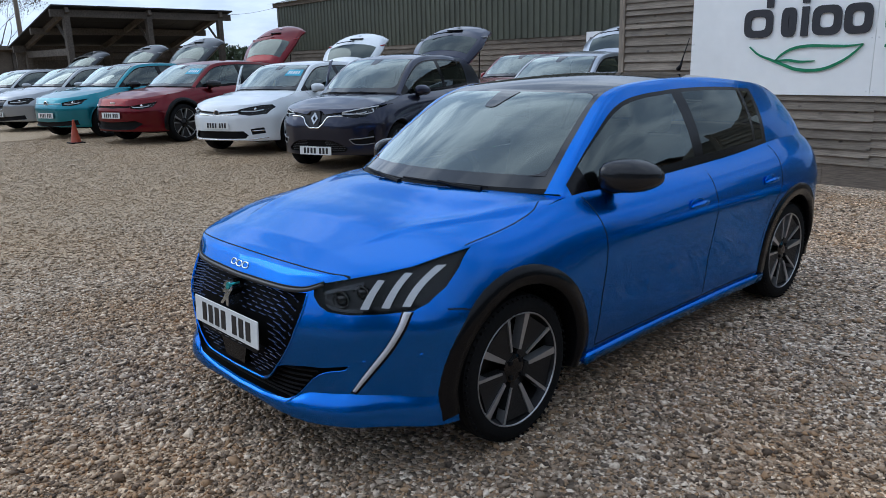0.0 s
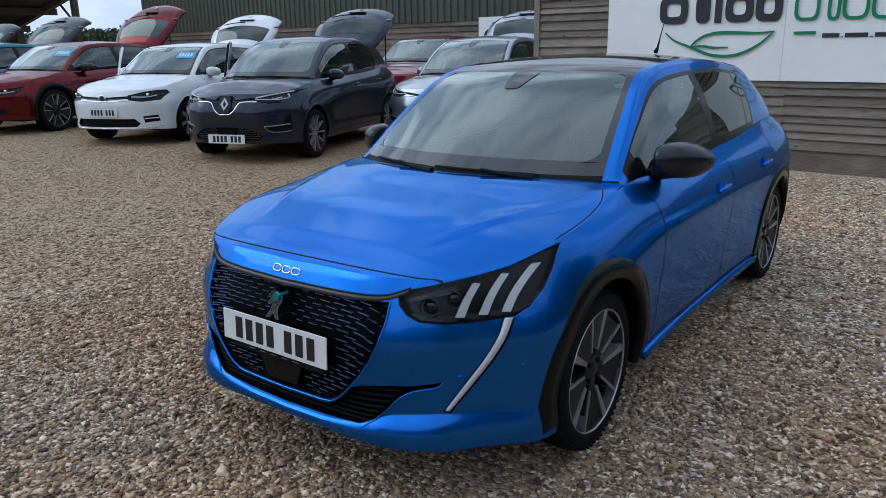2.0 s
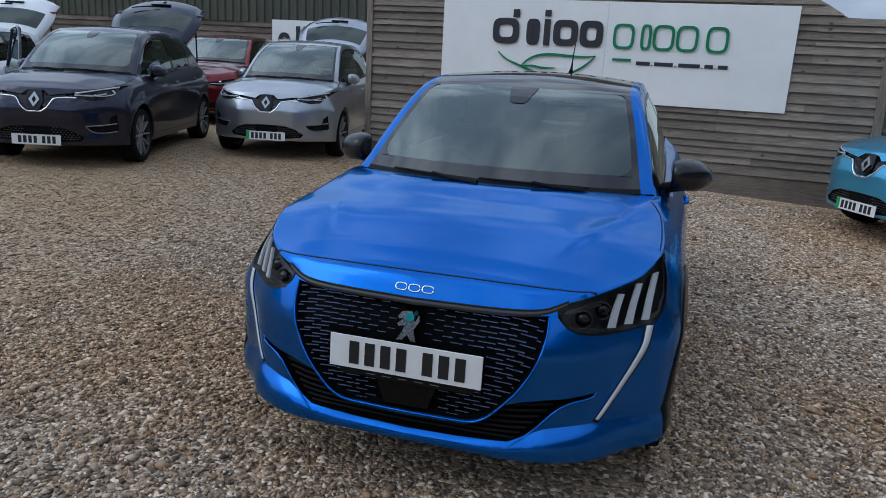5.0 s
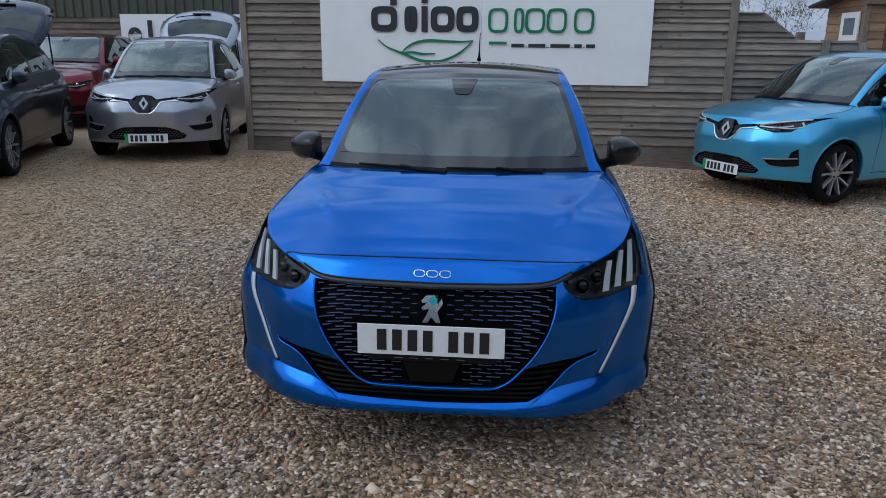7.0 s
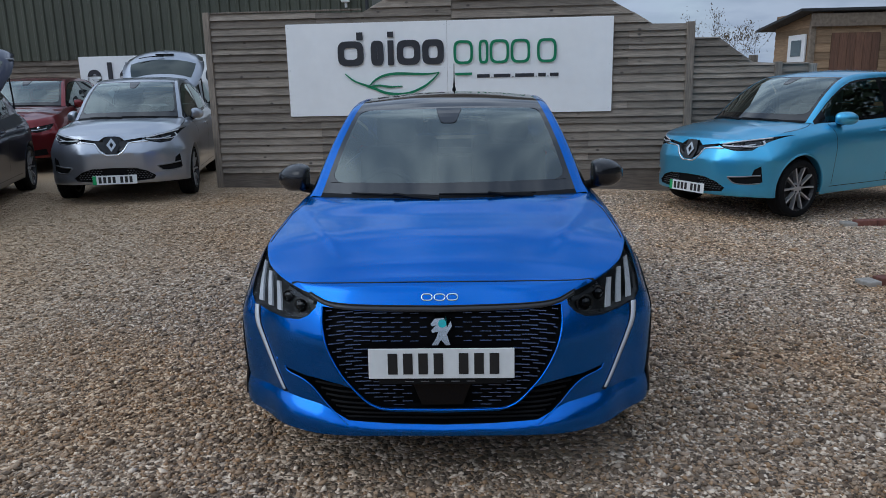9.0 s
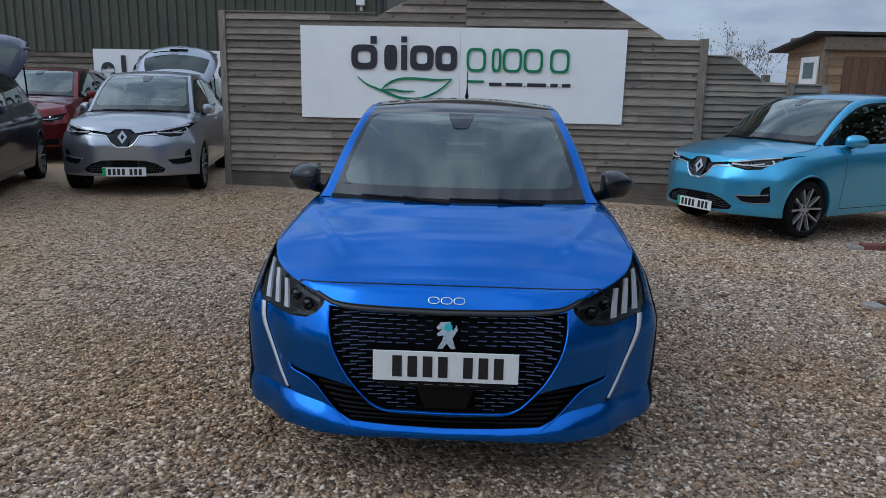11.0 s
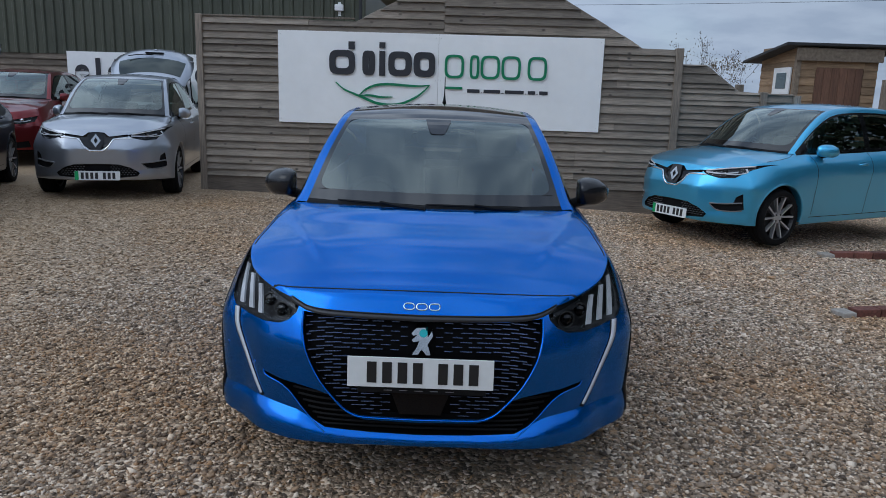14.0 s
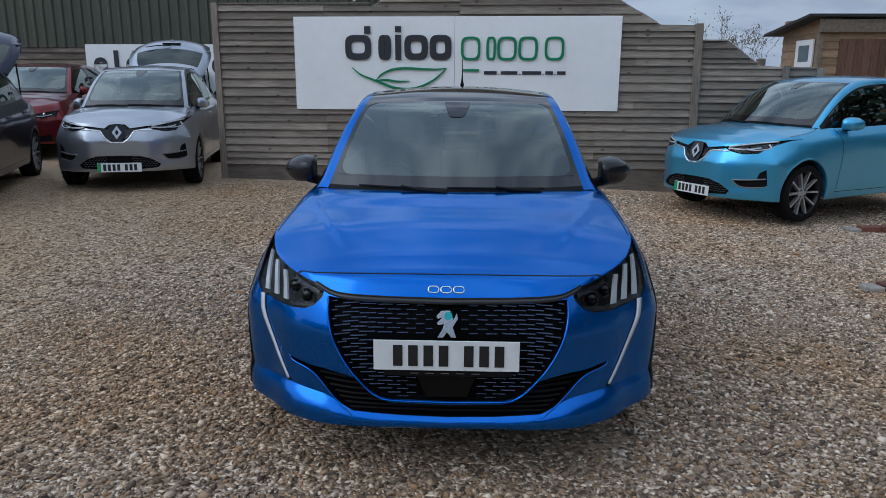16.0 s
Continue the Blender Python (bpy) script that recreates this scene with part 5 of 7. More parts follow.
def swash(pts, w0, w1, n=40):
    c = cr(pts, np.linspace(0, len(pts) - 1, n))
    left, right = [], []
    for k in range(n):
        d = c[min(k + 1, n - 1)] - c[max(k - 1, 0)]
        d = d / np.linalg.norm(d)
        f = k / (n - 1)
        w = (w0 + (w1 - w0) * f) * (0.35 + 0.65 * math.sin(math.pi * min(max(f, 0.02), 0.98))) / 2
        left.append((c[k][0] - d[1] * w, c[k][1] + d[0] * w))
        right.append((c[k][0] + d[1] * w, c[k][1] - d[0] * w))
    bm = bmesh.new()
    rows = [[bm.verts.new((p[0], y, p[1])) for p, y in ((a, -0.034), (b, -0.034), (b, -0.02), (a, -0.02))] for a, b in zip(left, right)]
    for p, q in zip(rows, rows[1:]):
        for j in range(4):
            bm.faces.new((p[j], p[(j + 1) % 4], q[(j + 1) % 4], q[j]))
    bmesh.ops.recalc_face_normals(bm, faces=bm.faces)
    return bm


for pts, w in (([(-1.565, 1.592), (-1.45, 1.50), (-1.3, 1.44), (-1.13, 1.375), (-1.0, 1.328), (-0.83, 1.31), (-0.66, 1.33), (-0.48, 1.41), (-0.36, 1.50), (-0.275, 1.588)], 0.036),
               ([(-1.24, 1.425), (-1.16, 1.50), (-1.03, 1.562), (-0.85, 1.585), (-0.6, 1.575), (-0.42, 1.572), (-0.275, 1.588)], 0.034),
               ([(-1.24, 1.42), (-1.1, 1.43), (-0.95, 1.41), (-0.78, 1.416)], 0.03)):
    part("leaf_stroke", swash(pts, w, w), M["green"], sign, "green leaf-shaped stroke")
bm = bmesh.new()
x = 0.237
for wd in (0.17, 0.02, 0.225, 0.03, 0.255, 0.02, 0.10, 0.02, 0.115):
    add_box(bm, (x, -0.024, 1.506), (x + wd, -0.012, 1.552 if wd > 0.04 else 1.515), None, 0.003)
    x += wd + 0.017
part("printed_bar", bm, M["ink"], sign, "small dark printed line")["kind"] = "stuff"

# ---- barn: boards below, green ribbed sheet above ----
BARN = pose(0, 13.6, 0, 0, 0, -2.52)
barn = thing("barn_wall", "long barn wall of green ribbed metal over old timber boards", "barn", BARN, kind="structure")
boarded(barn, [(-23.6, 2.09), (-2.05, 2.09)], 0.0, 0.139, (-20.0, -16.4, -12.8, -9.2, -5.6), M["barn_wood"], 21)
xs, prof = [], ((0.0, 0.0), (0.09, 0.0), (0.115, -0.032), (0.165, -0.032), (0.19, 0.0))
x = -23.6
while x < -2.05:
    xs += [(x + a, b) for a, b in prof]
    x += 0.2175
bm = grid(np.array([[(a, b - 0.03, z) for a, b in xs] for z in (2.06, 3.72)]), None, False)
bmesh.ops.recalc_face_normals(bm, faces=bm.faces)
part("ribbed_sheet", bm, M["barn_green"], barn, "green ribbed metal sheet")
part("inner_wall", box((-23.6, 0.03, 0.0), (-2.05, 0.15, 3.7)), M["barn_wood"], barn)
part("end_wall", box((-2.17, 0.15, 0.0), (-2.05, 9.0, 3.7)), M["barn_green"], barn)
part("eaves_fascia", box((-23.75, -0.12, 3.7), (-1.9, 0.05, 3.86), None, 0.01), M["barn_wood"], barn)
bm = bmesh.new()
grid(np.array([[(x, y, z) for x in (-23.9, -1.8)] for y, z in ((-0.25, 3.84), (5, 5.0), (10, 3.84))]), bm, True)
part("barn_roof", bm, M["barn_green"], barn)
pipe = tube([(-1.98, -0.05, 0.0), (-1.98, -0.05, 3.75)], 0.038, 10)
part("downpipe", pipe, M["felt"], barn, "", True)
lampb = thing("floodlight", "small white floodlight on the barn corner", "floodlight", BARN @ pose(-2.42, -0.05, 3.15))
part("lamp_housing", box((-0.09, -0.12, -0.06), (0.09, -0.02, 0.07), None, 0.015), M["upvc"], lampb)
part("bracket", box((-0.03, -0.03, -0.16), (0.03, 0.0, 0.12), None, 0.005), M["upvc"], lampb)

wordsign = thing("sign_board", "white board with a dark word fixed to the barn wall", "sign", BARN @ pose(0, -0.09, 0))
part("sign_panel", box((-8.40, -0.01, 1.15), (-4.52, 0.03, 2.12), None, 0.003), M["sign"], wordsign)
text = bpy.data.curves.new("word", "FONT")
text.body, text.size, text.extrude, text.offset, text.space_character = "electric", 0.66, 0.01, 0.02, 1.42
tmp = new("word", text)
bpy.context.view_layer.update()
me = bpy.data.meshes.new_from_object(tmp.evaluated_get(bpy.context.evaluated_depsgraph_get()))
bpy.data.objects.remove(tmp)
me.materials.append(M["ink"])
word = new("word", me)
word.parent = wordsign
word.matrix_basis = pose(-8.23, -0.025, 1.52, 90)

# ---- timber carport at the far end of the yard ----
cp = thing("carport", "open timber carport with a sloping dark panel roof", "carport", pose(-25.0, 7.3, 0, 0, 0, 4))
for y in (0.0, 2.9, 5.8):
    part("post", box((-0.1, y - 0.1, -0.05), (0.1, y + 0.1, 3.35), None, 0.01), M["carport_wood"], cp)
    part("post", box((-4.1, y - 0.1, -0.05), (-3.9, y + 0.1, 2.3), None, 0.01), M["carport_wood"], cp)
    part("rafter", box((-2.25, y - 0.06, -0.1), (2.25, y + 0.06, 0.1), pose(-2.0, 0, 2.98, 0, -14.5, 0), 0.008), M["carport_wood"], cp)
    part("brace", tube([(0.0, y + 0.05, 2.3), (-0.9, y + 0.05, 3.1)], 0.06, 4), M["carport_wood"], cp)
for x, z in ((0.0, 3.42), (-4.0, 2.36), (-2.0, 2.93)):
    part("beam", box((x - 0.06, -0.5, z - 0.12), (x + 0.06, 6.3, z + 0.12), None, 0.01), M["carport_wood"], cp)
part("side_beam", box((-4.0, -0.06, 2.05), (0.0, 0.06, 2.28), None, 0.01), M["carport_wood"], cp)
part("back_beam", box((-4.06, 0.0, 1.95), (-3.94, 5.8, 2.2), None, 0.01), M["carport_wood"], cp)
for i in range(3):
    for j in range(4):
        bm = box((-0.81, -0.02, 0.0), (0.81, 1.678, 0.045), None, 0.006)
        o = part("roof_panel", bm, M["panel"], cp)
        o.matrix_basis = pose(-3.7 + 1.58 * i, -0.5 + 1.7 * j, 2.62 + 0.408 * i, 0, -14.5, 0)
for k in range(9):
    part("back_board", box((-4.12, -0.4 + 0.72 * k, 0.0), (-4.07, 0.315 + 0.72 * k, 2.3), None, 0.004), M["carport_wood"], cp)
lowb = thing("outbuilding", "low weathered timber outbuilding beyond the carport", "outbuilding", pose(-33, 3.5, 0, 0, 0, 4))
part("wall", box((-2.5, -9.0, 0.0), (0.0, 5.5, 2.45)), M["barn_wood"], lowb)
part("roof", box((-2.9, -9.3, 2.45), (0.35, 5.8, 2.62), None, 0.02), M["carport_wood"], lowb)
for k in range(7):
    part("wall_post", box((0.0, -8.0 + 2 * k, 0.0), (0.09, -7.86 + 2 * k, 2.4)), M["carport_wood"], lowb)

# ---- garden shed behind the fence ----
shed = thing("shed", "small timber shed with brown board door and white window", "shed", pose(6.31, 11.5, -0.14))
for k in range(18):
    z = 0.12 + 0.142 * k
    a, b = (0.0, 0.365) if z < 2.28 else (0.0, 1.45)
    part("cladding_board", board_mesh(0.0, 0.33, 0.0, 0.33, z, z + 0.155), M["shed_wood"], shed)
    part("cladding_board", board_mesh(1.2, 1.45, 1.2, 1.45, z, z + 0.155), M["shed_wood"], shed)
    if z > 2.2:
        part("cladding_board", board_mesh(0.33, 1.2, 0.33, 1.2, z, min(z + 0.155, 2.6)), M["shed_wood"], shed)
    bm = board_mesh(-1.6, 0.0, -1.6, 0.0, z, z + 0.155)
    o = part("cladding_board", bm, M["shed_wood"], shed)
    o.matrix_basis = pose(0, 0, 0, 0, 0, -90)
for k in range(6):
    part("door_board", box((0.335 + 0.143 * k, -0.03, 0.1), (0.473 + 0.143 * k, -0.005, 2.29), None, 0.003), M["shed_door"], shed)
part("inner_wall", box((0.03, 0.03, 0.0), (1.42, 1.6, 2.34)), M["shed_trim"], shed)
part("corner_post", box((-0.05, -0.05, 0.0), (0.04, 0.04, 2.5), None, 0.005), M["shed_trim"], shed)
part("fascia_board", box((-0.08, -0.1, 2.40), (1.49, -0.06, 2.625), None, 0.004), M["shed_trim"], shed)
part("roof", box((-0.3, -0.16, 0.0), (1.95, 1.9, 0.05), pose(0, 0, 2.645, -7.0, 0, 0), 0.006), M["felt"], shed, "dark felt roof")
win = part("window_frame", box((-0.06, 0.14, 1.80), (-0.03, 0.87, 2.29), None, 0.004), M["upvc"], shed, "white window frame")
part("pane", box((-0.066, 0.29, 1.90), (-0.061, 0.72, 2.19)), M["glass_dark"], win)

# ---- brick edging and stone slabs beside the light blue car ----
for k, (x, y, n) in enumerate(((4.27, 5.48, 5), (3.21, 3.05, 4))):
    edging = thing("brick_edging", "short row of dark red bricks sunk in the gravel", "bricks", pose(x, y, float(ground_z(x)), 0, 0, 7 + 5 * k), "brick edgings")
    for i in range(n):
        part("brick", box((0.225 * i, -0.05, -0.02), (0.225 * i + 0.215, 0.055, 0.055), None, 0.006), M["brick"], edging)
    part("kerb_end", box((-0.14, -0.07, -0.02), (-0.01, 0.07, 0.04), None, 0.012), M["concrete"], edging, "pale concrete end")

# ---- the blue hatchback ----
WINDOWS = {0.5: "front_window", 3.08: "", 3.3: "rear_side_window", 4.72: "", 4.8: "quarter_window", 5.06: "", 5.18: ""}


def on_screen(s, t, a, lift=0.0):
    """A point of the windscreen, t up the pillar and a of the half width out."""
    r = cr(s.rail, [t])[0]
    b, c = cr(BOW, [t])[0, 0], cr(CROWN, [t])[0, 0]
    q = 1 - a * a
    return Vector((r[0] * a, r[1] - b * q - 0.8 * lift, r[2] + c * q + 0.6 * lift))


def wipers(car, s):
    for a0, a1 in ((0.62, -0.05), (-0.05, -0.68)):
        pts = [on_screen(s, 0.045 + 0.004 * k, a0 + (a1 - a0) * k / 6, 0.010) for k in range(7)]
        w = part("wiper", tube(pts, [0.004, 0.006, 0.006, 0.006, 0.006, 0.006, 0.004], 6), M["black"], car)
        arm = [on_screen(s, 0.0, a0 * 0.95, 0.008), on_screen(s, 0.03, (a0 + a1) / 2 + 0.12, 0.012), pts[3] + Vector((0, -0.01, 0.008))]
        part("wiper_arm", tube(arm, [0.014, 0.009, 0.006], 6), M["black"], w)


def screen_patch(s, points, bm):
    """A fan of black border laid on the windscreen: points (up the pillar, across), the first its hub."""
    vs = [bm.verts.new(on_screen(s, t, a, 0.0025)) for t, a in points]
    for i in range(1, len(vs) - 1):
        bm.faces.new((vs[0], vs[i], vs[i + 1]))


def screen_camera(car, s):
    """The rounded corners of the glass, the mirror foot and the sensor box at the top of the windscreen."""
    pieces = []
    for sg in (1, -1):
        for t0, dt in ((0.25, 0.20), (1.94, -0.20)):
            arc = [(t0 + dt * (1 - math.sin(k * math.pi / 12)), sg * (s.pillar - 0.04 - 0.11 * (1 - math.cos(k * math.pi / 12)))) for k in range(7)]
            pieces.append(("screen_corner", [(t0, sg * (s.pillar - 0.04))] + arc))
    for nm, pts in pieces:
        bm = bmesh.new()
        screen_patch(s, pts, bm)
        bmesh.ops.recalc_face_normals(bm, faces=bm.faces)
        part(nm, bm, M["frit"], car)
    wide = [(1.94, 0.125), (1.84, 0.117), (1.74, 0.105), (1.62, 0.09), (1.52, 0.075), (1.465, 0.06), (1.445, 0.04)]
    patch_bm = grid(np.array([[tuple(on_screen(s, t, w * a, 0.003)) for a in np.linspace(-1, 1, 9)] for t, w in wide]))
    bmesh.ops.recalc_face_normals(patch_bm, faces=patch_bm.faces)
    part("sensor_patch", patch_bm, M["frit"], car)
    bm = bmesh.new()
    p = [on_screen(s, 1.92, 0.13, -0.012), on_screen(s, 1.92, -0.13, -0.012), on_screen(s, 1.72, -0.085, -0.012), on_screen(s, 1.72, 0.085, -0.012)]
    q = [v + Vector((0, 0.05, -0.05)) for v in p]
    a, b = [bm.verts.new(v) for v in p], [bm.verts.new(v) for v in q]
    for f in ((a[0], a[1], a[2], a[3]), (b[3], b[2], b[1], b[0]), *((a[i], b[i], b[(i + 1) % 4], a[(i + 1) % 4]) for i in range(4))):
        bm.faces.new(f)
    bmesh.ops.recalc_face_normals(bm, faces=bm.faces)
    part("sensor_box", bm, M["black"], car)
    c = on_screen(s, 1.65, 0.0, -0.10)
    part("rear_view_mirror", box((-0.12, c.y, c.z - 0.035), (0.12, c.y + 0.03, c.z + 0.035), None, 0.012), M["trim_soft"], car)


def main_car():
    s = Shape(chin=1.0)
    car, bm, tree = base_car("hatchback_car", "bright blue electric hatchback with black roof, standing on gravel", Matrix(), s, M["blue"], M["black_gloss"], True, WINDOWS, 0.735, "aero", 0.362, True, steer=0.0)
    front = lambda c: c.y < 0.5 and c.z < 0.79
    # Openings of the nose.
    grille = take(bm, cut(bm, [(-0.01, 0.704), (0.30, 0.706), (0.437, 0.713), (0.436, 0.648), (0.421, 0.585), (0.398, 0.530), (0.360, 0.470), (0.317, 0.420), (0.278, 0.380), (0.25, 0.362), (0.215, 0.351), (-0.01, 0.348)], 0, 2, front))
    lowp = [(-0.01, 0.331), (0.205, 0.335), (0.243, 0.345), (0.287, 0.376), (0.332, 0.425), (0.374, 0.438), (0.455, 0.446), (0.517, 0.448), (0.603, 0.462), (0.590, 0.446), (0.539, 0.436), (0.503, 0.421), (0.474, 0.397), (0.435, 0.353), (0.397, 0.316), (0.350, 0.293), (0.2, 0.282), (-0.01, 0.279)]
    lowgr = take(bm, cut(bm, lowp, 0, 2, front))
    lamp_poly = [(0.456, 0.735), (0.464, 0.706), (0.495, 0.675), (0.532, 0.657), (0.60, 0.650), (0.68, 0.650), (0.755, 0.660), (0.780, 0.683), (0.788, 0.725), (0.780, 0.785), (0.764, 0.842), (0.70, 0.803), (0.638, 0.786), (0.568, 0.771), (0.489, 0.752)]
    light = take(bm, cut(bm, lamp_poly, 0, 2, lambda c: c.y < 0.75 and c.x > 0.4 and c.z < 0.86))
    body = part("body_shell", mirrored(bm), M["blue"], car, "", True)
    crisp(body.data, lambda c: c.z < 0.38 and c.y < 0.62, 14)
    g = part("grille", mirrored(sunk(grille, (0, 0.035, 0))), M["grille_black"], car, "black grille with short bright dashes", True)
    gp = [(0.0, 0.70), (0.30, 0.701), (0.430, 0.706), (0.429, 0.648), (0.413, 0.585), (0.390, 0.530), (0.352, 0.470), (0.310, 0.420), (0.272, 0.384), (0.245, 0.367), (0.21, 0.357), (0.0, 0.354)]
    dash = bmesh.new()
    for r in range(23):
        z = 0.357 + 0.0154 * r
        x = 0.0 if r % 2 else 0.032
        while x < 0.44:
            ln = 0.007 + 0.022 * min(1, x / 0.26)
            while ln > 0.004 and not all(inside((max(x + dx, 0.01), z), gp) for dx in (-ln, ln)):
                ln -= 0.003
            if ln > 0.004 and not (x < 0.27 and 0.47 < z < 0.60) and not (x < 0.125 and z < 0.48) and not (x < 0.05 and z > 0.55):
                hit, no, _, _ = tree.ray_cast(Vector((max(x, 0.001), -1, z)), Vector((0, 1, 0)))
                if hit:
                    tall = 0.0009 + 0.0010 * min(1, x / 0.35)
                    for sg in ((1, -1) if x > 0.001 else (1,)):
                        add_box(dash, (-ln, -0.004, -tall), (ln, 0.001, tall), Matrix.Translation((sg * x, hit.y + 0.018, z)) @ Matrix.Rotation(sg * math.atan2(-no.x, -no.y), 4, "Z"))
            x += 0.064
    part("grille_dash", dash, M["grille_bar"], g, "blue-silver dashes")["kind"] = "stuff"
    part("grille_rim", mirrored(ribbon(tree, [(0.438, 0.712), (0.438, 0.648), (0.424, 0.585), (0.400, 0.528), (0.363, 0.468), (0.320, 0.417), (0.281, 0.376), (0.252, 0.357), (0.215, 0.345), (0.11, 0.342), (0.0, 0.342)], 0.005, 0.004, "y", 0.01, n=60)), M["blue"], g, "", True)
    grille.free()
    lg = part("lower_grille", mirrored(sunk(lowgr, (0, 0.05, 0))), M["grille_black"], car, "", True)
    lowgr.free()
    for z in (0.296, 0.314, 0.334, 0.354, 0.376, 0.398, 0.420):
        x0, x1 = (0.0 if z < 0.325 else 0.245 + (z - 0.345) * 1.07), 0.362 + (z - 0.292) * 0.9
        for sg in (1, -1):
            pts = []
            for k in range(11):
                x = max(0.001, x0 + (x1 - x0) * k / 10)
                hit, _, _, _ = tree.ray_cast(Vector((x, -1, z)), Vector((0, 1, 0)))
                if hit:
                    pts.append((sg * x, hit.y + 0.026, z))
            part("slat", tube(pts, 0.0045, 6), M["black"], lg)
    both("intake_edge", ribbon(tree, [(0.605, 0.463), (0.592, 0.445), (0.540, 0.433), (0.505, 0.418), (0.476, 0.394), (0.437, 0.350), (0.399, 0.313), (0.350, 0.278)], 0.0045, 0.002, "y", 0.006, n=40), M["blue"], car, "", True)
    part("nose_strip", mirrored(ribbon(tree, [(0.0, 0.7125), (0.2, 0.7135), (0.36, 0.716), (0.42, 0.722), (0.452, 0.732), (0.486, 0.748)], 0.017, 0.003, "y", 0.01, n=40, taper=(1.0, 0.7))), M["nose_strip"], car, "satin dark grey strip over the grille", True)
    part("strip_gap", mirrored(ribbon(tree, [(0.0, 0.7225), (0.2, 0.7235), (0.36, 0.726), (0.42, 0.731), (0.452, 0.741), (0.489, 0.756)], 0.005, 0.0035, "y", 0.004, n=40)), M["gap"], car, "", True)
    # Head lamps with three claw-like light guides each, and the sabre lamps below.
    claws = []
    for k, (xb, xt, zb, zt) in enumerate(((0.632, 0.648, 0.668, 0.765), (0.682, 0.700, 0.670, 0.785), (0.733, 0.749, 0.675, 0.800))):
        b = ribbon(tree, [(xb, zb), ((xb + xt) / 2 - 0.002, (zb + zt) / 2), (xt, zt)], 0.021, -0.006, "y", 0.008, n=8, taper=(1.0, 0.8))
        claws.append(("light_guide", b, M["lamp_white"], "white light guide"))
    proj = bmesh.new()
    for cx, cz in ((0.545, 0.69), (0.60, 0.712)):
        hit, no, _, _ = tree.ray_cast(Vector((cx, -1, cz)), Vector((0, 1, 0)))
        bmesh.ops.create_uvsphere(proj, u_segments=14, v_segments=8, radius=0.026, matrix=Matrix.Translation(hit + Vector((-0.012, 0.046, 0))))
    claws.append(("projector_lens", proj, M["black_gloss"], ""))
    bezel = bmesh.new()
    for cx, cz, r in ((0.545, 0.69, 0.031), (0.60, 0.712, 0.029)):
        hit, no, _, _ = tree.ray_cast(Vector((cx, -1, cz)), Vector((0, 1, 0)))
        c = hit + Vector((-0.012, 0.034, 0))
        tube([c + Vector((r * math.cos(a), 0.35 * r * math.cos(a), r * math.sin(a))) for a in np.linspace(0, 2 * math.pi, 21)], 0.0035, 6, bezel, False)
    claws.append(("lamp_bezel", bezel, M["steel"], "dark metal ring"))
    shelf = ribbon(tree, [(0.49, 0.722), (0.55, 0.738), (0.61, 0.752)], 0.022, -0.024, "y", 0.010, n=10, taper=(0.5, 1.0))
    claws.append(("lamp_shelf", shelf, M["lamp_smoke"], "grey reflector shelf"))
    fin = ribbon(tree, [(0.505, 0.678), (0.56, 0.664), (0.63, 0.662)], 0.012, -0.022, "y", 0.008, n=10)
    claws.append(("lamp_shelf", fin, M["lamp_smoke"], "grey reflector shelf"))
    lamp(car, light, (-0.012, 0.045, 0), "head_lamp", claws)
    for sg in (1, -1):
        b = ribbon(tree, [(0.742, 0.657), (0.737, 0.60), (0.712, 0.538), (0.677, 0.472), (0.643, 0.411), (0.610, 0.354)], 0.030, 0.002, "y", 0.006, n=36, taper=(1.0, 0.6))
        w = ribbon(tree, [(0.742, 0.657), (0.735, 0.60), (0.709, 0.538), (0.674, 0.472), (0.640, 0.411), (0.613, 0.364)], 0.016, 0.006, "y", 0.006, n=36, taper=(1.2, 0.6))
        if sg < 0:
            flip(b), flip(w)
        o = part("sabre_lamp", b, M["black"], car, "", True)
        part("light_guide", w, M["lamp_white"], o, "white light guide", True)
    number_plate(car, pose(0, -0.012, 0.5325, -3, 0, 0))
    part("plate_holder", box((-0.225, -0.012, 0.452), (0.235, 0.02, 0.476), None, 0.003), M["black"], car)
    for x in (-0.13, -0.075, -0.02, 0.035, 0.09):
        part("printed_bar", box((x, -0.0145, 0.463), (x + 0.030, -0.012, 0.465)), M["lamp_grey"], car)
    part("radar_cover", plate_of([(-0.075, 0.362), (0.075, 0.362), (0.108, 0.452), (-0.108, 0.452)], 0.012, 0.05), M["black_satin"], car)
    # Badge figures as three plain flattened rings, and the emblem as a plain shield.
    for x in (-0.050, -0.004, 0.042):
        ring_pts = []
        for a in np.linspace(0, 2 * math.pi, 17):
            c, q = math.cos(a), math.sin(a)
            px, pz = x + 0.0190 * math.copysign(abs(c) ** 0.6, c), 0.752 + 0.0105 * math.copysign(abs(q) ** 0.8, q)
            hit, no, _, _ = tree.ray_cast(Vector((max(abs(px), 0.001), -1, pz)), Vector((0, 1, 0)))
            ring_pts.append((px, hit.y - 0.001, pz))
        part("badge_ring", tube(ring_pts, 0.0028, 6), M["chrome"], car, "", True)
    em = part("emblem", leaned(plate_of([(-0.032, 0.600), (-0.012, 0.600), (0.002, 0.618), (0.018, 0.600), (0.034, 0.600), (0.022, 0.636), (0.040, 0.664), (0.036, 0.682), (0.024, 0.660), (0.012, 0.692), (-0.02, 0.690), (-0.036, 0.672), (-0.030, 0.664), (-0.014, 0.668), (-0.034, 0.650), (-0.030, 0.642), (-0.008, 0.646), (-0.016, 0.625)], -0.012, 0.04), 0.60, 0.3), M["dark_chrome"], car, "chrome and teal emblem")
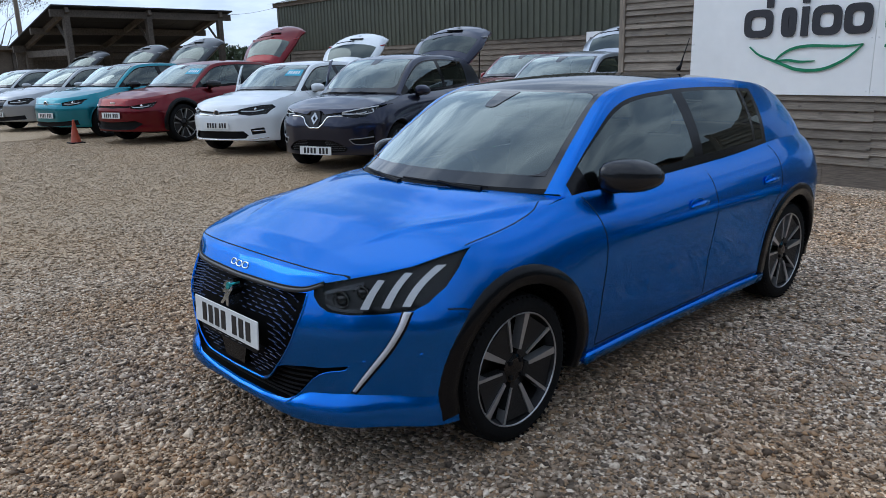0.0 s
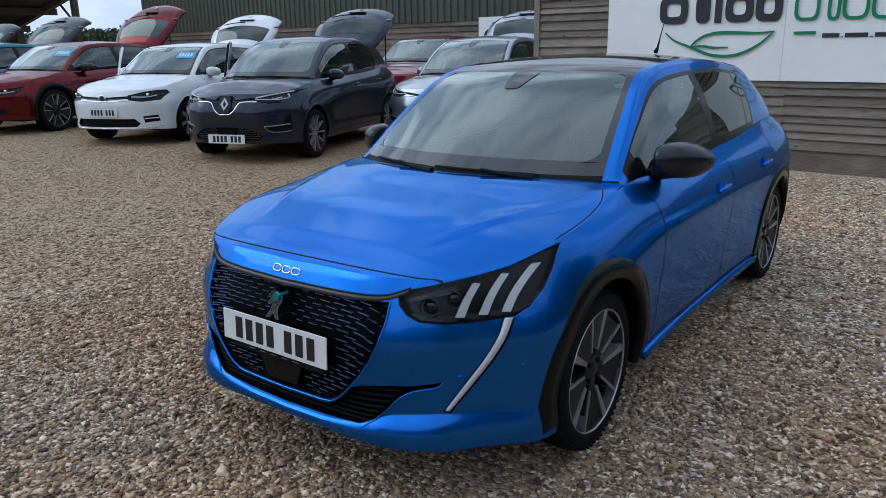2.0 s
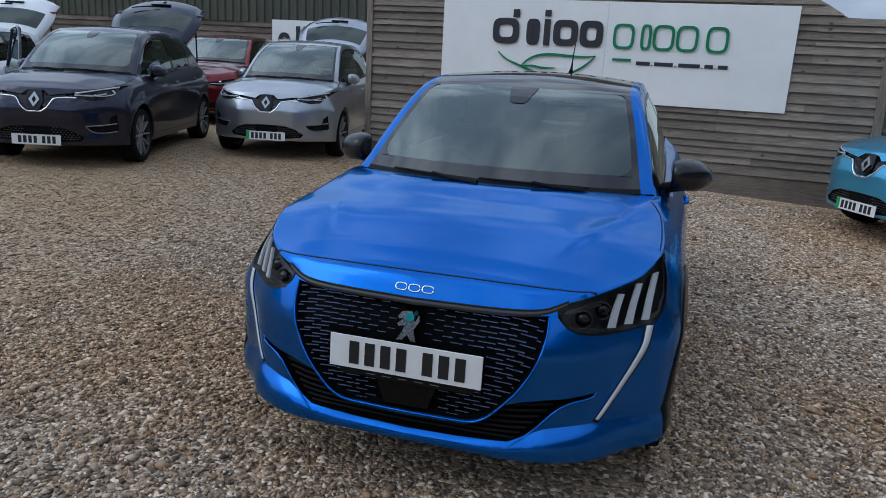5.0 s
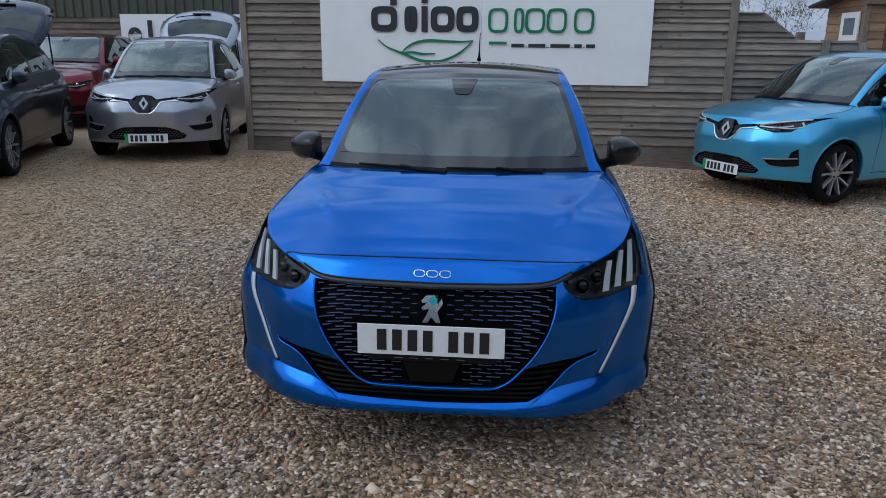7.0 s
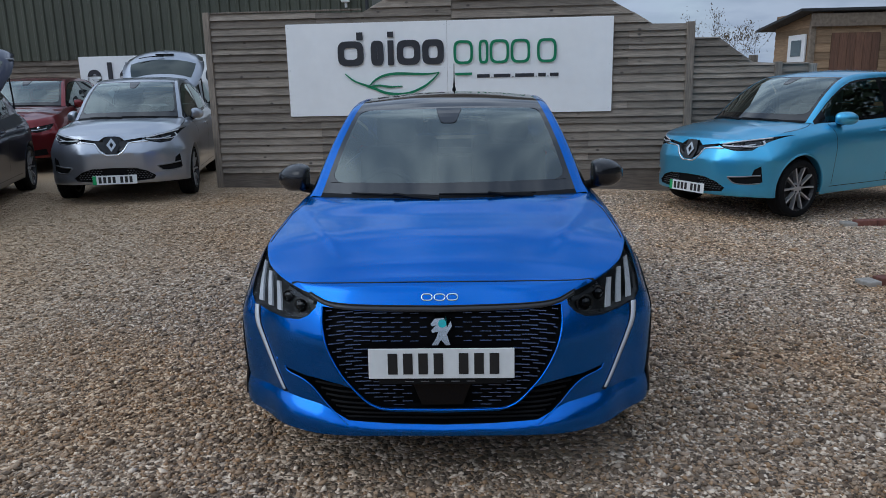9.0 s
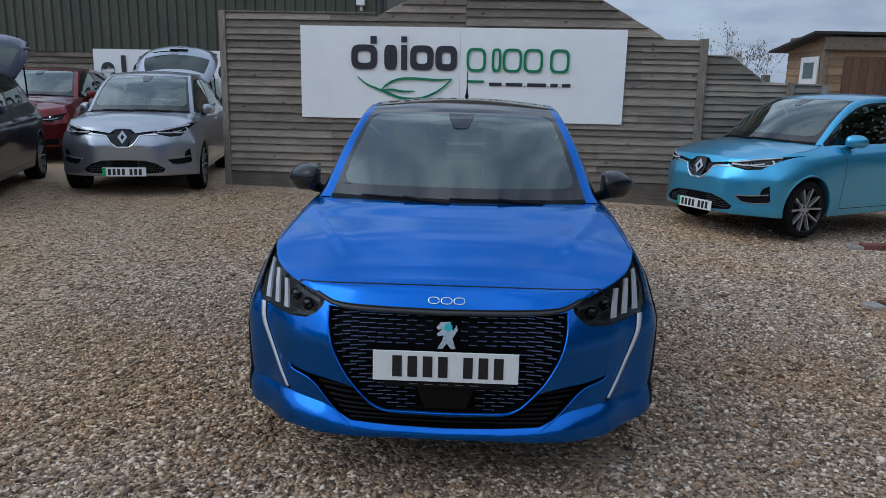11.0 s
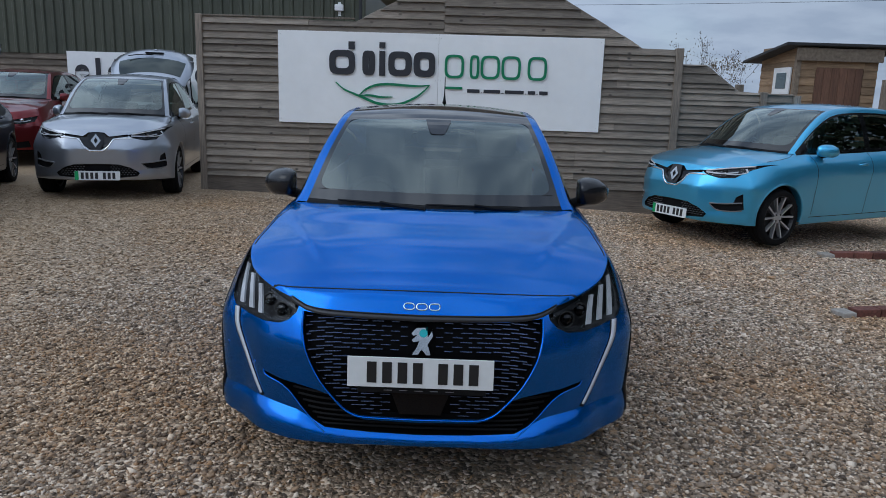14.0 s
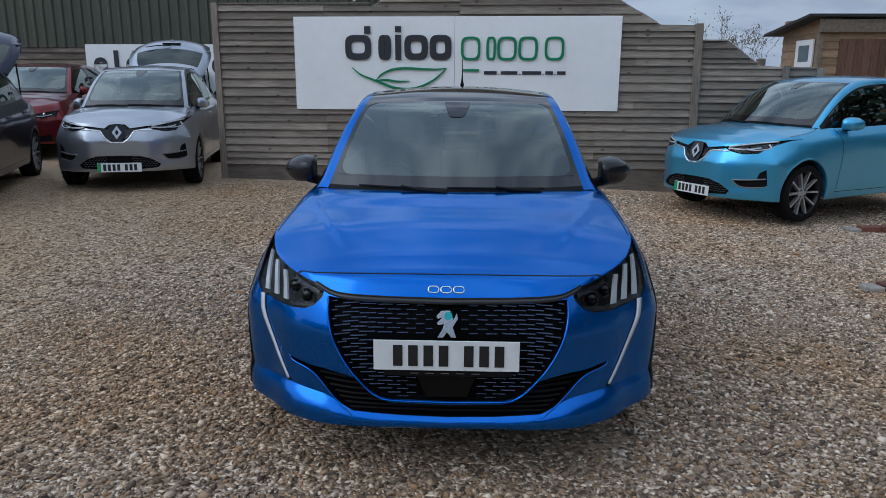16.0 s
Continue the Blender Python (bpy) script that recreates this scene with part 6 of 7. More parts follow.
    part("emblem_disc", leaned(plate_of([(0.006 + 0.015 * math.cos(a), 0.674 + 0.014 * math.sin(a)) for a in np.linspace(0, 5.9, 12)], -0.016, 0.03), 0.60, 0.3), M["badge_teal"], em)
    for x, y, z in ((0.79, 0.38, 0.5), (0.645, 0.2, 0.475)):
        for sg in (1, -1):
            hit, no, _, _ = tree.ray_cast(Vector((max(x, 0.001), -1, z)), Vector((0, 1, 0)))
            b = lathe([(0, 0.0), (0.001, 0.009), (-0.004, 0.0105)], 14)
            o = part("parking_sensor", b, M["blue"], car, "", True)
            o.matrix_basis = Matrix.Translation((sg * hit.x, hit.y, hit.z)) @ Vector((-sg * abs(no.x), -abs(no.y), 0)).to_track_quat("X", "Z").to_matrix().to_4x4()
            o.matrix_basis = Matrix.Translation((sg * hit.x, hit.y, hit.z)) @ Vector((sg * abs(no.x), -abs(no.y), 0)).to_track_quat("X", "Z").to_matrix().to_4x4()
    shut_lines(car, tree, [
        ("z", [(0.0, 0.121), (0.14, 0.123), (0.25, 0.128), (0.36, 0.140), (0.42, 0.150), (0.505, 0.171), (0.57, 0.201)]),
        ("z", [(0.748, 0.60), (0.750, 0.75), (0.742, 0.92), (0.725, 1.02), (0.69, 1.10)]),
        ("x", [(1.325, 0.93), (1.365, 0.75), (1.335, 0.5), (1.30, 0.28)]),
        ("x", [(2.37, 0.955), (2.345, 0.7), (2.305, 0.42), (2.29, 0.27)]),
        ("x", [(3.2, 0.98), (3.13, 0.78), (2.98, 0.6), (2.9, 0.42)]),
        ("x", [(1.30, 0.275), (2.0, 0.268), (2.95, 0.27)]),
        ("x", [(0.44, 0.655), (0.50, 0.645), (0.56, 0.628)]),
    ], 0.0044)
    door_handle(car, tree, 2.16, 0.782, M["blue"])
    door_handle(car, tree, 3.0, 0.798, M["blue"])
    # Sill flare along the foot of the doors.
    both("sill", ribbon(tree, [(1.24, 0.225), (2.0, 0.222), (2.98, 0.226)], 0.045, 0.018, "x", 0.025, n=24), M["blue"], car, "", True)
    for sg in (1, -1):
        b = tube([(sg * 0.58, 3.92, 0.89), (sg * 0.67, 3.83, 0.89), (sg * 0.74, 3.64, 0.90)], [0.05, 0.05, 0.015], 10)
        part("tail_lamp", b, M["red_lamp"], car, "", True)
        hit, _, _, _ = tree.ray_cast(Vector((2, 0.81, 0.9)), Vector((-1, 0, 0)))
    wipers(car, s)
    screen_camera(car, s)
    ant = tube([(0, 3.40, 1.425), (0, 3.43, 1.45), (0, 3.455, 1.5), (0, 3.53, 1.625)], [0.016, 0.009, 0.0045, 0.003], 8)
    part("antenna", ant, M["black"], car, "", True)
    return car


main_car()


# ---- the other cars in the yard ----
def open_door(car, s, paint_m, angle):
    """The front door on the far side, swung out on its hinge: skin, inner lining, window frame and glass."""
    long, foot, waist, top = 1.0 * s.sy, 0.30 * s.sz, 0.92 * s.sz + s.waist, 1.36 * s.sz
    skin = grid(np.array([[(0.05 * w * w - 0.05 * math.sin(2.5 * w), long * g, foot + (waist - foot) * w) for g in np.linspace(0, 1, 9)] for w in np.linspace(0, 1, 8)]))
    door = part("front_door", skin, paint_m, car, "front door standing open", True)
    sol = door.modifiers.new("thick", "SOLIDIFY")
    sol.thickness, sol.offset = 0.05, 0
    door.matrix_basis = pose(-0.845 * s.sx, 1.36 * s.sy, 0, 0, 0, angle)
    part("door_lining", box((0.028, 0.05, foot + 0.06), (0.075, long - 0.05, waist - 0.05), None, 0.02), M["trim_soft"], door, "dark door lining")
    rim = [(0.03, 0.02, waist), (0.10, 0.30, waist + 0.62 * (top - waist)), (0.15, 0.58, top - 0.02), (0.16, 0.80, top), (0.13, long - 0.03, top - 0.03), (0.04, long, waist)]
    part("window_frame", tube(rim, 0.02, 6), paint_m, door)
    glass = bmesh.new()
    glass.faces.new([glass.verts.new(p) for p in rim])
    part("front_window", glass, M["glass_side"], door)


def parked_car(name, label, m, s, paint_m, roof_m, wheel_kind, cuts=(), lamps=(), strips=(), plate=None, badge=None, gate=None, lines=True, sticker=False, group="parked cars", housing="lamp_dark", wing=None, clad=False, door=0):
    """A parked car: openings (outline, depth, material, name), lamps, strips (points, width, material, name), plate (x, z, green), badge (kind, z)."""
    arch = s.wheel + 0.05
    car, bm, tree = base_car(name, label, m, s, paint_m, roof_m, False, WINDOWS, 0.755 * s.sx, wheel_kind, arch, clad, group, wing=wing)
    front = lambda c: c.y < 0.75
    wells = []
    for outline, depth, material, nm in cuts:
        half = take(bm, cut(bm, outline, 0, 2, front))
        wells.append((sunk(half, (0, depth, 0)), material, nm))
        half.free()
    lights = [take(bm, cut(bm, outline, 0, 2, front)) for outline in lamps]
    part("body_shell", mirrored(bm), paint_m, car, "", True)
    for b, material, nm in wells:
        if min(v.co.x for v in b.verts) > 0.02:
            both(nm, b, material, car, "", True)
        else:
            part(nm, mirrored(b), material, car, "", True)
    for half, outline in zip(lights, lamps):
        c = np.mean(np.array(outline), 0)
        bar_pts = [(outline[0][0] + 0.05, c[1] - 0.012), (c[0], c[1] - 0.018), (c[0] + 0.1, c[1] + 0.004)]
        g = ribbon(tree, bar_pts, 0.014, -0.006, "y", 0.006, n=8)
        lens = bmesh.new()
        hit, _, _, _ = tree.ray_cast(Vector((c[0], -1, c[1] + 0.008)), Vector((0, 1, 0)))
        if hit:
            bmesh.ops.create_uvsphere(lens, u_segments=12, v_segments=8, radius=0.028, matrix=Matrix.Translation(hit + Vector((0, 0.02, 0))))
        lamp(car, half, (-0.008, 0.035, 0), "head_lamp", [("light_guide", g, M["lamp_white"], ""), ("reflector", lens, M["chrome"] if housing == "lamp_dark" else M["lamp_dark"], "")], housing)
    for pts, width, material, nm in strips:
        b = ribbon(tree, pts, width, 0.006, "y", 0.01, n=30)
        if min(p[0] for p in pts) > 0.02:
            both(nm, b, material, car, "", True)
        else:
            part(nm, mirrored(b), material, car, "", True)
    if plate:
        hit, _, _, _ = tree.ray_cast(Vector((abs(plate[0]) + 0.002, -1, plate[1])), Vector((0, 1, 0)))
        number_plate(car, pose(plate[0], hit.y - 0.012, plate[1], -3), plate[2])
    if badge:
        kind, z = badge
        hit, _, _, _ = tree.ray_cast(Vector((0.002, -1, z)), Vector((0, 1, 0)))
        if kind == "diamond":
            b = plate_of([(-0.05, z - 0.115), (0.05, z - 0.115), (0.088, z - 0.02), (0.072, z + 0.085), (0.045, z + 0.10), (-0.045, z + 0.10), (-0.072, z + 0.085), (-0.088, z - 0.02)], hit.y - 0.03, hit.y + 0.04)
            o = part("badge_plate", leaned(b, z - 0.115, 0.32), M["black_gloss"], car)
            b = plate_of([(0, z - 0.080), (0.058, z), (0, z + 0.080), (-0.058, z)], hit.y - 0.044, hit.y - 0.028)
            part("badge", leaned(b, z - 0.115, 0.32), M["dark_chrome"], o, "plain chrome diamond")
            part("badge_core", leaned(plate_of([(0, z - 0.036), (0.022, z), (0, z + 0.036), (-0.022, z)], hit.y - 0.047, hit.y - 0.044), z - 0.115, 0.32), M["black"], o)
        elif kind == "disc":
            ringb = lathe([(0.0, 0.046), (0.012, 0.05), (0.012, 0.058), (0.0, 0.062)], 24)
            o = part("badge", ringb, M["chrome"], car, "plain chrome disc", True)
            o.matrix_basis = pose(0, hit.y - 0.004, z, 0, 0, -90)
            part("badge_core", lathe([(0.004, 0.0), (0.004, 0.05)], 20), M["steel"], o)
        else:
            part("badge", box((-0.065, hit.y - 0.008, z - 0.012), (0.065, hit.y + 0.02, z + 0.012), None, 0.004), M["chrome"], car)
    k = s.sz
    w = s.waist
    shut_lines(car, tree, [("x", [(1.32 * s.sy, 0.93 * k + w), (1.36 * s.sy, 0.75 * k), (1.32 * s.sy, 0.3 * k)]),
                           ("x", [(2.37 * s.sy, 0.95 * k + w), (2.34 * s.sy, 0.7 * k), (2.29 * s.sy, 0.27 * k)]),
                           ("x", [(1.3 * s.sy, 0.275 * k), (2.0 * s.sy, 0.268 * k), (2.9 * s.sy, 0.27 * k)]),
                           ("z", [(0.75 * s.sx, 0.62 * s.sy), (0.748 * s.sx, 0.83 * s.sy), (0.735 * s.sx, 1.0 * s.sy), (0.69 * s.sx, 1.1 * s.sy)])], 0.007)
    door_handle(car, tree, 2.18 * s.sy, 0.80 * k, paint_m)
    door_handle(car, tree, 3.02 * s.sy, 0.82 * k, paint_m)
    wipers(car, s)
    screen_camera(car, s)
    if gate:
        tailgate(car, s, gate[0], gate[1], gate[2])
    if door:
        open_door(car, s, paint_m, door)
    if sticker:
        p, q = on_screen(s, 1.55, -0.78, -0.02), on_screen(s, 1.55, -0.2, -0.02)
        b = bmesh.new()
        grid(np.array([[tuple(on_screen(s, t, a, 0.004)) for a in np.linspace(0.42, 0.86, 5)] for t in (0.95, 1.2, 1.45)]), b)
        st = part("price_sticker", b, M["sticker"], car, "light blue windscreen price sticker", True)
        b = bmesh.new()
        for j in range(5):
            a = 0.47 + 0.07 * j
            grid(np.array([[tuple(on_screen(s, t, aa, 0.006)) for aa in (a, a + 0.04)] for t in (1.08, 1.32)]), b)
        part("printed_bar", b, M["white_bar"], st)
    return car


def zoe_like(name, label, m, paint_m, gate=None, green=False, plate_x=0.0, sticker=False, door=0):
    """A tall five-door electric hatchback with a winged grille and chrome diamond."""
    s = Shape(4.087, 1.73, 1.57, 2.588, 0.317, 0.0, -0.035, 0.81, 0.012, -0.13, pillar=0.935)
    wing = [(-0.01, 0.842), (0.09, 0.835), (0.15, 0.79), (0.36, 0.818), (0.36, 0.79), (0.19, 0.765), (0.135, 0.68), (0.065, 0.632), (-0.01, 0.63)]
    low = [(-0.01, 0.462), (0.25, 0.455), (0.38, 0.415), (0.48, 0.345), (0.45, 0.305), (0.2, 0.285), (-0.01, 0.28)]
    fog = [(0.50, 0.464), (0.60, 0.478), (0.685, 0.488), (0.70, 0.55), (0.75, 0.59), (0.765, 0.42), (0.70, 0.385), (0.56, 0.395)]
    light = [(0.345, 0.808), (0.42, 0.770), (0.55, 0.742), (0.66, 0.752), (0.79, 0.90), (0.68, 0.878), (0.50, 0.845)]
    chrome = [([(0.42, 0.768), (0.30, 0.768), (0.20, 0.752), (0.142, 0.672), (0.075, 0.62), (0.0, 0.617)], 0.013, M["chrome"], "chrome_strip"),
              ([(0.735, 0.880), (0.62, 0.858), (0.50, 0.834), (0.40, 0.815)], 0.013, M["lamp_white"], "lamp_trim"),
              ([(0.70, 0.850), (0.72, 0.812), (0.66, 0.790), (0.585, 0.792), (0.575, 0.815)], 0.009, M["lamp_white"], "light_guide")]
    sides = [([(0.50, 0.468), (0.63, 0.475), (0.75, 0.49)], 0.014, M["lamp_grey"], "fog_trim"), ([(0.50, 0.462), (0.56, 0.405), (0.66, 0.392), (0.75, 0.405)], 0.010, M["lamp_grey"], "fog_trim")]
    car = parked_car(name, label, m, s, paint_m, paint_m, "ten", [(wing, 0.02, M["black_gloss"], "grille"), (low, 0.04, M["black"], "lower_grille"), (fog, 0.03, M["black"], "fog_recess")], [light], chrome + sides, (plate_x, 0.315, green), ("diamond", 0.742), gate, sticker=sticker, housing="lamp_smoke", door=door)
    b = bmesh.new()
    for r in range(7):
        z = 0.30 + 0.024 * r
        for c in range(13):
            x = 0.03 + 0.036 * c + (0.018 if r % 2 else 0)
            if inside((x, z), [(0, 0.45), (0.25, 0.445), (0.37, 0.405), (0.455, 0.345), (0.43, 0.31), (0, 0.29)]) and x > 0.15:
                for sg in (1, -1):
                    add_box(b, (sg * x - 0.007, 0.024 + 0.25 * x * x, z - 0.0035), (sg * x + 0.007, 0.05 + 0.25 * x * x, z + 0.0035))
    part("grille_stud", b, M["stud"], car)["kind"] = "stuff"
    return car


def stand(x, y, turn):
    return pose(x, y, ground_z(x, y + 1.5), 0, 0, turn)


CARS = [
    ("dark", stand(-5.77, 4.25, 19)), ("silver", stand(-4.27, 6.45, 12)), ("aqua", stand(2.58, 5.95, -61)),
    ("golf", stand(-8.6, 4.27, 20)), ("kia", stand(-12.05, 3.85, 17)), ("teal", stand(-14.65, 3.42, 17)), ("leaf", stand(-18.0, 3.25, 17)), ("grey", stand(-21.4, 3.0, 17)),
    ("behind_red", stand(-7.47, 9.1, 12)), ("behind_white", stand(-5.75, 11.6, 13)),
]
AT = dict(CARS)
zoe_like("hatchback_car", "dark blue-grey electric hatchback with raised tailgate and open door", AT["dark"], M["dark_paint"], (M["dark_paint"], 2, 1.04), door=36)
zoe_like("hatchback_car", "silver electric hatchback with green-flashed number plate beside the fence", AT["silver"], M["silver"], (M["silver"], 2, 1.02), True)
zoe_like("hatchback_car", "light blue electric hatchback parked across the fence corner", AT["aqua"], M["aqua"], None, True)

g_wing = [(-0.01, 0.70), (0.43, 0.725), (0.44, 0.69), (-0.01, 0.655)]
g_low = [(-0.01, 0.40), (0.48, 0.40), (0.55, 0.33), (0.5, 0.285), (-0.01, 0.275)]
g_fog = [(0.58, 0.43), (0.735, 0.45), (0.75, 0.36), (0.6, 0.34)]
g_light = [(0.40, 0.735), (0.41, 0.668), (0.58, 0.640), (0.77, 0.660), (0.815, 0.755), (0.775, 0.80), (0.70, 0.80), (0.54, 0.768)]
parked_car("hatchback_car", "white electric hatchback with raised tailgate, open door and price sticker", AT["golf"], Shape(4.26, 1.79, 1.48, 2.63, 0.316, 0.0, 0.0, 0.86), M["white"], M["white"], "seven",
           [(g_wing, 0.015, M["black_gloss"], "grille"), (g_low, 0.04, M["black"], "lower_grille"), (g_fog, 0.02, M["black"], "fog_recess")], [g_light],
           [([(0.43, 0.66), (0.2, 0.65), (0.0, 0.648)], 0.01, M["chrome"], "chrome_strip"), ([(0.6, 0.40), (0.74, 0.405)], 0.012, M["chrome"], "fog_trim"), ([(0.78, 0.29), (0.5, 0.262), (0.0, 0.258)], 0.012, M["chrome"], "bumper_strip")],
           (0.0, 0.49, False), ("disc", 0.68), (M["white"], 10, 0.9), sticker=True, door=40)
k_up = [(-0.01, 0.735), (0.45, 0.735), (0.45, 0.70), (-0.01, 0.69)]
k_low = [(-0.01, 0.43), (0.55, 0.46), (0.66, 0.40), (0.5, 0.30), (-0.01, 0.28)]
k_light = [(0.45, 0.73), (0.47, 0.69), (0.62, 0.665), (0.78, 0.71), (0.81, 0.80), (0.66, 0.765)]
parked_car("crossover_car", "dark red electric crossover with raised tailgate and black wheel arches", AT["kia"], Shape(4.68, 1.88, 1.55, 2.9, 0.365, 0.02, 0.0, 0.95), M["red"], M["red"], "aero",
           [(k_up, 0.02, M["black"], "grille"), (k_low, 0.04, M["black"], "lower_grille")], [k_light], [([(0.78, 0.27), (0.4, 0.235), (0.0, 0.23)], 0.05, M["black"], "bumper_strip")],
           (0.0, 0.56, False), ("bar", 0.79), (M["red"], 12, 1.22), sticker=True, clad=True)
i_low = [(-0.01, 0.36), (0.5, 0.38), (0.7, 0.40), (0.72, 0.30), (-0.01, 0.26)]
i_light = [(0.45, 0.76), (0.47, 0.70), (0.62, 0.69), (0.76, 0.73), (0.80, 0.83), (0.68, 0.81)]
parked_car("hatchback_car", "teal electric hatchback with raised dark tailgate", AT["teal"], Shape(4.26, 1.81, 1.57, 2.77, 0.34, 0.0, 0.0, 0.82), M["teal"], M["black_gloss"], "seven",
           [(i_low, 0.03, M["black"], "lower_grille")], [i_light], [([(0.44, 0.74), (0.0, 0.735)], 0.012, M["lamp_white"], "light_strip")], (0.0, 0.5, False), ("disc", 0.74), (M["slate"], 6, 1.1), wing=M["black_gloss"])
parked_car("hatchback_car", "pale silver electric hatchback with raised tailgate", AT["leaf"], Shape(4.49, 1.79, 1.54, 2.7, 0.32, 0.0, 0.0, 0.9), M["grey_paint"], M["grey_paint"], "ten",
           [([(-0.01, 0.76), (0.35, 0.77), (0.22, 0.55), (-0.01, 0.50)], 0.02, M["black_gloss"], "grille"), (i_low, 0.03, M["black"], "lower_grille")], [g_light], [], (0.0, 0.42, False), ("disc", 0.7), (M["slate"], 6, 1.05))
parked_car("hatchback_car", "grey hatchback at the end of the row", AT["grey"], Shape(4.2, 1.78, 1.5, 2.6, 0.315), M["grey_paint"], M["grey_paint"], "ten", [(i_low, 0.03, M["black"], "lower_grille")], [g_light], [], (0.0, 0.5, False), ("bar", 0.7), (M["slate"], 4, 1.05))
parked_car("saloon_car", "red electric car parked behind the row by the barn", AT["behind_red"], Shape(4.5, 1.85, 1.58, 2.75, 0.34), M["red_two"], M["red_two"], "dark", [(i_low, 0.03, M["black"], "lower_grille")], [k_light], [], (0.0, 0.45, False), ("bar", 0.68), None)
parked_car("hatchback_car", "silver hatchback parked behind the row in front of the barn", AT["behind_white"], Shape(4.087, 1.73, 1.55, 2.588, 0.317), M["grey_paint"], M["grey_paint"], "ten", [(i_low, 0.03, M["black"], "lower_grille")], [g_light], [], (0.0, 0.45, False), ("diamond", 0.7))

# ---- small things ----
cone = thing("traffic_cone", "faded orange traffic cone standing on the gravel", "traffic cone", pose(-13.2, 3.5, float(ground_z(-13.2))) @ Matrix.Diagonal((0.7, 0.7, 0.7, 1)))
part("cone_body", lathe([(0.03, 0.15), (0.06, 0.135), (0.62, 0.03), (0.66, 0.028), (0.66, 0.0)], 20, "z"), M["cone"], cone, "", True)
part("cone_foot", box((-0.2, -0.2, 0.0), (0.2, 0.2, 0.035), None, 0.012), M["black"], cone, "dark rubber foot")


def tree(name, label, m, seed, height, spread, leaves, leaf_size, leaf_mat, limbs=5, depth=4):
    """A tapered trunk that forks into limbs and twigs, with small leaves about the twig ends."""
    rng = random.Random(seed)
    ob = thing(name, label, "tree", m)
    wood, tips = bmesh.new(), []

    def grow(p, d, length, r, level):
        pts, rad, q = [p], [r], Vector(p)
        for k in range(3):
            d = (d + Vector((rng.uniform(-0.22, 0.22), rng.uniform(-0.22, 0.22), rng.uniform(-0.05, 0.18)))).normalized()
            q = q + d * length / 3
            pts.append(q.copy())
            rad.append(max(r * (1 - 0.2 * (k + 1)), 0.003))
        tube(pts, rad, 6 if level < 2 else 4, wood)
        if level >= depth - 1:
            tips.extend(pts[1:])
        if level < depth:
            for k in range(limbs if level == 0 else 3):
                a = 2 * math.pi * (k + rng.random()) / 3
                side = Vector((math.cos(a), math.sin(a), 0)) * spread
                grow(pts[-1] if k < 3 else pts[2], (d + side * rng.uniform(0.6, 1.2)).normalized(), length * rng.uniform(0.55, 0.78), rad[-1] * 0.75, level + 1)

    grow(Vector((0, 0, -0.05)), Vector((0, 0, 1)), height * 0.36, height * 0.022, 0)
    part("trunk", wood, M["bark"], ob)
    if leaves:
        bm = bmesh.new()
        for k in range(leaves):
            c = rng.choice(tips) + Vector((rng.gauss(0, 0.07), rng.gauss(0, 0.07), rng.gauss(0, 0.07))) * height * 0.35
            t = Euler((rng.uniform(0, 6.3), rng.uniform(0, 6.3), rng.uniform(0, 6.3))).to_matrix()
            sz = leaf_size * rng.uniform(0.6, 1.3)
            vs = [bm.verts.new(c + t @ Vector(v)) for v in ((-sz, 0, 0), (0, -sz * 0.45, 0.1 * sz), (sz, 0, 0), (0, sz * 0.45, 0.1 * sz))]
            bm.faces.new(vs)
        part("crown", bm, leaf_mat, ob)["kind"] = "stuff"
    return ob


tree("tree", "sparse small tree with brownish leaves behind the fence", pose(7.1, 18.0, 0), 5, 3.2, 0.65, 800, 0.03, M["leaf"])
tree("tree", "leafy tree behind the barn corner", pose(-1.6, 23.0, 0), 8, 5.0, 0.8, 5000, 0.09, M["hedge"])
tree("tree", "bare winter tree beyond the outbuilding", pose(-50.0, 11.0, 0), 12, 8.0, 0.75, 2500, 0.06, M["bark"], 6, 5)
tree("tree", "bare winter tree beyond the outbuilding", pose(-52.0, 4.0, 0), 13, 7.0, 0.75, 2000, 0.06, M["bark"], 6, 5)
pole = thing("utility_pole", "tall wooden utility pole beyond the outbuilding", "pole", pose(-43.5, 10.6, 0))
part("pole_shaft", tube([(0, 0, -0.1), (0, 0, 8.5)], [0.14, 0.1], 10), M["post"], pole, "", True)

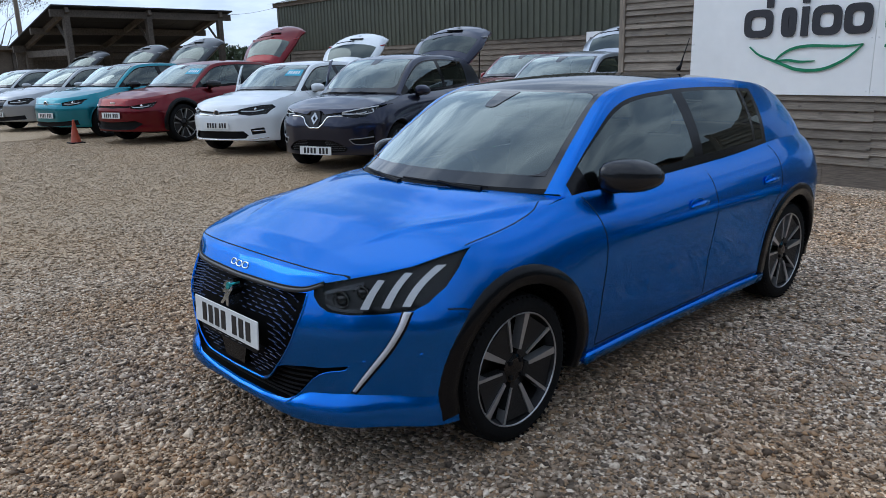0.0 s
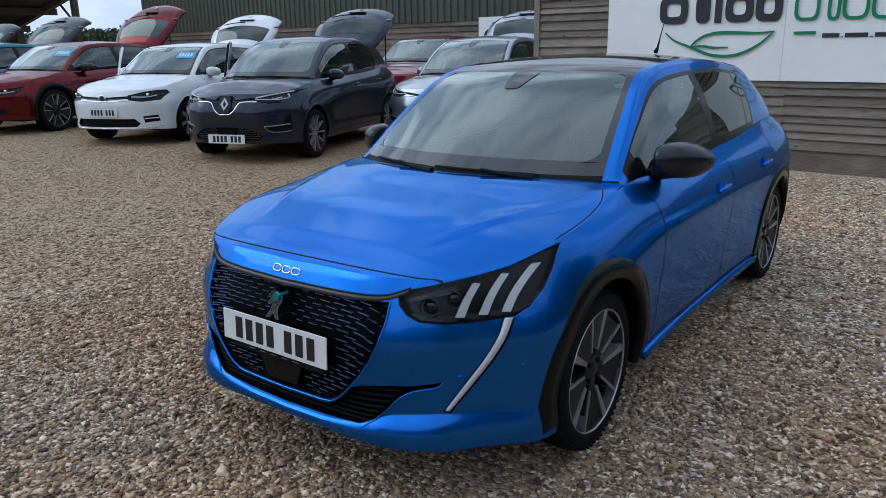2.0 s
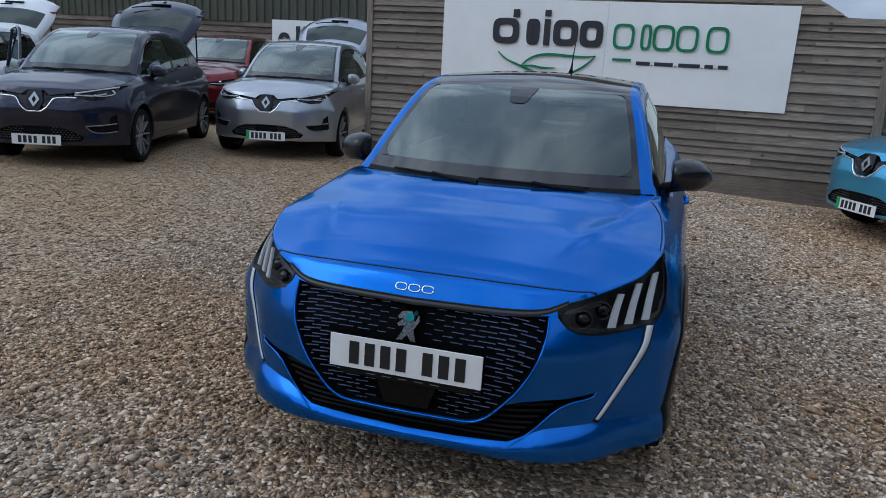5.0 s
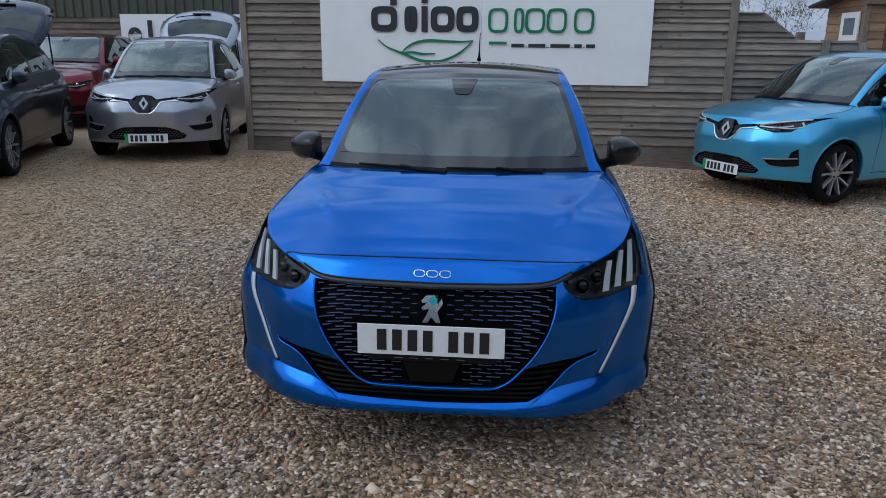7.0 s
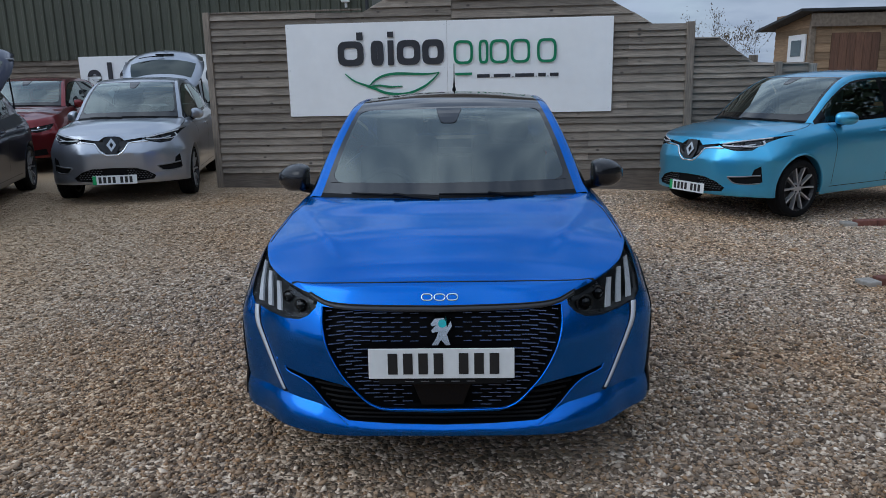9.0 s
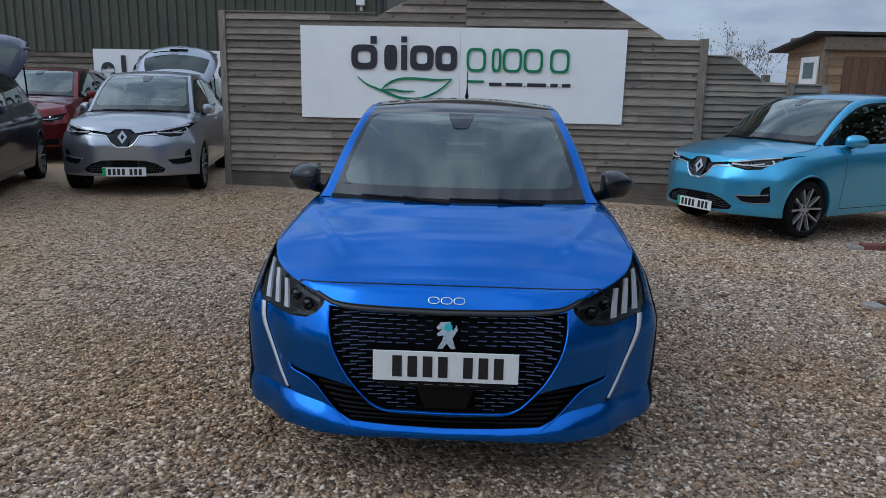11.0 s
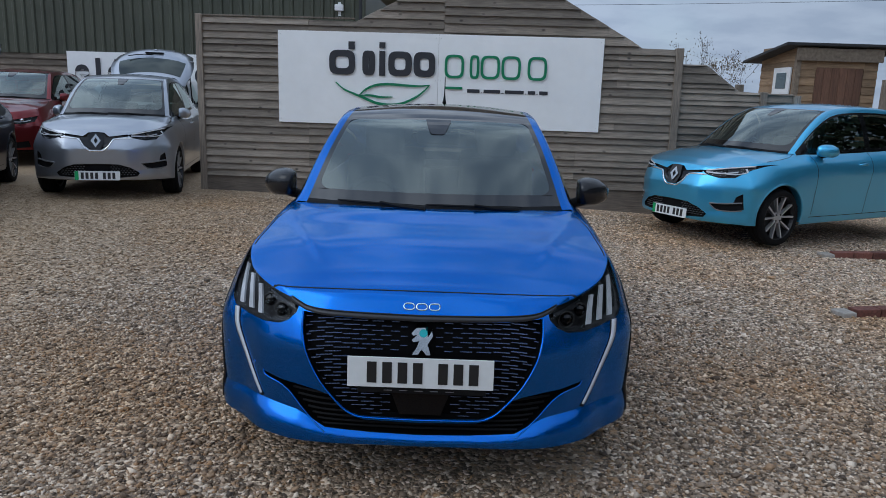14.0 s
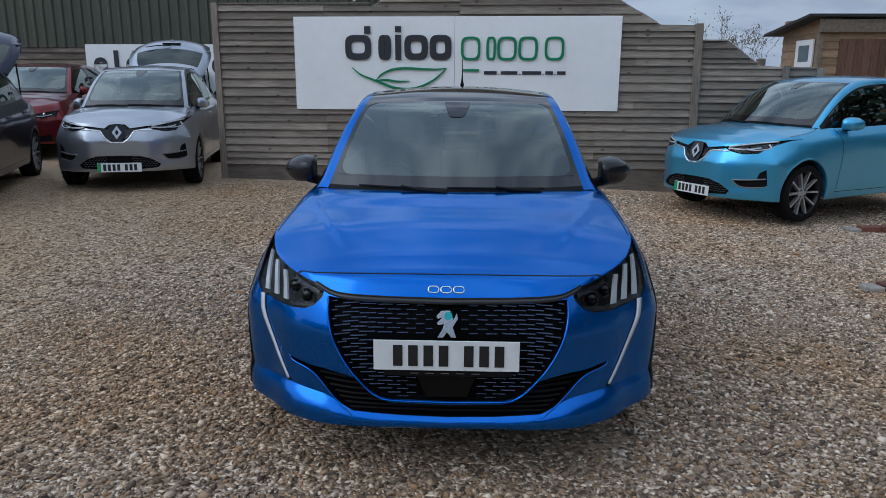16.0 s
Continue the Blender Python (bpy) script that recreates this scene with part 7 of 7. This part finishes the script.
rng = random.Random(3)
bm = bmesh.new()
for k in range(16000):
    u = rng.random()
    x, y = -90 + 70 * u, 42 + 14 * u + rng.uniform(-2, 2)
    top = 3.6 + 1.2 * noise.noise(Vector((x * 0.25, y * 0.1, 0))) + 0.5 * noise.noise(Vector((x * 1.1, 0, 3)))
    z = rng.uniform(0.0, 1.0) ** 0.6 * top
    t = Euler((rng.uniform(0, 6.3), rng.uniform(0, 6.3), rng.uniform(0, 6.3))).to_matrix()
    sz = rng.uniform(0.16, 0.34)
    bm.faces.new([bm.verts.new(Vector((x, y, z)) + t @ Vector(v)) for v in ((-sz, 0, 0), (0, -sz * 0.6, 0.1 * sz), (sz, 0, 0), (0, sz * 0.6, 0.1 * sz))])
tagged(link("hedge", bm, M["hedge"], smooth=False), "distant dark green hedge beyond the yard", "hedge", kind="stuff")

for a, b, sag in (((-23.5, 14.5, 3.7), (-25.0, 13.2, 3.5), 0.06), ((-6.0, 21.0, 3.9), (30.0, 20.0, 5.6), 0.25)):
    w = thing("cable", "thin dark overhead cable against the sky", "cable")
    pts = [Vector(a).lerp(Vector(b), k / 12) - Vector((0, 0, sag * math.sin(math.pi * k / 12))) for k in range(13)]
    part("wire", tube(pts, 0.006, 5), M["cable"], w)

# ---- unseen hedge closing the yard, added to darken reflections in the cars ----
rng = random.Random(6)
bm = bmesh.new()
for k in range(20000):
    u = rng.uniform(0, 150)
    x, y = (-79 + u, -24 + rng.uniform(-1, 1)) if u < 95 else (16 + rng.uniform(-1, 1), -24 + 0.8 * (u - 95))
    z = rng.uniform(0, 1) ** 0.7 * ((6.4 if u < 95 else 7.4) + 1.2 * noise.noise(Vector((u * 0.3, 0, 0))))
    t = Euler((rng.uniform(0, 6.3), rng.uniform(0, 6.3), rng.uniform(0, 6.3))).to_matrix()
    sz = rng.uniform(0.25, 0.5)
    bm.faces.new([bm.verts.new(Vector((x, y, z)) + t @ Vector(v)) for v in ((-sz, 0, 0), (0, -sz * 0.6, 0.1 * sz), (sz, 0, 0), (0, sz * 0.6, 0.1 * sz))])
tagged(link("hedge", bm, M["hedge"], smooth=False), "tall dark green hedge closing the yard", "hedge", kind="stuff")
